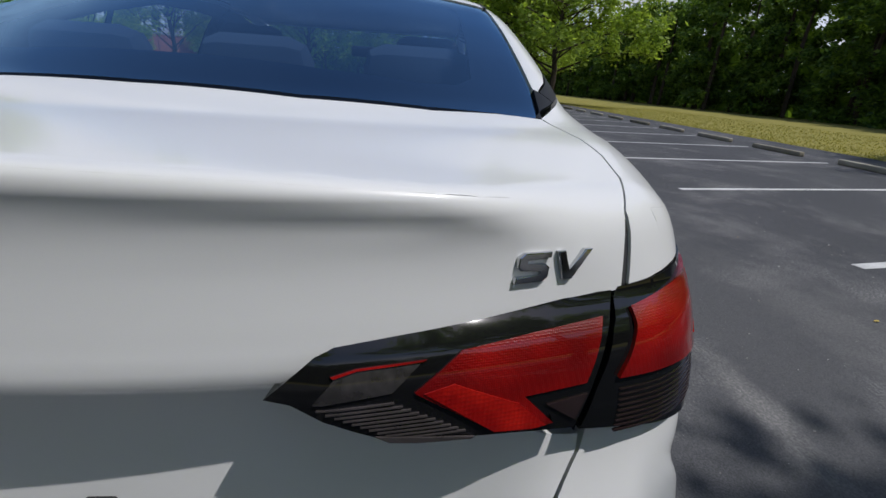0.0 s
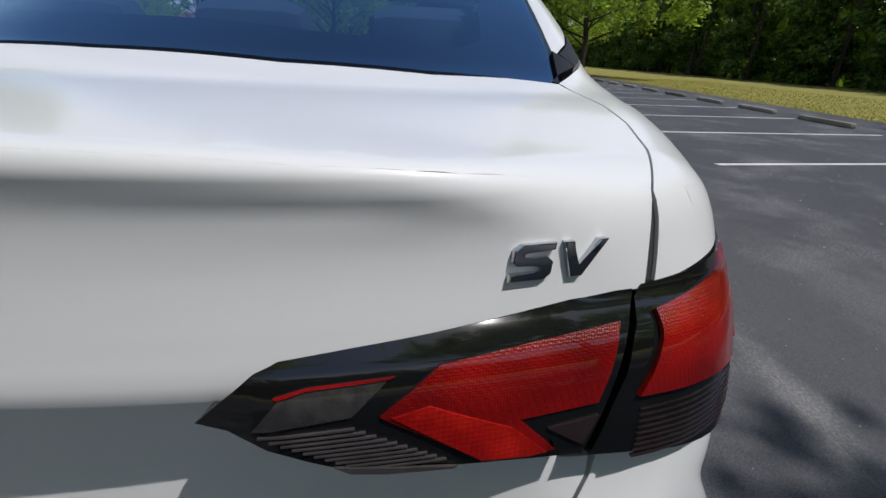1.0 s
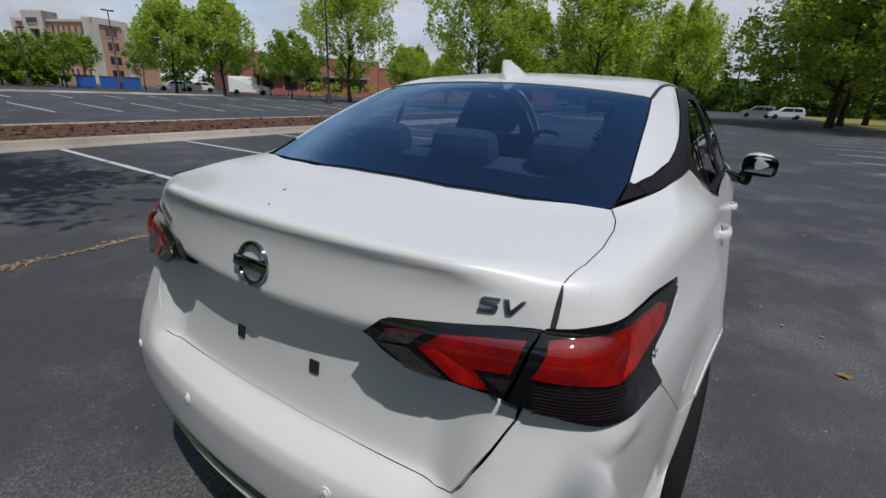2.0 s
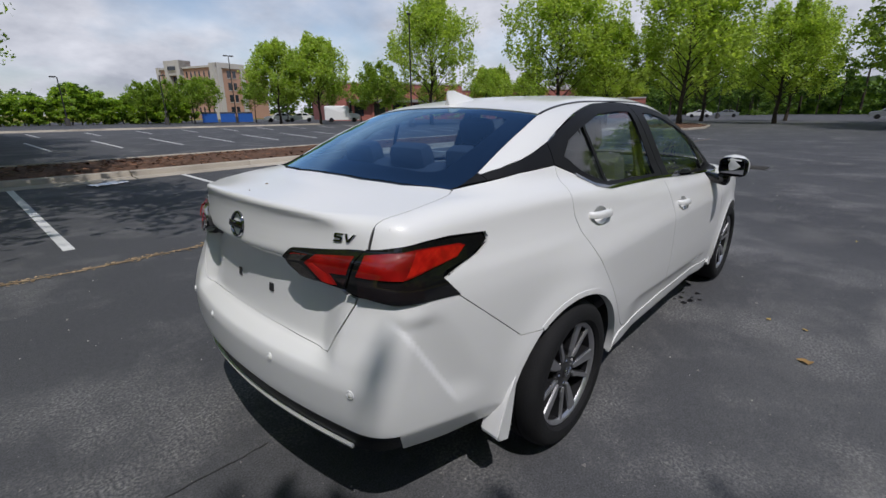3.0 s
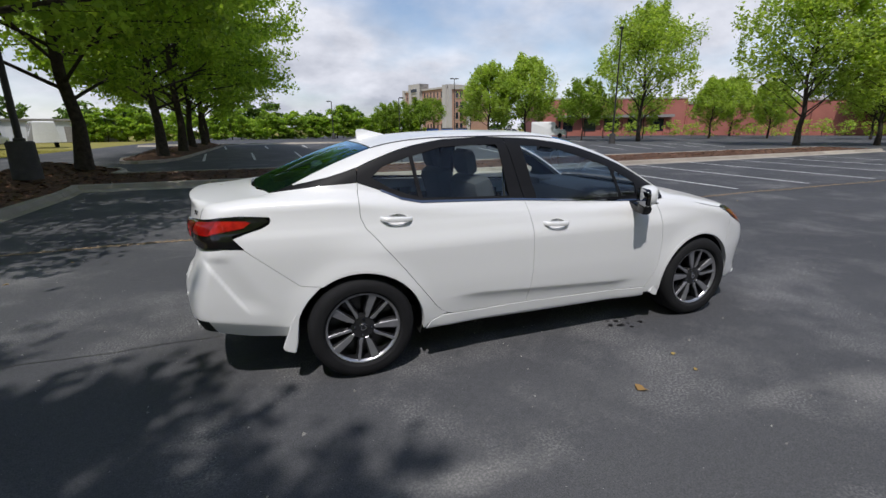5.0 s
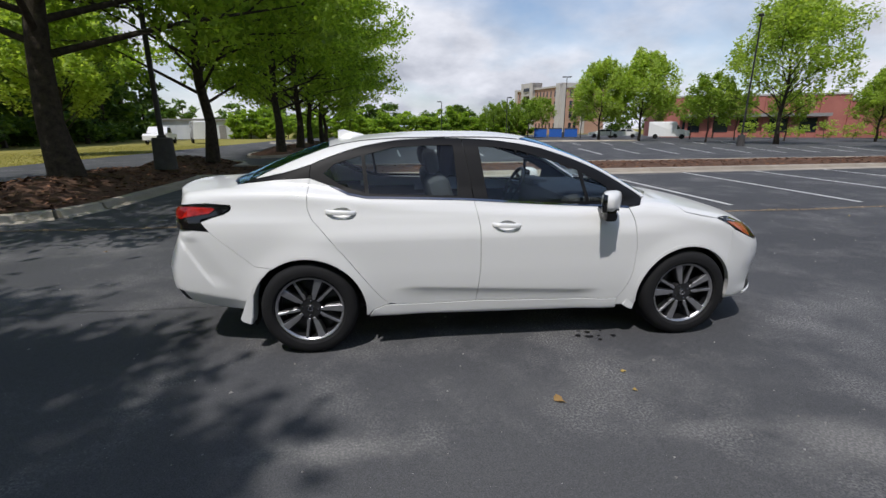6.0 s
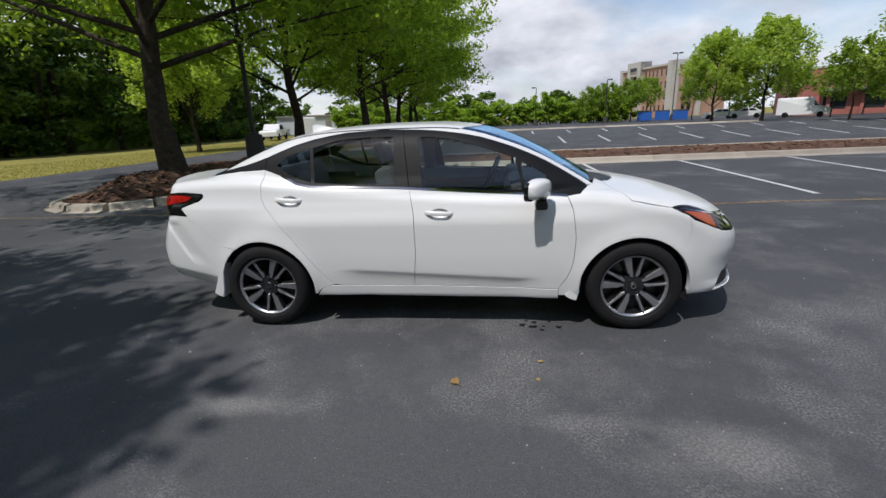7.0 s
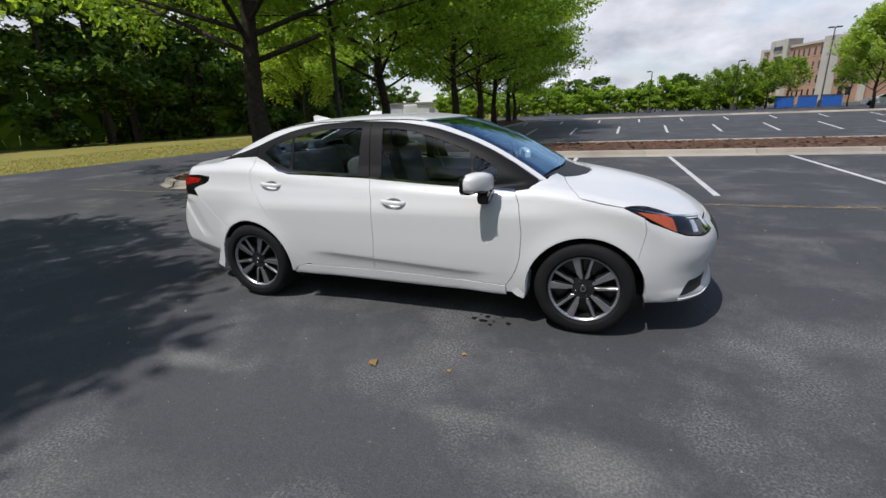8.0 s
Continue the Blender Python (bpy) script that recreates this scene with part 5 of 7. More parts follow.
    for k in range(4):
        a = 2 * math.pi * k / 4 + radians(phase) + 0.2
        bm = bmesh.new()
        lathe(bm, [(0.0, 0.018), (0.007, 0.018), (0.009, 0.022), (0.0095, 0.045)], 6)
        ob = part("lug_nut", bm, DARKCHROME, hub)
        ob.matrix_basis = pose(0.050 * math.cos(a), 0.006, 0.050 * math.sin(a))
    return hub


for wx, wz in WHEELS:
    for s in (-1, 1):
        wheel(wx, s, 72 if wx < 1 else 105)


def fin():
    bm = bmesh.new()
    rows = []
    for x, h, w in ((0.155, 0.062, 0.006), (0.165, 0.070, 0.012), (0.20, 0.066, 0.018), (0.25, 0.045, 0.024), (0.30, 0.026, 0.026), (0.345, 0.010, 0.020), (0.36, 0.0, 0.006)):
        z = float(ROOF_Z(x)) - 0.002
        rows.append([bm.verts.new((x, y, z + zz)) for y, zz in ((-w - 0.012, 0), (-w * 0.55, h * 0.45), (-w * 0.2 - 0.002, h * 0.95), (w * 0.2 + 0.002, h * 0.95), (w * 0.55, h * 0.45), (w + 0.012, 0))])
    for a, b in zip(rows, rows[1:]):
        for i in range(5):
            bm.faces.new((a[i], a[i + 1], b[i + 1], b[i]))
    bm.faces.new(rows[0])
    part("antenna_fin", bm, PAINT, car, "white shark-fin antenna", smooth=True, sharp=50)


fin()


def sweep(bm):
    """Leans the mirror's parts back towards its outer end."""
    for v in bm.verts:
        v.co.x += 0.042 - 0.43 * (abs(v.co.y) - 0.935)


def mirror(s):
    stalk = bmesh.new()
    box(stalk, (0.085, 0.16, 0.06), (1.985, s * 0.835, 0.912), 0.02, (s * -14, 0, 0))
    box(stalk, (0.075, 0.075, 0.085), (1.980, s * 0.880, 0.922), 0.022, (0, 8, 0))
    base = part("door_mirror", stalk, GLOSSBLACK, car, "white door mirror on a black foot", smooth=True)
    bm = bmesh.new()
    secs = []
    for y, x0, x1, z0, z1 in ((0.84, 1.965, 2.035, 0.965, 1.03), (0.87, 1.930, 2.048, 0.955, 1.066), (0.92, 1.897, 2.034, 0.950, 1.079), (0.98, 1.874, 1.992, 0.952, 1.072), (1.012, 1.876, 1.952, 0.962, 1.05), (1.024, 1.882, 1.93, 0.978, 1.03)):
        cx, cz, rx, rz = (x0 + x1) / 2, (z0 + z1) / 2, (x1 - x0) / 2, (z1 - z0) / 2
        secs.append([bm.verts.new((cx + rx * math.copysign(abs(math.cos(t)) ** 0.6, math.cos(t)), s * y, cz + rz * math.copysign(abs(math.sin(t)) ** 0.6, math.sin(t)))) for t in [2 * math.pi * i / 20 for i in range(20)]])
    for a, b in zip(secs, secs[1:]):
        for i in range(20):
            bm.faces.new((a[i], a[(i + 1) % 20], b[(i + 1) % 20], b[i]))
    bm.faces.new(secs[0])
    bm.faces.new(secs[-1])
    part("mirror_shell", bm, PAINT, base, "white mirror shell", smooth=True, sharp=60)
    bm = bmesh.new()
    rings = []
    for x, f in ((1.885, 1.0), (1.862, 1.0), (1.855, 0.95), (1.857, 0.86)):
        rings.append([bm.verts.new((x, s * 0.935 + 0.090 * f * math.copysign(abs(math.cos(t)) ** 0.55, math.cos(t)), 1.002 + 0.062 * f * math.copysign(abs(math.sin(t)) ** 0.55, math.sin(t)))) for t in [2 * math.pi * i / 32 for i in range(32)]])
    for a, b in zip(rings, rings[1:]):
        for i in range(32):
            bm.faces.new((a[i], a[(i + 1) % 32], b[(i + 1) % 32], b[i]))
    bm.faces.new(rings[-1])
    sweep(bm)
    part("mirror_rim", bm, GLOSSBLACK, base, "black mirror rim", smooth=True)
    bm = bmesh.new()
    box(bm, (0.004, 0.140, 0.084), (1.8535, s * 0.935, 1.002), 0.0015)
    sweep(bm)
    part("mirror_glass", bm, MIRROR, base, "mirror glass")
    bm = bmesh.new()
    box(bm, (0.108, 0.15, 0.010), (1.915, s * 0.925, 0.966), 0.004, (0, 3, 0))
    sweep(bm)
    part("mirror_band", bm, GLOSSBLACK, base, "black band round the mirror", smooth=True)


def handle(s, x, z):
    cut = side_cut(s)
    p = cut.skin([(x, z)])[0]
    y = float(p[1])
    bm = bmesh.new()
    rows = []
    for i in range(13):
        u = -1 + 2 * i / 12
        h, out = 0.017 * (1 - 0.25 * u * u), 0.030 * (1 - u ** 4) + 0.004
        cx, cz = x + 0.098 * u, z + 0.006 * u * -1
        rows.append([bm.verts.new((cx, y + s * o, cz + dz)) for o, dz in ((out - 0.014, -h), (out - 0.002, -h * 0.8), (out, 0), (out - 0.004, h * 0.8), (out - 0.014, h))])
    for a, b in zip(rows, rows[1:]):
        for k in range(4):
            bm.faces.new((a[k], a[k + 1], b[k + 1], b[k]))
        bm.faces.new((a[4], a[0], b[0], b[4]))
    bm.faces.new(rows[0])
    bm.faces.new(rows[-1])
    h = part("door_handle", bm, PAINT, car, "white pull door handle", smooth=True, sharp=60)
    bm = bmesh.new()
    rings = []
    for f, d in ((1.0, 0.0), (0.95, 0.008), (0.80, 0.017), (0.5, 0.022), (0.05, 0.023)):
        rings.append([bm.verts.new((q[0], q[1] - s * d, q[2])) for q in cut.skin(cup_outline(x, z, f))])
    for a, b in zip(rings, rings[1:]):
        for i in range(28):
            bm.faces.new((a[i], a[(i + 1) % 28], b[(i + 1) % 28], b[i]))
    part("handle_cup", bm, PAINT, h, "hollow cup behind the handle", smooth=True)


for s in (-1, 1):
    mirror(s)
    for hx, hz in HANDLES:
        handle(s, hx, hz)


def mud_flap(x, s, front):
    bm = bmesh.new()
    out = [(0.028, 0.075), (-0.012, 0.0), (-0.075, -0.150), (-0.055, -0.172), (-0.005, -0.190), (0.012, -0.13), (0.024, 0.0), (0.044, 0.075)]
    if front:
        out = [(0.0, 0.0), (-0.085, -0.15), (-0.05, -0.17), (-0.005, -0.19), (0.012, -0.12), (0.022, 0.0)]
    y0, y1 = (s * 0.835, s * 0.74) if front else (s * 0.797, s * 0.71)
    a = [bm.verts.new((x + u, y0, 0.40 + v)) for u, v in out]
    b = [bm.verts.new((x + u + 0.01, y1, 0.40 + v)) for u, v in out]
    bm.faces.new(a)
    bm.faces.new(b[::-1])
    for i in range(len(out)):
        j = (i + 1) % len(out)
        bm.faces.new((a[i], a[j], b[j], b[i]))
    bmesh.ops.bevel(bm, geom=[e for e in bm.edges], offset=0.006, segments=2, affect="EDGES")
    part("mud_flap", bm, PAINT, car, "white moulded mud flap", smooth=True)


for s in (-1, 1):
    mud_flap(-0.385, s, False)
    mud_flap(2.245, s, True)


# badges and plate clips on the boot lid
def rear_pose(y, z, lift=0.0):
    p = REAR.skin([(y, z)])
    n = Vector(skin_normal(p)[0])
    right = Vector((0, 0, 1)).cross(n).normalized()
    up = n.cross(right)
    m = Matrix((right, up, n)).transposed().to_4x4()
    return Matrix.Translation(Vector(p[0]) + n * lift) @ m


def emblem():
    bm = bmesh.new()
    rings = []
    for r, z in ((0.0355, 0.0), (0.037, 0.006), (0.0405, 0.009), (0.045, 0.006), (0.0465, 0.0)):
        rings.append([bm.verts.new((r * 1.02 * math.cos(t), r * math.sin(t), z)) for t in [2 * math.pi * i / 56 for i in range(56)]])
    for a, b in zip(rings, rings[1:]):
        for i in range(56):
            bm.faces.new((a[i], a[(i + 1) % 56], b[(i + 1) % 56], b[i]))
    e = part("emblem", bm, DARKCHROME, lid, "chrome ring emblem with a bar across", smooth=True)
    e.matrix_basis = rear_pose(0.0, 0.993, 0.001)
    bm = bmesh.new()
    box(bm, (0.104, 0.024, 0.009), (0, 0, 0.007), 0.004)
    part("emblem_bar", bm, DARKCHROME, e, "dark chrome bar", smooth=True)


emblem()


def letters(y, z, high, wide):
    """The two raised capitals, S and V, as bevelled blocks with slanted stems."""
    S = [(1, 1), (0.16, 1), (0, 0.86), (0, 0.54), (0.14, 0.41), (0.77, 0.41), (0.77, 0.21), (0, 0.21), (0, 0), (0.84, 0), (1, 0.14), (1, 0.48), (0.86, 0.61), (0.23, 0.61), (0.23, 0.80), (1, 0.80)]
    V = [(0, 1), (0.25, 1), (0.47, 0.24), (0.90, 1), (1.14, 1), (0.62, 0), (0.32, 0)]
    bm = bmesh.new()
    for shape, x0 in ((S, -1.03), (V, 0.10)):
        prism(bm, [((x0 + u * 0.95) * wide + 0.18 * high * (v - 0.5), (v - 0.5) * high) for u, v in shape], -0.003, 0.0042)
    top = [e for e in bm.edges if all(v.co.z > 0.004 for v in e.verts)]
    bmesh.ops.bevel(bm, geom=top, offset=0.0011, segments=2, affect="EDGES", profile=0.5)
    ob = part("trim_badge", bm, BADGE, lid, "chrome SV trim lettering")
    ob.matrix_basis = rear_pose(y, z, 0.0005)


letters(-0.504, 1.018, 0.0255, 0.0325)
for k in range(6):
    bm = bmesh.new()
    box(bm, (0.013, 0.020, 0.004), (0, 0, 0.001), 0.001)
    ob = part("model_lettering", bm, CHROME, lid, "chrome model lettering bar")
    ob.matrix_basis = rear_pose(0.515 - 0.021 * k, 1.010 - 0.003 * k)
for y in (-0.124, 0.122):
    bm = bmesh.new()
    box(bm, (0.026, 0.030, 0.006), (0, 0, 0.001), 0.002)
    ob = part("plate_clip", bm, PLASTIC, lid, "square black plate clip")
    ob.matrix_basis = rear_pose(y, 0.781)


# cabin
def cabin():
    def seat(x, y, w, name, bench=False):
        bm = bmesh.new()
        box(bm, (0.50, w, 0.16), (x + 0.20, y, 0.56), 0.05)
        box(bm, (0.16, w, 0.60), (x - 0.10, y, 0.85), 0.06, (0, -16, 0))
        ob = part(name, bm, SEAT, car, "grey cloth seat", smooth=True)
        return ob

    for y in (-0.36, 0.36):
        st = seat(1.05, y, 0.50, "front_seat")
        bm = bmesh.new()
        box(bm, (0.10, 0.27, 0.18), (0.84, y, 1.235), 0.05, (0, -12, 0))
        part("headrest", bm, SEAT, st, "grey headrest", smooth=True)
    bench = seat(0.10, 0.0, 1.18, "rear_seat")
    for y in (-0.36, 0.0, 0.36):
        bm = bmesh.new()
        box(bm, (0.10, 0.25, 0.15), (-0.09, y, 1.155), 0.05, (0, -14, 0))
        part("headrest", bm, SEAT, bench, "grey rear headrest", smooth=True)
    bm = bmesh.new()
    box(bm, (0.42, 1.06, 0.03), (-0.30, 0, 1.045), 0.01, (0, -2, 0))
    # Seat grey, lighter than the cabin's dark: sunlight put into the shelf's colour.
    part("parcel_shelf", bm, SEAT, car, "grey felt parcel shelf")
    bm = bmesh.new()
    box(bm, (0.55, 1.30, 0.30), (2.05, 0, 0.86), 0.08)
    box(bm, (0.14, 0.36, 0.10), (1.86, 0.36, 0.985), 0.03)
    part("dashboard", bm, INSIDE, car, "dark dashboard", smooth=True)
    bm = bmesh.new()
    n, m = 40, 8
    vs = [[bm.verts.new(((0.17 + 0.016 * math.cos(b)) * math.cos(a), (0.17 + 0.016 * math.cos(b)) * math.sin(a), 0.016 * math.sin(b))) for b in [2 * math.pi * j / m for j in range(m)]] for a in [2 * math.pi * i / n for i in range(n)]]
    for i in range(n):
        for j in range(m):
            bm.faces.new((vs[i][j], vs[(i + 1) % n][j], vs[(i + 1) % n][(j + 1) % m], vs[i][(j + 1) % m]))
    box(bm, (0.30, 0.05, 0.02), (0, 0, 0), 0.008)
    box(bm, (0.05, 0.16, 0.02), (0, -0.08, 0), 0.008)
    ob = part("steering_wheel", bm, PLASTIC, car, "black steering wheel", smooth=True)
    ob.matrix_basis = Matrix.Translation((1.66, 0.36, 0.96)) @ Vector((-1, 0, 0.45)).to_track_quat("Z", "Y").to_matrix().to_4x4()
    bm = bmesh.new()
    box(bm, (0.03, 0.22, 0.06), (1.72, 0, 1.295), 0.015)
    part("inside_mirror", bm, PLASTIC, car, "black rear-view mirror", smooth=True)
    for s in (-1, 1):
        bm = bmesh.new()
        box(bm, (0.10, 0.03, 0.36), (1.06, s * 0.605, 1.18), 0.012, (s * 15, 5, 0))
        part("pillar_lining", bm, INSIDE, car, "dark grey pillar lining")


cabin()


# ---- trees ----
BARK = surf("bark", (0.085, 0.068, 0.052), (0.03, 0.025, 0.02), scale=9, rough=0.95, bump=0.9, bscale=40, spec=0.15)
LEAF_DARK = leaf_material("oak_leaf", (0.15, 0.25, 0.038), (0.36, 0.48, 0.08), 0.60)
LEAF_MID = leaf_material("far_oak_leaf", (0.15, 0.225, 0.045), (0.33, 0.43, 0.10), 0.54)
LEAF_LIGHT = leaf_material("maple_leaf", (0.22, 0.31, 0.06), (0.44, 0.54, 0.13), 0.58)
LEAF_YOUNG = leaf_material("young_leaf", (0.14, 0.23, 0.025), (0.27, 0.37, 0.06), 0.42)
LEAF_WOOD = leaf_material("wood_leaf", (0.028, 0.066, 0.015), (0.16, 0.26, 0.045), 0.38)


def tube(verts, faces, path, radii, sides=7):
    base = len(verts)
    for i, (p, r) in enumerate(zip(path, radii)):
        d = (path[min(i + 1, len(path) - 1)] - path[max(i - 1, 0)]).normalized()
        u = d.orthogonal().normalized()
        w = d.cross(u)
        for k in range(sides):
            a = 2 * math.pi * k / sides
            verts.append(p + (u * math.cos(a) + w * math.sin(a)) * r)
    for i in range(len(path) - 1):
        for k in range(sides):
            a, b = base + i * sides + k, base + i * sides + (k + 1) % sides
            faces.append((a, b, b + sides, a + sides))


def leaves_mesh(name, centres, size, mat, parent, rng, flat=0.5):
    """One small folded blade for each centre."""
    n = len(centres)
    c = np.asarray(centres, float)
    d = rng.normal(size=(n, 3))
    d[:, 2] *= flat
    d /= np.linalg.norm(d, axis=1, keepdims=True)
    e = rng.normal(size=(n, 3))
    e[:, 2] *= flat
    e -= d * (e * d).sum(1, keepdims=True)
    e /= np.linalg.norm(e, axis=1, keepdims=True)
    s = (size * rng.uniform(0.6, 1.25, n))[:, None]
    v = np.stack([c - d * s, c + e * s * 0.52, c + d * s, c - e * s * 0.52], 1).reshape(-1, 3)
    me = bpy.data.meshes.new(name)
    me.vertices.add(4 * n)
    me.vertices.foreach_set("co", v.astype(np.float32).ravel())
    me.loops.add(4 * n)
    me.loops.foreach_set("vertex_index", np.arange(4 * n, dtype=np.int32))
    me.polygons.add(n)
    me.polygons.foreach_set("loop_start", np.arange(0, 4 * n, 4, dtype=np.int32))
    me.materials.append(mat)
    me.update(calc_edges=True)
    me.validate()
    ob = new(name, me)
    ob.parent = parent
    return ob


def tree(label, seed, height, spread, clear, girth, count, leaf, mat, upright=0.5, limbs=16, tip=0.55, lean=0.0, shoot=0.0, cone=0.72, flat=0.5, keep=None):
    """A tapered trunk with limbs and side branches, and a crown of single leaves round their ends."""
    rnd, rng = random.Random(seed), np.random.default_rng(seed)
    root = thing("tree", label, "tree")
    verts, faces, tips = [], [], []
    steps = 9
    trunk = [Vector((lean * (i / steps) ** 2 * height + 0.05 * height * 0.2 * math.sin(i * 1.3 + seed), 0.04 * height * 0.2 * math.cos(i * 1.7 + seed), height * 0.9 * i / steps)) for i in range(steps + 1)]
    trunk[0] = Vector((0, 0, -0.1))
    tube(verts, faces, trunk, [girth * (1.35 if i == 0 else (1 - 0.93 * i / steps)) for i in range(steps + 1)], 10)

    def along(f):
        f *= steps
        i = min(int(f), steps - 1)
        return trunk[i].lerp(trunk[i + 1], f - i)

    for k in range(limbs):
        f = (clear + (height * 0.88 - clear) * ((k + rnd.random() * 0.6) / limbs)) / (height * 0.9)
        start = along(min(f, 0.98))
        a = k * 2.4 + rnd.uniform(-0.4, 0.4)
        rel = (f * 0.9 * height - clear) / (height - clear)
        reach = spread * (0.55 + 0.45 * math.sin(math.pi * min(1, 0.25 + rel * 0.85))) * (1 - cone * max(0, rel - 0.25)) * rnd.uniform(0.8, 1.1)
        rise = upright * reach * rnd.uniform(0.6, 1.2)
        end = start + Vector((math.cos(a) * reach, math.sin(a) * reach, rise))
        while keep is not None and reach > 0.6 and not keep(end):
            reach, rise = reach * 0.9, rise * 0.9
            end = start + Vector((math.cos(a) * reach, math.sin(a) * reach, rise))
        bend = rnd.uniform(-0.16, 0.16) * reach
        mid = start.lerp(end, 0.5) + Vector((-math.sin(a) * bend, math.cos(a) * bend, rnd.uniform(0.02, 0.16) * reach))
        path = [start, start.lerp(mid, 0.5), mid, mid.lerp(end, 0.55), end]
        r0 = girth * 0.30 * (1 - 0.6 * rel)
        tube(verts, faces, path, [r0, r0 * 0.8, r0 * 0.55, r0 * 0.35, r0 * 0.1], 6)
        tips.append((end, 1.0))
        for j in range(7):
            g = 0.28 + 0.7 * j / 6
            p = start.lerp(mid, g * 2) if g < 0.5 else mid.lerp(end, g * 2 - 1)
            b = a + (1 if j % 2 else -1) * rnd.uniform(0.5, 1.2)
            ln = reach * rnd.uniform(0.22, 0.42) * (1.15 - 0.5 * g)
            q = p + Vector((math.cos(b) * ln, math.sin(b) * ln, ln * rnd.uniform(-0.15, 0.6 + upright * 0.3)))
            if keep is not None and not keep(q):
                continue
            tube(verts, faces, [p, p.lerp(q, 0.5) + Vector((0, 0, 0.05)), q], [r0 * 0.28, r0 * 0.18, r0 * 0.05], 4)
            tips += [(q, 0.8), (p.lerp(q, 0.55), 0.55)]
    tips.append((trunk[-1], 0.8))
    mesh_object("trunk", verts, faces, BARK, root, "grey-brown trunk and limbs", smooth=True)
    wts = np.array([t[1] for t in tips])
    pick = rng.choice(len(tips), count, p=wts / wts.sum())
    base = np.array([tuple(t[0]) for t in tips])[pick]
    off = rng.normal(size=(count, 3)) * tip * wts[pick][:, None] * np.array([1, 1, 0.62])
    # young shoots stand up from the ends of the branches
    up = rng.uniform(0, 1, count) ** 1.5 * shoot
    off[:, :2] *= (1 - 0.75 * up / max(shoot, 1e-6))[:, None]
    off[:, 2] += up - 0.25 * tip
    leaves_mesh("crown", base + off, leaf, mat, root, rng, flat)
    return root


def plant(ob, x, y, z=0.0, scale=1.0, turn=0.0, tall=1.0):
    c = copy_thing(ob, Matrix.Identity(4))
    c.matrix_basis = pose(x, y, z, 0, 0, turn) @ Matrix.Diagonal((scale, scale, scale * tall, 1))
    return c


oak = tree("broad leafy shade oak in the mulch island", 3, 12.5, 7.0, 2.5, 0.27, 56000, 0.105, LEAF_DARK, 0.30, 44, 0.40, flat=0.8)
oak.matrix_basis = pose(-6.6, 7.1, 0.42, 0, 0, 20)
oak2 = tree("leafy shade oak in the mulch island", 8, 13.0, 6.0, 1.9, 0.20, 34000, 0.110, LEAF_DARK, 0.30, 40, 0.38, flat=0.8)
oak2.matrix_basis = pose(-6.1, 13.9, 0.42, 0, 0, 70)
maple = tree("upright light green tree in the parking lot", 12, 12.0, 4.8, 1.7, 0.20, 20000, 0.16, LEAF_LIGHT, 0.85, 34, 0.34, shoot=1.7, cone=1.0)
maple.matrix_basis = pose(37.6, 20.4, 0.1, 0, 0, 10)
round_tree = tree("oval light green tree in the parking lot", 21, 9.6, 3.4, 1.4, 0.15, 15000, 0.17, LEAF_LIGHT, 0.80, 30, 0.33, shoot=1.2, cone=0.85)
round_tree.matrix_basis = pose(27.0, 53.0, 0, 0, 0, 0)
young = tree("small sparse yellow-green tree", 31, 7.0, 2.6, 2.0, 0.09, 4200, 0.17, LEAF_YOUNG, 0.55, 16, 0.36, shoot=0.7)
young.matrix_basis = pose(34.4, 42.7, 0, 0, 0, 0)
far_oak = tree("large dark green oak beyond the bays", 41, 11.0, 7.0, 1.7, 0.24, 22000, 0.17, LEAF_MID, 0.30, 32, 0.48, shoot=0.6)
far_oak.matrix_basis = pose(51.8, -7.8, 0, 0, 0, 15)
far_oak.scale = (1.25, 1.25, 1.35)


def in_shade_outline(p):
    """The unseen tree's crown is shaped to its shadow: whether a branch's shadow stays on the lane's verge side."""
    gx = p.x - 6.2 - SUN_WAY.x / SUN_WAY.z * p.z
    gy = p.y - 7.8 - SUN_WAY.y / SUN_WAY.z * p.z
    return gy < np.interp(gx, [-7.0, -6.0, -4.4, -3.0, -2.0, -1.3, -0.7, 0.0, 0.3], [0.2, 1.0, 1.3, 0.75, 0.1, -0.6, -1.2, -2.2, -4.0])


# an unseen tree behind the camera's way, its crown fitted to the shade on the lane
shade = tree("leafy shade tree beside the lane", 52, 13.0, 5.2, 5.6, 0.20, 33000, 0.105, LEAF_DARK, 0.30, 40, 0.26, flat=0.6, keep=in_shade_outline)
shade.matrix_basis = pose(-6.2, -7.8, 0, 0, 0, 0)
# Two unseen oaks added as dark shapes for the side windows to reflect.
plant(oak, -2.5, -17.5, 0.0, 1.0, 130)
plant(oak2, 5.0, -18.5, 0.0, 0.95, 215)
for x, y, k, a in ((-5.5, 21.8, 1.05, 10), (-5.5, 27.0, 1.08, 120), (-5.9, 33.0, 1.05, 200), (-5.9, 39.0, 1.0, 300), (-6.3, 44.0, 0.9, 45)):
    plant(oak2, x, y, 0.42, k, a)
plant(round_tree, -19.5, 27.0, 0.0, 0.95, 80)
for x, y, k, a, t in ((45.5, 11.8, 1.10, 80, 0.95), (36.2, 35.4, 1.0, 140, 1.05), (64, 14.5, 1.0, 250, 0.95), (74, 20, 0.95, 10, 1.0), (56, 5.8, 0.95, 33, 0.95), (42, 17.5, 0.85, 200, 0.85), (70, 6.5, 0.9, 290, 1.0)):
    plant(maple, x, y, 0.1, k, a, t)
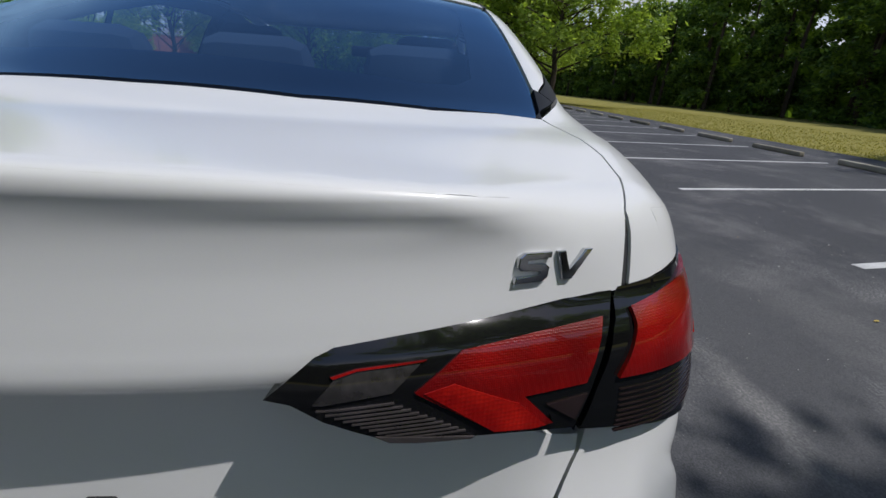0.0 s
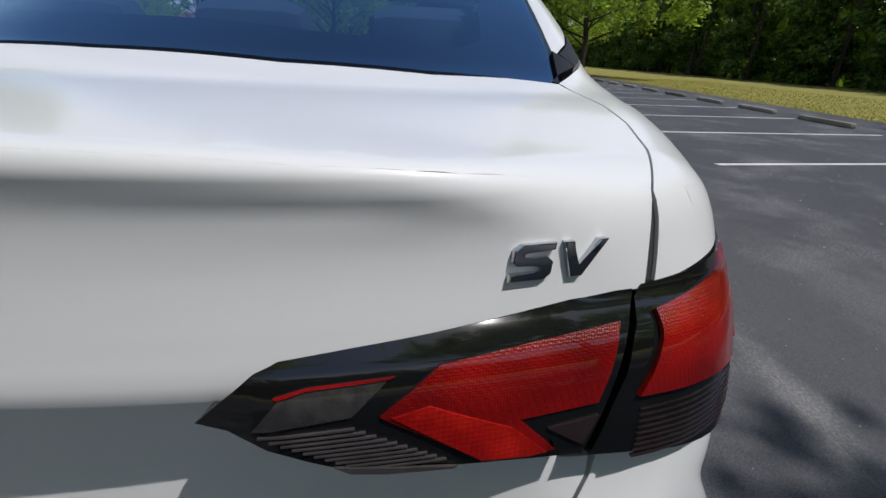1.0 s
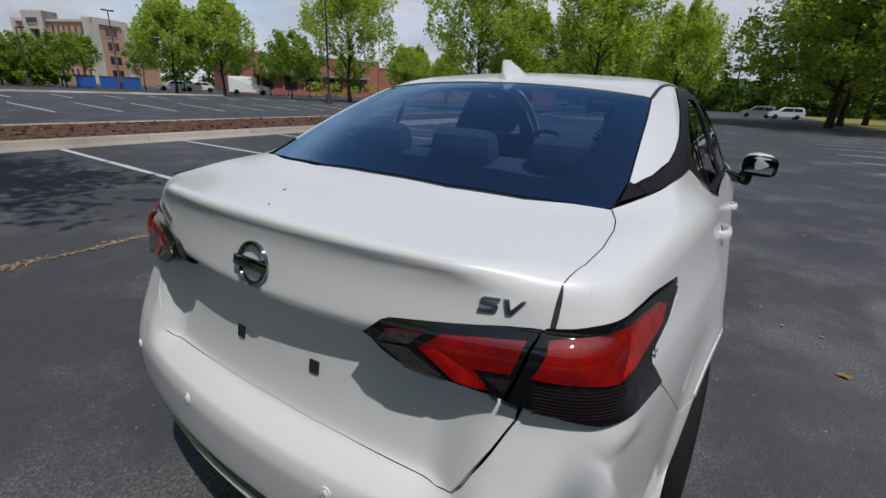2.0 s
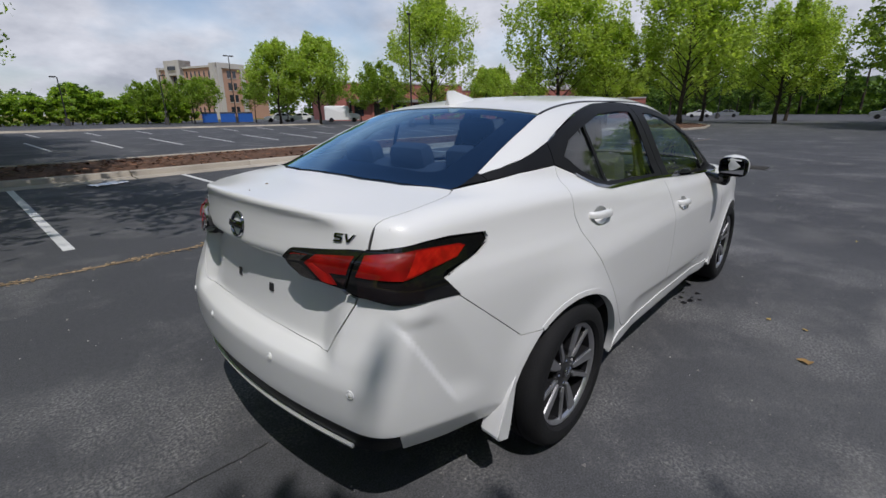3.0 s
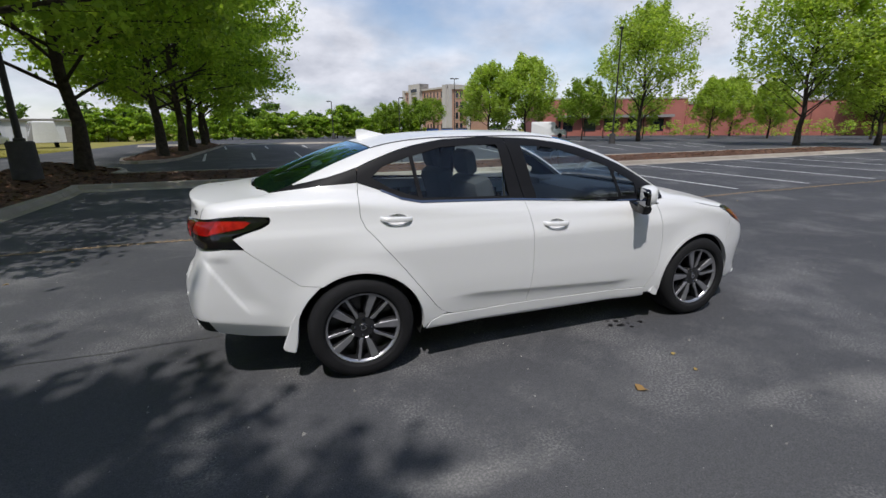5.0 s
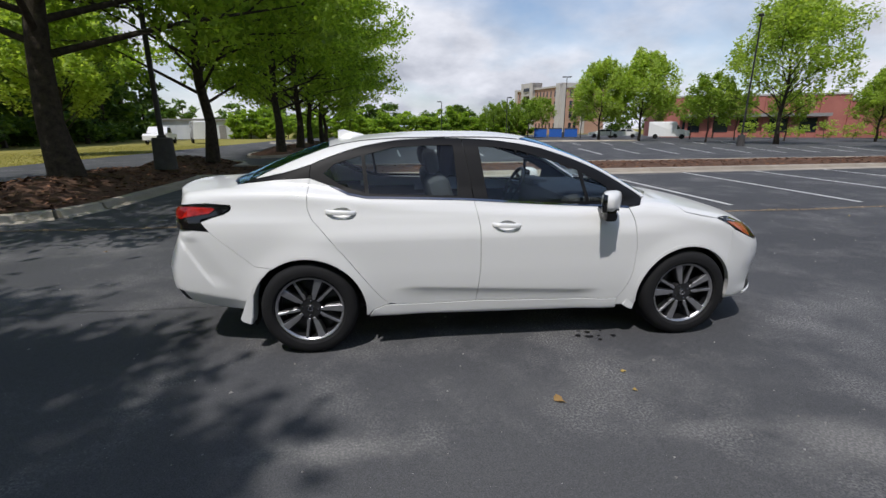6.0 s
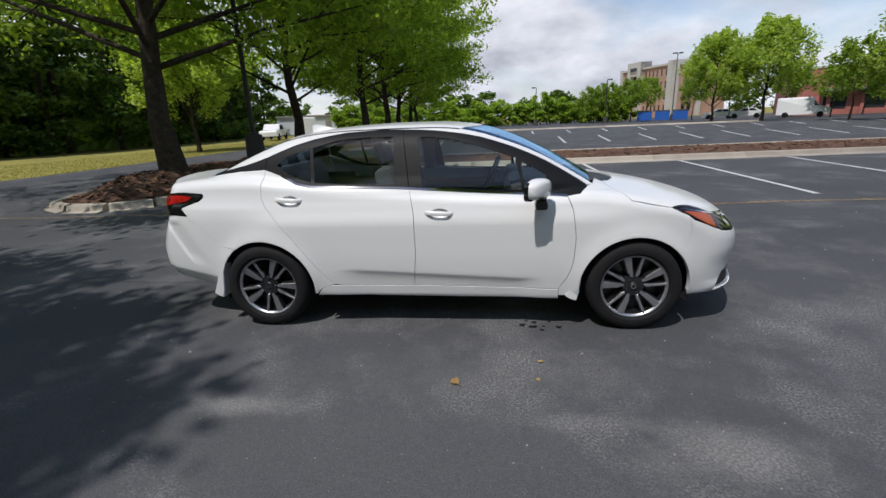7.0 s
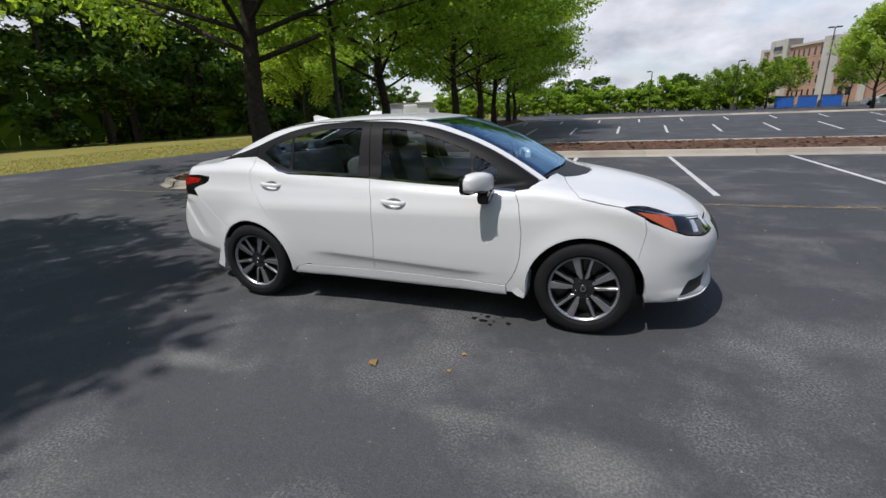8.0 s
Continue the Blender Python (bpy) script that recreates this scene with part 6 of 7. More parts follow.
for x, y, k, a in ((30.5, 49.5, 1.05, 70), (52, 40, 0.75, 40), (57, 36, 0.7, 160), (66, 48, 0.9, 200), (83, 38.5, 0.95, 300), (92, 35, 0.9, 100), (60, 27, 0.8, 10)):
    plant(round_tree, x, y, 0.0, k, a)
for x, y, k, a in ((20, 72.5, 0.85, 30), (23, 71, 0.9, 80), (31.5, 69.5, 0.9, 140), (17.5, 73, 0.8, 250), (35, 66, 0.85, 10), (41, 55, 0.8, 50), (44, 50.5, 0.8, 170), (26.5, 74.5, 0.95, 300), (63, 40, 0.6, 20), (45, 44, 0.8, 20), (48, 60, 1.0, 320), (40, 62, 1.0, 60)):
    plant(young, x, y, 0.0, k, a)
for x, y, k, a, t in ((42.4, -11.2, 1.25, 120, 1.05), (62, -10, 1.15, 220, 1.0), (76, -14.5, 1.2, 300, 1.0)):
    plant(far_oak, x, y, 0.0, k, a, t)


def woods(name, spots, label, mat, per, leaf, seed, low=0.0, inner=()):
    """A belt of far trees: trunks and leaf clumps, one mesh each."""
    rng, rnd = np.random.default_rng(seed), random.Random(seed)
    centres, verts, faces = [], [], []
    for x, y, h, r in spots:
        tube(verts, faces, [Vector((x, y, -0.2)), Vector((x + rnd.uniform(-0.4, 0.4), y, h * 0.5)), Vector((x, y, h * 0.9))], [0.02 * h, 0.014 * h, 0.004 * h], 5)
        clumps = 26
        cz = rng.uniform(low, 1.0, clumps) ** 0.9
        prof = r * (0.55 + 0.6 * np.sin(np.pi * np.clip(cz * 0.85 + 0.12, 0, 1)))
        ang = rng.uniform(0, 6.283, clumps)
        rad = prof * np.sqrt(rng.uniform(0.15, 1, clumps)) * 0.85
        cc = np.stack([x + np.cos(ang) * rad, y + np.sin(ang) * rad, cz * h * 0.97 + 0.2], 1)
        pick = rng.integers(0, clumps, per)
        centres.append(cc[pick] + rng.normal(size=(per, 3)) * np.array([0.16, 0.16, 0.09]) * r)
    c = np.concatenate(centres)
    c[:, 2] = np.maximum(c[:, 2], 0.05)
    root = thing(name, label, "woods", kind="stuff")
    mesh_object("woods_trunk", verts, faces, BARK, root)
    leaves_mesh("woods_foliage", c, leaf, mat, root, rng)
    if inner:
        # A lumpy sheet added behind the trees fills gaps where the wood is dark.
        verts, faces = [], []
        for i in range(len(inner) - 1):
            (x0, y0), (x1, y1) = inner[i], inner[i + 1]
            m = max(2, int(math.hypot(x1 - x0, y1 - y0) / 0.9))
            for a in range(m):
                u0, u1 = a / m, (a + 1) / m
                tall = 10 + 5 * noise.noise(Vector((x0 + (x1 - x0) * u0, y0, 3)) * 0.2)
                for b in range(12):
                    quad = []
                    for u, k in ((u0, b), (u1, b), (u1, b + 1), (u0, b + 1)):
                        p = Vector((x0 + (x1 - x0) * u, y0 + (y1 - y0) * u, tall * k / 12 - 0.2))
                        n = noise.noise_vector(p * 0.7) * 1.6
                        quad.append(p + n * (1 if k else 0))
                    j = len(verts)
                    verts += quad
                    faces.append((j, j + 1, j + 2, j + 3))
        mesh_object("woods_backdrop", verts, faces, mat, root, "lumpy backdrop sheet standing for the darkness deep in the wood")
    for o in root.children:
        o["kind"] = "stuff"


rw_ = random.Random(77)
near_belt, belt = [], []
for i in range(64):
    x = -45 + i * 3.3
    row = near_belt if 22 < x < 105 else belt
    row.append((x + rw_.uniform(-1, 1), -38 - rw_.uniform(0, 5), rw_.uniform(12, 19), rw_.uniform(3.0, 4.4)))
    if i % 2:
        belt.append((x, -47 - rw_.uniform(0, 5), rw_.uniform(18, 24), 5.4))
for i in range(26):
    belt.append((168 + rw_.uniform(-8, 8), -40 + i * 4.6, rw_.uniform(11, 18), rw_.uniform(3.2, 4.6)))
woods("woods_south", near_belt, "dense dark green wood edge beyond the grass", LEAF_WOOD, 6500, 0.27, 5)
woods("woods_south_deep", belt, "dark green trees deep in the wood", LEAF_WOOD, 1500, 0.52, 6, inner=[(-60, -44), (60, -44), (176, -46), (176, 90)])
near_belt, belt = [], []
for i in range(42):
    y = -40 + i * 3.0
    x0 = float(np.interp(y, [-40, 0, 16, 31, 48, 86], [-46, -42, -39, -33.5, -33, -44]))
    row = near_belt if -6 < y < 60 else belt
    row.append((x0 - rw_.uniform(0, 4), y + rw_.uniform(-1, 1), rw_.uniform(12, 19), rw_.uniform(3.0, 4.4)))
    if i % 2:
        belt.append((x0 - 9 - rw_.uniform(0, 4), y, rw_.uniform(18, 23), 5.4))
woods("woods_west", near_belt, "dense dark green wood edge beyond the grass", LEAF_WOOD, 7000, 0.26, 9)
woods("woods_west_deep", belt, "dark green trees deep in the wood", LEAF_WOOD, 1500, 0.52, 10, inner=[(-52, -46), (-48, 0), (-45, 16), (-40, 31), (-40, 48), (-51, 90)])
belt = []
for i in range(44):
    x = -26 + i * 1.2
    belt.append((x, 79 + 0.05 * x + rw_.uniform(-1, 1), rw_.uniform(3.0, 4.6) + (1.5 if i % 13 == 4 else 0), rw_.uniform(1.4, 2.0)))
woods("hedge_row", belt, "row of tall green shrubs behind the far bays", LEAF_DARK, 1300, 0.26, 14)
belt = [(52 + 2.4 * i, 58.0 - 1.7 * i, rw_.uniform(1.6, 2.3), 1.4) for i in range(14)]
woods("shrub_bed", belt, "clipped green shrubs along the brick wall", LEAF_LIGHT, 420, 0.16, 15)
belt = [(230 * math.cos(t) + 8 * math.sin(t * 31), 230 * math.sin(t), rw_.uniform(9, 14), 6.5) for t in [0.02 + 0.045 * k for k in range(46)]]
woods("woods_far", belt, "far tree line round the lots", LEAF_WOOD, 800, 1.05, 17)
belt = [(88 + 5 * i + rw_.uniform(-2, 2), 52 - 2.2 * i + rw_.uniform(-3, 3), rw_.uniform(9, 14), 3.5) for i in range(16)]
woods("woods_east", belt, "trees behind the brick building", LEAF_WOOD, 1800, 0.34, 16)


# ---- grass blades along the near verge ----
def verge():
    rng = np.random.default_rng(4)
    n = 26000
    a = np.stack([rng.uniform(2, 46, n), -12.25 - rng.uniform(0, 1, n) ** 1.6 * 12, np.full(n, -0.06)], 1)
    b = np.stack([-15.6 - rng.uniform(0, 1, n) ** 1.6 * 10, rng.uniform(-2, 45, n), np.full(n, -0.06)], 1)
    c = np.concatenate([a, b])
    m = len(c)
    w, h = rng.uniform(0.012, 0.03, m), rng.uniform(0.03, 0.07, m)
    t = rng.uniform(0, 6.283, m)
    d = np.stack([np.cos(t), np.sin(t), 0 * t], 1) * w[:, None]
    tip = c + np.stack([rng.normal(size=m) * 0.04, rng.normal(size=m) * 0.04, h], 1)
    v = np.stack([c - d, c + d, tip], 1).reshape(-1, 3)
    me = bpy.data.meshes.new("grass_blades")
    me.vertices.add(3 * m)
    me.vertices.foreach_set("co", v.astype(np.float32).ravel())
    me.loops.add(3 * m)
    me.loops.foreach_set("vertex_index", np.arange(3 * m, dtype=np.int32))
    me.polygons.add(m)
    me.polygons.foreach_set("loop_start", np.arange(0, 3 * m, 3, dtype=np.int32))
    me.materials.append(BLADE)
    me.update(calc_edges=True)
    tagged(new("grass_blades", me), "dry yellow-green mown grass", "grass", kind="stuff")


BLADE = leaf_material("grass_blade", (0.22, 0.21, 0.05), (0.40, 0.36, 0.11), 0.3)
verge()


# ---- buildings ----
STUCCO = surf("tan_stucco", (0.44, 0.265, 0.19), (0.37, 0.22, 0.155), scale=0.5, rough=0.9, bump=0.2, bscale=20)
PALE = surf("pale_stucco", (0.50, 0.475, 0.44), (0.42, 0.395, 0.36), scale=0.5, rough=0.9, bscale=20)
BRICK = surf("red_brick", (0.42, 0.155, 0.12), (0.31, 0.11, 0.085), scale=0.6, rough=0.9, bump=0.3, bscale=14)
DARKPANE = surf("dark_window", (0.03, 0.035, 0.045), (0.02, 0.024, 0.03), rough=0.08, spec=0.8)
ROOFING = surf("roofing", (0.28, 0.27, 0.26), (0.2, 0.19, 0.18), rough=0.9)
METALWALL = surf("white_metal_siding", (0.68, 0.70, 0.72), (0.55, 0.57, 0.60), scale=0.8, rough=0.5, bscale=30)
POLE = surf("dark_bronze_pole", (0.030, 0.028, 0.026), (0.02, 0.018, 0.017), rough=0.5, bscale=80)
PEDESTAL = surf("dark_pedestal", (0.075, 0.07, 0.065), (0.045, 0.042, 0.04), rough=0.9, bump=0.4, bscale=40)
BLUE = surf("blue_paint", (0.02, 0.12, 0.45), (0.015, 0.08, 0.32), rough=0.5)


def wall_block(name, a, b, depth, z0, z1, mat, parent, label=""):
    """A block whose face runs from a to b, seen from its right-hand side."""
    a, b = Vector(a), Vector(b)
    d = (b - a).normalized()
    n = Vector((-d.y, d.x)) * depth
    bm = bmesh.new()
    prism(bm, [tuple(a), tuple(b), tuple(b + n), tuple(a + n)], z0, z1)
    return part(name, bm, mat, parent, label)


def face_block(name, a, b, u0, u1, z0, z1, out, mat, parent, back=0.3, label=""):
    """A block on the face from a to b, between the shares u0 and u1, standing out by out."""
    a, b = Vector(a), Vector(b)
    d = (b - a).normalized()
    n = Vector((d.y, -d.x))
    p, q = a.lerp(b, u0), a.lerp(b, u1)
    bm = bmesh.new()
    prism(bm, [tuple(p + n * out), tuple(q + n * out), tuple(q - n * back), tuple(p - n * back)], z0, z1)
    return part(name, bm, mat, parent, label)


def hotel():
    root = thing("hotel_building", "tan four-storey hotel with pale corner towers", "building")
    L, C, R = (42.0, 150.0), (49.4, 127.8), (57.6, 129.8)
    wall_block("wall", L, C, 17, 0, 13.4, STUCCO, root, "tan stucco wall")
    wall_block("wall", C, R, 9, 0, 13.4, STUCCO, root, "tan stucco end wall")
    for u0, u1, top, out in ((0.0, 0.05, 13.9, 0.5), (0.20, 0.26, 15.4, 1.2), (0.40, 0.46, 15.4, 1.2), (0.93, 1.0, 14.2, 0.7)):
        face_block("pilaster", L, C, u0, u1, 0, top, out, PALE, root, 2.5, "pale stucco tower")
    face_block("tower_arch", L, C, 0.20, 0.46, 11.6, 15.4, 1.0, PALE, root, 2.5, "pale tower head")
    sign = face_block("sign", L, C, 0.25, 0.41, 12.6, 14.2, 1.2, PALE, root, 0.4, "hotel name sign")
    for k in range(5):
        face_block("sign_bar", L, C, 0.262 + 0.028 * k, 0.284 + 0.028 * k, 12.9, 13.9, 1.3, DARKPANE, sign, 0.4)
    face_block("entry_recess", L, C, 0.27, 0.39, 3.5, 11.4, 0.06, DARKPANE, root, 0.4, "dark recess with windows")
    face_block("cornice", L, C, 0.0, 1.0, 13.2, 13.7, 0.35, PALE, root, 1.0)
    face_block("pilaster", C, R, 0.0, 0.16, 0, 14.2, 0.5, PALE, root, 2.0)
    face_block("pilaster", C, R, 0.84, 1.0, 0, 14.2, 0.5, PALE, root, 2.0)
    face_block("cornice", C, R, 0.0, 1.0, 13.0, 14.3, 0.45, PALE, root, 1.0)
    for storey in range(4):
        z = 1.3 + 3.1 * storey
        for u in (0.08, 0.14, 0.50, 0.57, 0.64, 0.71, 0.79, 0.87):
            w = face_block("window", L, C, u, u + 0.022, z, z + 1.8, 0.05, DARKPANE, root, 0.3, "narrow dark hotel window")
            face_block("window_sill", L, C, u - 0.003, u + 0.025, z - 0.15, z, 0.12, PALE, w, 0.2)
        for u in (0.36, 0.56):
            w = face_block("window", C, R, u, u + 0.12, z, z + 1.9, 0.05, DARKPANE, root, 0.3, "dark hotel window")
            face_block("window_sill", C, R, u - 0.01, u + 0.13, z - 0.15, z, 0.12, PALE, w, 0.2)


hotel()


def brick_building():
    root = thing("brick_building", "long low red brick shop building with pilasters", "building")
    runs = (((46, 70), (70, 60), 6.4), ((70, 60), (84.5, 39.5), 5.4), ((84.5, 39.5), (89, 30.5), 3.6))
    for a, b, h in runs:
        wall_block("wall", a, b, 22, 0, h, BRICK, root, "red brick wall")
        face_block("coping", a, b, 0, 1, h, h + 0.25, 0.12, PALE, root, 0.6)
        n = 7 if h > 4 else 3
        for k in range(n + 1):
            u = k / n
            face_block("pilaster", a, b, max(0, u - 0.008), min(1, u + 0.008), 0, h - 0.4, 0.22, BRICK, root, 0.1)
        face_block("base_course", a, b, 0, 1, 0, 0.7, 0.06, BRICK, root, 0.1)
    a, b = (84.5, 39.5), (89, 30.5)
    face_block("door", a, b, 0.35, 0.55, 0, 2.6, 0.05, DARKPANE, root, 0.2, "dark shop door")
    a, b = (46, 70), (70, 60)
    for k in range(5):
        face_block("window", a, b, 0.12 + 0.16 * k, 0.22 + 0.16 * k, 0.8, 3.0, 0.05, DARKPANE, root, 0.2, "dark shop window")
    face_block("awning", a, b, 0.1, 0.9, 3.2, 3.7, 1.2, ROOFING, root, 0.0, "dark flat awning")
    a, b = (70, 60), (84.5, 39.5)
    for u, w, h in ((0.45, 0.12, 1.2), (0.66, 0.2, 1.0), (0.84, 0.08, 1.5)):
        p = Vector(a).lerp(Vector(b), u) + Vector((5, 4))
        bm = bmesh.new()
        box(bm, (5 * w * 4, 3, h), (p.x, p.y, 5.4 + h / 2), 0.05)
        part("roof_unit", bm, METALWALL, root, "grey rooftop unit")


brick_building()


def shed():
    root = thing("metal_shed", "long white metal storage building", "building")
    a, b = (-36.5, 74.5), (-22.0, 79.0)
    wall_block("wall", a, b, 12, 0, 3.0, METALWALL, root, "white metal siding")
    face_block("roof_edge", a, b, -0.01, 1.01, 3.0, 3.25, 0.3, ROOFING, root, 12.5, "grey metal roof edge")
    for k in range(18):
        face_block("siding_rib", a, b, k / 18 + 0.01, k / 18 + 0.016, 0, 3.0, 0.05, METALWALL, root, 0.02)
    face_block("door", a, b, 0.55, 0.62, 0, 2.2, 0.06, ROOFING, root, 0.1, "grey door")


shed()


# ---- street lamps ----
def street_lamp(x, y, z, high, label, ped=0.9, heads=1, turn=0.0):
    root = thing("street_lamp", label, "street lamp", pose(x, y, z, 0, 0, turn))
    bm = bmesh.new()
    lathe(bm, [(0.0, ped), (0.24, ped), (0.27, ped - 0.03), (0.30, 0.0)], 24, "z")
    part("pedestal", bm, PEDESTAL, root, "round dark concrete pedestal", smooth=True, sharp=35)
    bm = bmesh.new()
    lathe(bm, [(0.12, ped), (0.12, ped + 0.06), (0.075, ped + 0.08), (0.06, high)], 12, "z")
    part("pole", bm, POLE, root, "slim dark pole", smooth=True, sharp=35)
    for k in range(heads):
        bm = bmesh.new()
        box(bm, (0.62, 0.36, 0.16), (0.42 * (1 - 2 * k), 0, high + 0.02), 0.05)
        box(bm, (0.3, 0.06, 0.06), (0.12 * (1 - 2 * k), 0, high), 0.01)
        part("lamp_head", bm, POLE, root, "dark box lamp head", smooth=True)
    return root


street_lamp(-6.1, 10.4, 0.35, 8.8, "dark lamp post on a pedestal in the mulch island")
street_lamp(29.5, 31.6, 0.0, 9.9, "tall dark lamp post beside the trees", turn=225)
street_lamp(29.4, 71.7, 0.0, 9.7, "tall dark lamp post in front of the hotel", heads=2)
street_lamp(18.5, 68.0, 0.0, 6.2, "thin lamp post by the far hedge")
street_lamp(8.6, 72.5, 0.0, 5.8, "thin lamp post by the far hedge", turn=180)
street_lamp(88, 18, 0.0, 6.5, "lamp post in the far lot")


# ---- far vehicles ----
VPAINT = surf("vehicle_white", (0.78, 0.78, 0.77), (0.70, 0.70, 0.69), rough=0.35, coat=1.0)
VSILVER = surf("vehicle_silver", (0.30, 0.31, 0.33), (0.26, 0.27, 0.29), rough=0.35, coat=1.0, metal=0.4)


def vehicle(name, label, profile, glass, length, width, wheels, mat, m, wheel_r=0.34):
    """A far vehicle: a rounded body from its side profile, glass, four wheels."""
    root = thing(name, label, name.split("_")[-1], m)
    bm = bmesh.new()
    rows = []
    for y, k in ((-width / 2, 0.96), (-width / 2 * 0.93, 1.0), (width / 2 * 0.93, 1.0), (width / 2, 0.96)):
        rows.append([bm.verts.new(((x - length / 2) * (0.99 if abs(y) > width * 0.48 else 1), y * (1 - 0.12 * max(0, (z - 0.9))), 0.25 + (z - 0.25) * k)) for x, z in profile])
    for a, b in zip(rows, rows[1:]):
        for i in range(len(profile)):
            j = (i + 1) % len(profile)
            bm.faces.new((a[i], a[j], b[j], b[i]))
    bm.faces.new(rows[0])
    bm.faces.new(rows[-1])
    part("body", bm, mat, root, "", smooth=True, sharp=30)
    for outline in glass:
        for s in (-1, 1):
            bm = bmesh.new()
            vs = [bm.verts.new((x - length / 2, s * (width / 2 + 0.012) * (1 - 0.12 * max(0, z - 0.9)), z)) for x, z in outline]
            vs2 = [bm.verts.new((v.co.x, v.co.y - s * 0.03, v.co.z)) for v in vs]
            bm.faces.new(vs)
            for i in range(len(vs)):
                j = (i + 1) % len(vs)
                bm.faces.new((vs[i], vs[j], vs2[j], vs2[i]))
            part("window", bm, DARKPANE, root, "dark window")
    for x in wheels:
        for s in (-1, 1):
            bm = bmesh.new()
            lathe(bm, [(0.0, -0.02), (wheel_r * 0.62, -0.02), (wheel_r * 0.66, 0.0), (wheel_r * 0.97, 0.0), (wheel_r, 0.03), (wheel_r, 0.2), (0, 0.2)], 20)
            w = part("wheel", bm, RUBBER, root, "", smooth=True, sharp=35)
            w.matrix_basis = pose(x - length / 2, s * (width / 2 + 0.01), wheel_r, 0, 0, 0 if s < 0 else 180)
    return root


VAN = [(0, 0.35), (0, 2.3), (0.1, 2.38), (3.5, 2.38), (3.7, 2.0), (4.2, 1.35), (5.1, 1.15), (5.3, 0.95), (5.3, 0.35)]
vehicle("box_van", "white delivery van with an open lettered side", VAN, [[(3.62, 1.35), (3.62, 1.95), (3.76, 1.95), (4.12, 1.35)]], 5.3, 2.0, (0.95, 4.35), VPAINT, pose(40.0, 58.4, 0, 0, 0, -32))
SUV = [(0, 0.4), (0, 1.0), (0.25, 1.65), (0.5, 1.75), (2.7, 1.75), (3.5, 1.15), (4.5, 1.0), (4.7, 0.8), (4.7, 0.35)]
SUVG = [[(0.4, 1.12), (0.55, 1.6), (1.5, 1.63), (1.5, 1.12)], [(1.6, 1.12), (1.6, 1.63), (2.6, 1.6), (3.25, 1.12)]]
vehicle("white_suv", "white SUV with dark windows parked far off", SUV, SUVG, 4.7, 1.9, (0.95, 3.75), VPAINT, pose(88.5, -7.0, 0, 0, 0, 95))
vehicle("silver_suv", "silver SUV parked far off", SUV, SUVG, 4.7, 1.9, (0.95, 3.75), VSILVER, pose(89.5, -3.3, 0, 0, 0, 92))
for x, y, a, mat, lab in ((35.0, 69.0, 160, VPAINT, "white car parked by the trees"), (38.0, 67.5, 150, VPAINT, "white car parked by the dumpsters"), (98, 33, 120, VSILVER, "silver car by the brick wing"), (101, 24, 100, VPAINT, "white car in the far lot"), (104, 20, 100, VSILVER, "silver car in the far lot")):
    CAR = [(0, 0.4), (0.02, 0.9), (0.5, 1.0), (1.1, 1.38), (2.4, 1.42), (3.2, 1.0), (4.2, 0.88), (4.45, 0.65), (4.45, 0.32)]
    vehicle("parked_car", lab, CAR, [[(0.85, 1.02), (1.2, 1.32), (1.8, 1.34), (1.8, 1.02)], [(1.9, 1.02), (1.9, 1.34), (2.4, 1.34), (2.95, 1.02)]], 4.45, 1.75, (0.85, 3.5), mat, pose(x, y, 0, 0, 0, a))
PICKUP = [(0, 0.5), (0, 1.05), (2.0, 1.05), (2.05, 1.75), (2.2, 1.82), (3.4, 1.82), (4.1, 1.2), (5.4, 1.1), (5.6, 0.9), (5.6, 0.45)]
vehicle("pickup_truck", "white pickup truck beside a trailer", PICKUP, [[(2.2, 1.2), (2.25, 1.7), (2.9, 1.72), (2.9, 1.2)], [(3.0, 1.2), (3.0, 1.72), (3.35, 1.72), (3.85, 1.2)]], 5.6, 2.0, (1.0, 4.5), VPAINT, pose(-24.6, 49.0, 0, 0, 0, -78), 0.38)
TRAILER = [(0, 0.5), (0, 2.35), (0.1, 2.45), (3.6, 2.45), (3.9, 2.2), (3.9, 0.5)]
vehicle("cargo_trailer", "white enclosed cargo trailer", TRAILER, [], 3.9, 2.0, (1.6, 2.3), VPAINT, pose(-21.6, 52.0, 0, 0, 0, 118))


def dumpster(x, y, turn):
    root = thing("dumpster", "blue steel dumpster below small trees", "dumpster", pose(x, y, 0, 0, 0, turn))
    bm = bmesh.new()
    prism(bm, [(-1.0, -0.8), (1.0, -0.8), (1.0, 0.8), (-1.0, 0.8)], 0.15, 1.45)
    part("bin", bm, BLUE, root, "blue steel bin")
    bm = bmesh.new()
    box(bm, (2.05, 1.65, 0.06), (0, 0, 1.5), 0.02, (6, 0, 0))
    part("lid", bm, PLASTIC, root, "black lid")
    for k in range(4):
        bm = bmesh.new()
        box(bm, (0.06, 0.05, 1.2), (-0.75 + 0.5 * k, -0.82, 0.8), 0.01)
        part("rib", bm, BLUE, root)


dumpster(25.0, 70.6, -20)
dumpster(27.3, 69.8, -20)
dumpster(29.6, 69.0, -20)


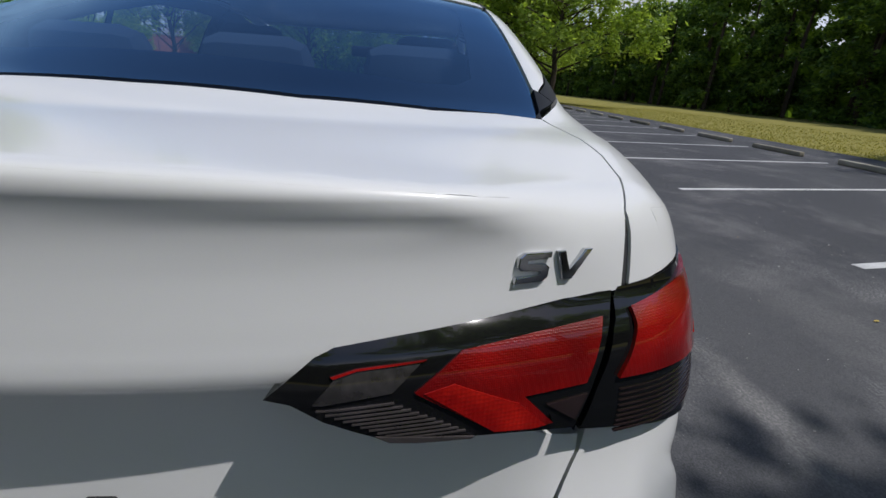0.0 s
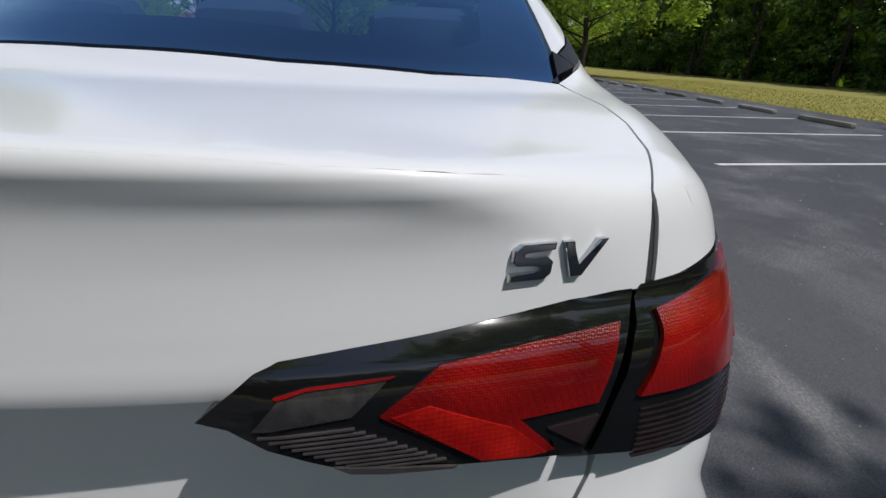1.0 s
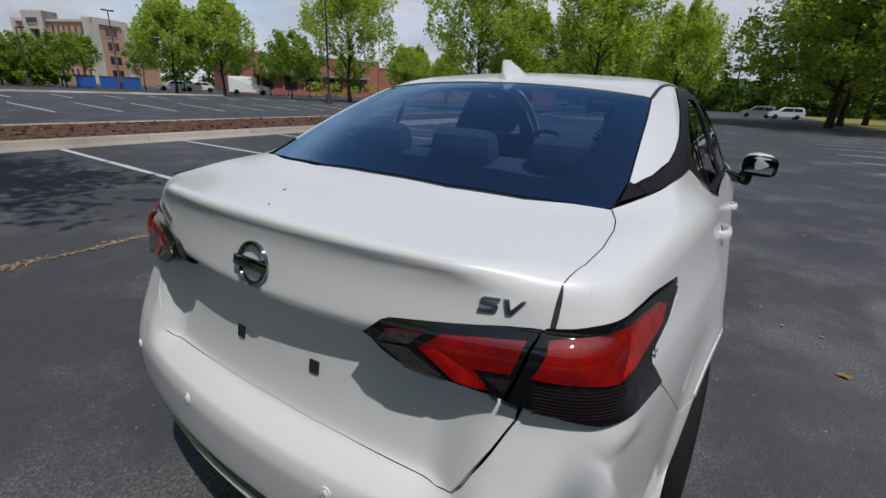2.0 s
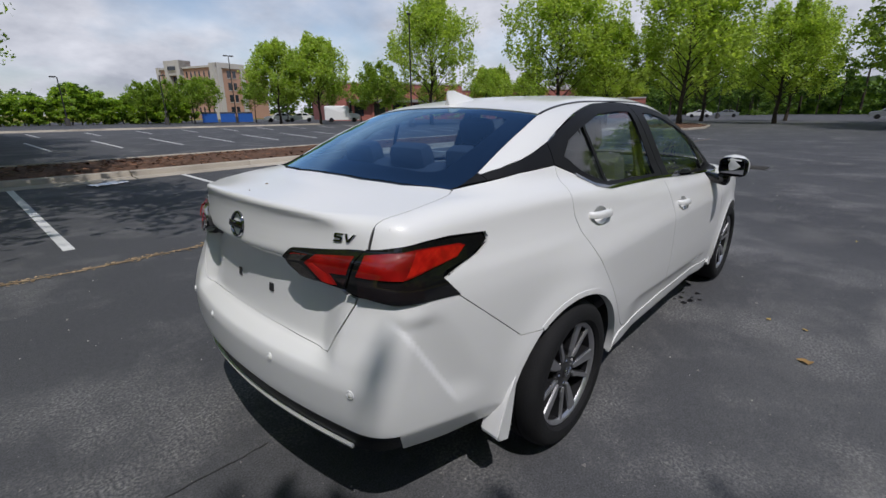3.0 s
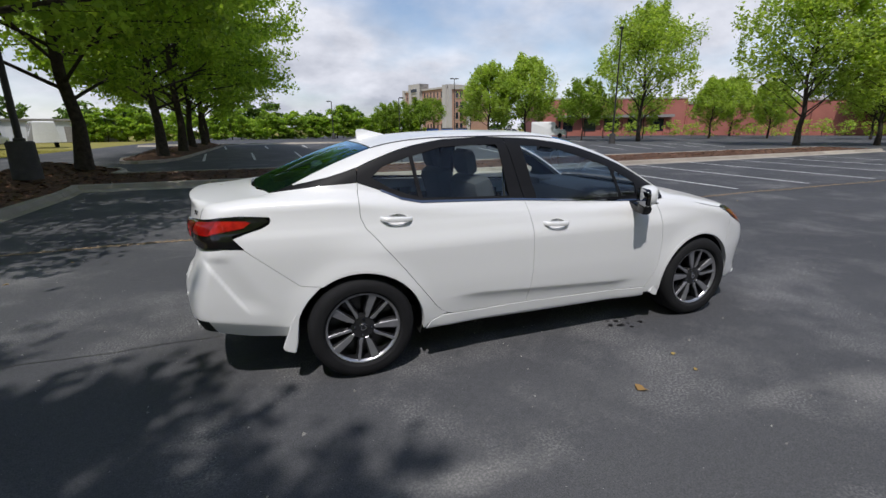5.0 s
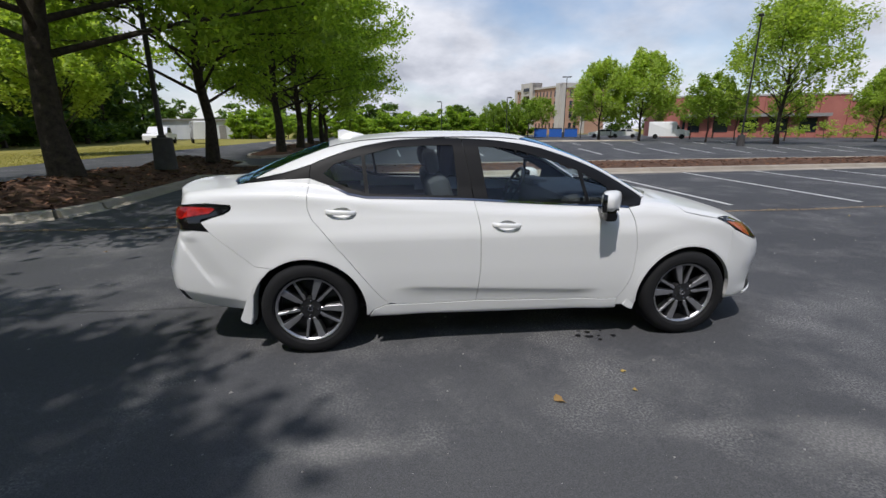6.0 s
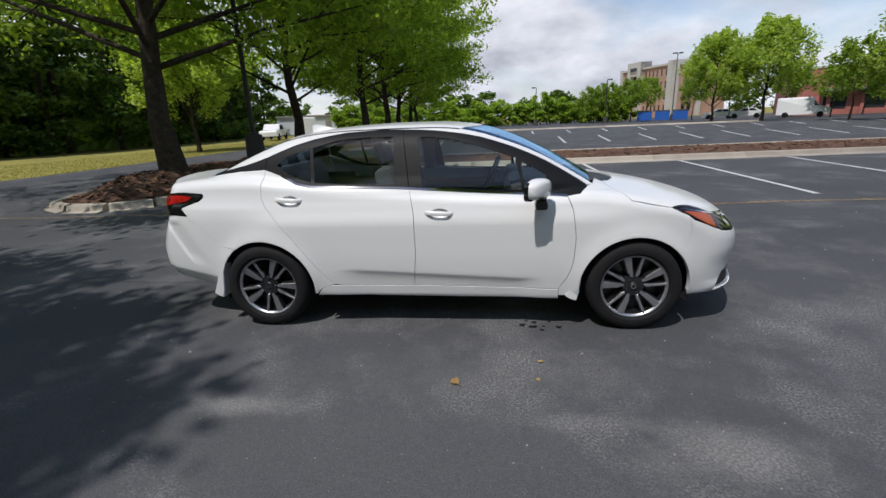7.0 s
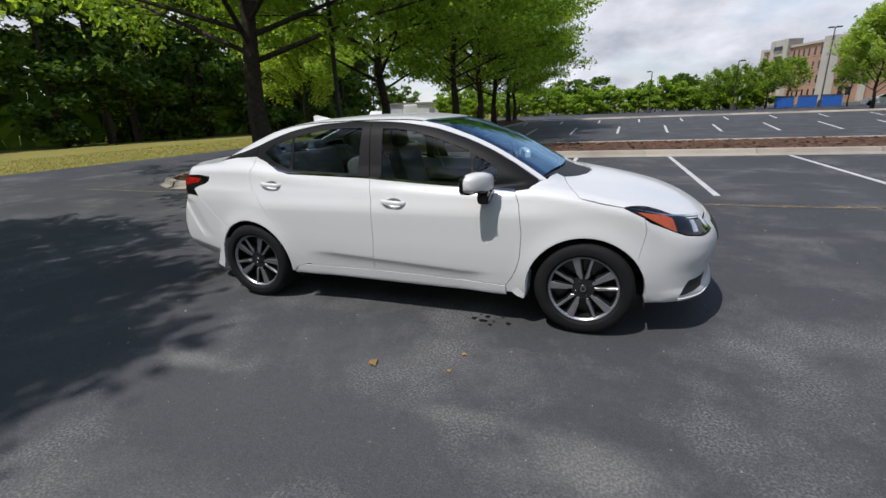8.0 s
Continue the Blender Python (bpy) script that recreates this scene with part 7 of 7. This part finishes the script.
# ---- small things on the ground ----
def debris_line():
    """Grit and dry leaves caught along the joint between lane and bays."""
    rng = random.Random(11)
    verts, faces = [], []
    for _ in range(3000):
        x = rng.uniform(-5, 20)
        y = 3.50 + 0.03 * max(0, x) + rng.gauss(0, 0.035) + 0.03 * math.sin(x * 2.1)
        a, s = rng.uniform(0, 6.28), rng.uniform(0.008, 0.028)
        c = Vector((x, y, 0.006 + rng.uniform(0, 0.006)))
        u = Vector((math.cos(a), math.sin(a), rng.uniform(-0.2, 0.2))) * s
        v = Vector((-math.sin(a), math.cos(a), rng.uniform(-0.2, 0.2))) * s * rng.uniform(0.3, 0.9)
        k = len(verts)
        verts += [c - u, c + v, c + u, c - v]
        faces.append((k, k + 1, k + 2, k + 3))
    tagged(mesh_object("debris_line", verts, faces, STRAW, None, "thin line of tan grit and dry leaves on the asphalt"), category="debris", kind="stuff")
    bm = bmesh.new()
    rows = []
    for i in range(200):
        x = -9 + i * 0.17
        y = 3.50 + 0.03 * max(0, x) + 0.03 * math.sin(x * 2.1)
        w = 0.022 + 0.018 * noise.noise((x * 2.0, 0, 0))
        rows.append([bm.verts.new((x, y - w, 0.003)), bm.verts.new((x, y + w, 0.003))])
    for a, b in zip(rows, rows[1:]):
        bm.faces.new((a[0], b[0], b[1], a[1]))
    tagged(part("pavement_joint", bm, STRAW, None, "sandy joint in the asphalt"), category="pavement", kind="structure")


def seam():
    """A dark crack that wanders along the joint between two passes of the paver."""
    bm, rng, rows = bmesh.new(), random.Random(43), []
    for i in range(120):
        u = i / 119
        x, y = -4.2 + 3.3 * u, 0.09 + 0.016 * noise.noise((u * 40, 1, 0)) + 0.03 * noise.noise((u * 7, 2, 0))
        w = 0.0018 + 0.0018 * rng.random()
        rows.append([bm.verts.new((x, y - w, 0.0035)), bm.verts.new((x, y + w, 0.0035))])
    for a, b in zip(rows, rows[1:]):
        bm.faces.new((a[0], b[0], b[1], a[1]))
    tagged(part("pavement_seam", bm, POLE, None, "thin dark crack in the asphalt"), category="pavement", kind="structure")


STRAW = surf("straw_grit", (0.40, 0.29, 0.17), (0.20, 0.14, 0.08), scale=5, rough=0.95, bscale=60, island=0.6)
debris_line()


def leaf_litter():
    rng = random.Random(19)
    spots = [(1.45, -1.538, 0.034)] + [(rng.uniform(-4, 9), rng.choice([rng.uniform(-3.4, -1.2), rng.uniform(1.2, 3.3)]), rng.uniform(0.010, 0.022)) for _ in range(22)]
    for x, y, s in spots:
        bm = bmesh.new()
        a = rng.uniform(0, 6.28)
        ring = []
        for i in range(12):
            t = 2 * math.pi * i / 12
            r = s * (1 + 0.22 * math.cos(3 * t + a)) * (1.0 if i % 2 else 0.78)
            ring.append(bm.verts.new((r * math.cos(t) * 1.25, r * math.sin(t) * 0.8, 0.006 + s * 0.30 * math.sin(t * 1.5 + a) ** 2)))
        mid = bm.verts.new((0, 0, 0.005))
        for p, q in zip(ring, ring[1:] + ring[:1]):
            bm.faces.new((p, q, mid))
        ob = part("fallen_leaf", bm, DRYLEAF, None, "curled dry yellow leaf on the asphalt", smooth=True)
        ob.matrix_basis = pose(x, y, 0, 0, 0, math.degrees(a))
        tagged(ob, category="leaf", group="fallen leaves on the lot")


DRYLEAF = surf("dry_leaf", (0.42, 0.32, 0.08), (0.25, 0.15, 0.05), scale=30, rough=0.8, rand=0.6)
leaf_litter()


def gravel():
    rng = random.Random(23)
    verts, faces = [], []
    for _ in range(900):
        x, y, s = rng.uniform(-3, 9), rng.uniform(-6, 3.3), abs(rng.gauss(0, 0.004)) + 0.0022
        c, k = Vector((x, y, 0.0)), len(verts)
        verts += [c + Vector((s, 0, 0)), c + Vector((-s * 0.6, s, 0)), c + Vector((-s * 0.7, -s * 0.8, 0)), c + Vector((0, 0, s * 1.1))]
        faces += [(k, k + 1, k + 3), (k + 1, k + 2, k + 3), (k + 2, k, k + 3)]
    tagged(mesh_object("loose_grit", verts, faces, GRIT, None, "loose pale grit on the asphalt"), category="gravel", kind="stuff")


GRIT = surf("pale_grit", (0.34, 0.33, 0.31), (0.2, 0.19, 0.18), scale=20, rough=0.9, island=0.5)
gravel()


def drain():
    root = thing("drain_grate", "square iron drain grate flush in the asphalt", "drain", pose(11.7, 0.45, 0.0))
    bm = bmesh.new()
    prism(bm, [(-0.42, -0.42), (0.42, -0.42), (0.42, 0.42), (-0.42, 0.42)], -0.02, 0.004)
    part("frame", bm, POLE, root, "dark iron frame")
    for k in range(9):
        bm = bmesh.new()
        box(bm, (0.03, 0.74, 0.012), (-0.33 + 0.0825 * k, 0, 0.008), 0.003)
        part("bar", bm, PEDESTAL, root)


drain()


def litter():
    rng = random.Random(31)
    bm = bmesh.new()
    bmesh.ops.create_grid(bm, x_segments=9, y_segments=6, size=0.5)
    for v in bm.verts:
        v.co = Vector((v.co.x * 0.66, v.co.y * 0.38, 0.012 + 0.03 * abs(noise.noise(v.co * 5)) + 0.01 * rng.random()))
    ob = part("plastic_sheet", bm, VPAINT, None, "crumpled white plastic litter by the kerb")
    ob.matrix_basis = pose(0.39, 9.55, 0.004, 0, 0, 20)
    tagged(ob, category="litter")
    # drips below the car's air conditioning
    for k in range(9):
        bm = bmesh.new()
        r = rng.uniform(0.008, 0.022)
        bm.faces.new([bm.verts.new((r * (1 + 0.3 * math.sin(3 * t)) * math.cos(t), r * math.sin(t), 0.003)) for t in [2 * math.pi * i / 14 for i in range(14)]])
        ob = part("water_drip", bm, WET, None, "small dark wet drip on the asphalt")
        ob.matrix_basis = pose(1.98 + rng.gauss(0, 0.09), -0.80 + rng.gauss(0, 0.06), 0.001 * k * 0.2)
        tagged(ob, category="drip", group="wet drips beside the car")


WET = surf("wet_asphalt", (0.012, 0.012, 0.013), (0.009, 0.009, 0.01), rough=0.35)
litter()
seam()


def deck_bits():
    """Dry fragments lying on the boot lid."""
    for x, y, turn, size in ((-0.756, 0.101, 20, 0.009), (-0.86, 0.02, 70, 0.006)):
        z = float(TOP.skin([(x, y)])[0][2])
        bm = bmesh.new()
        prism(bm, [(-size, 0), (-size * 0.2, size * 0.35), (size, 0.1 * size), (size * 0.1, -size * 0.3)], 0, 0.002)
        ob = part("leaf_fragment", bm, STRAW, None, "tiny dry leaf fragment on the boot lid")
        ob.matrix_basis = pose(x, y, z, 0, 0, turn)
        tagged(ob, category="debris")


deck_bits()
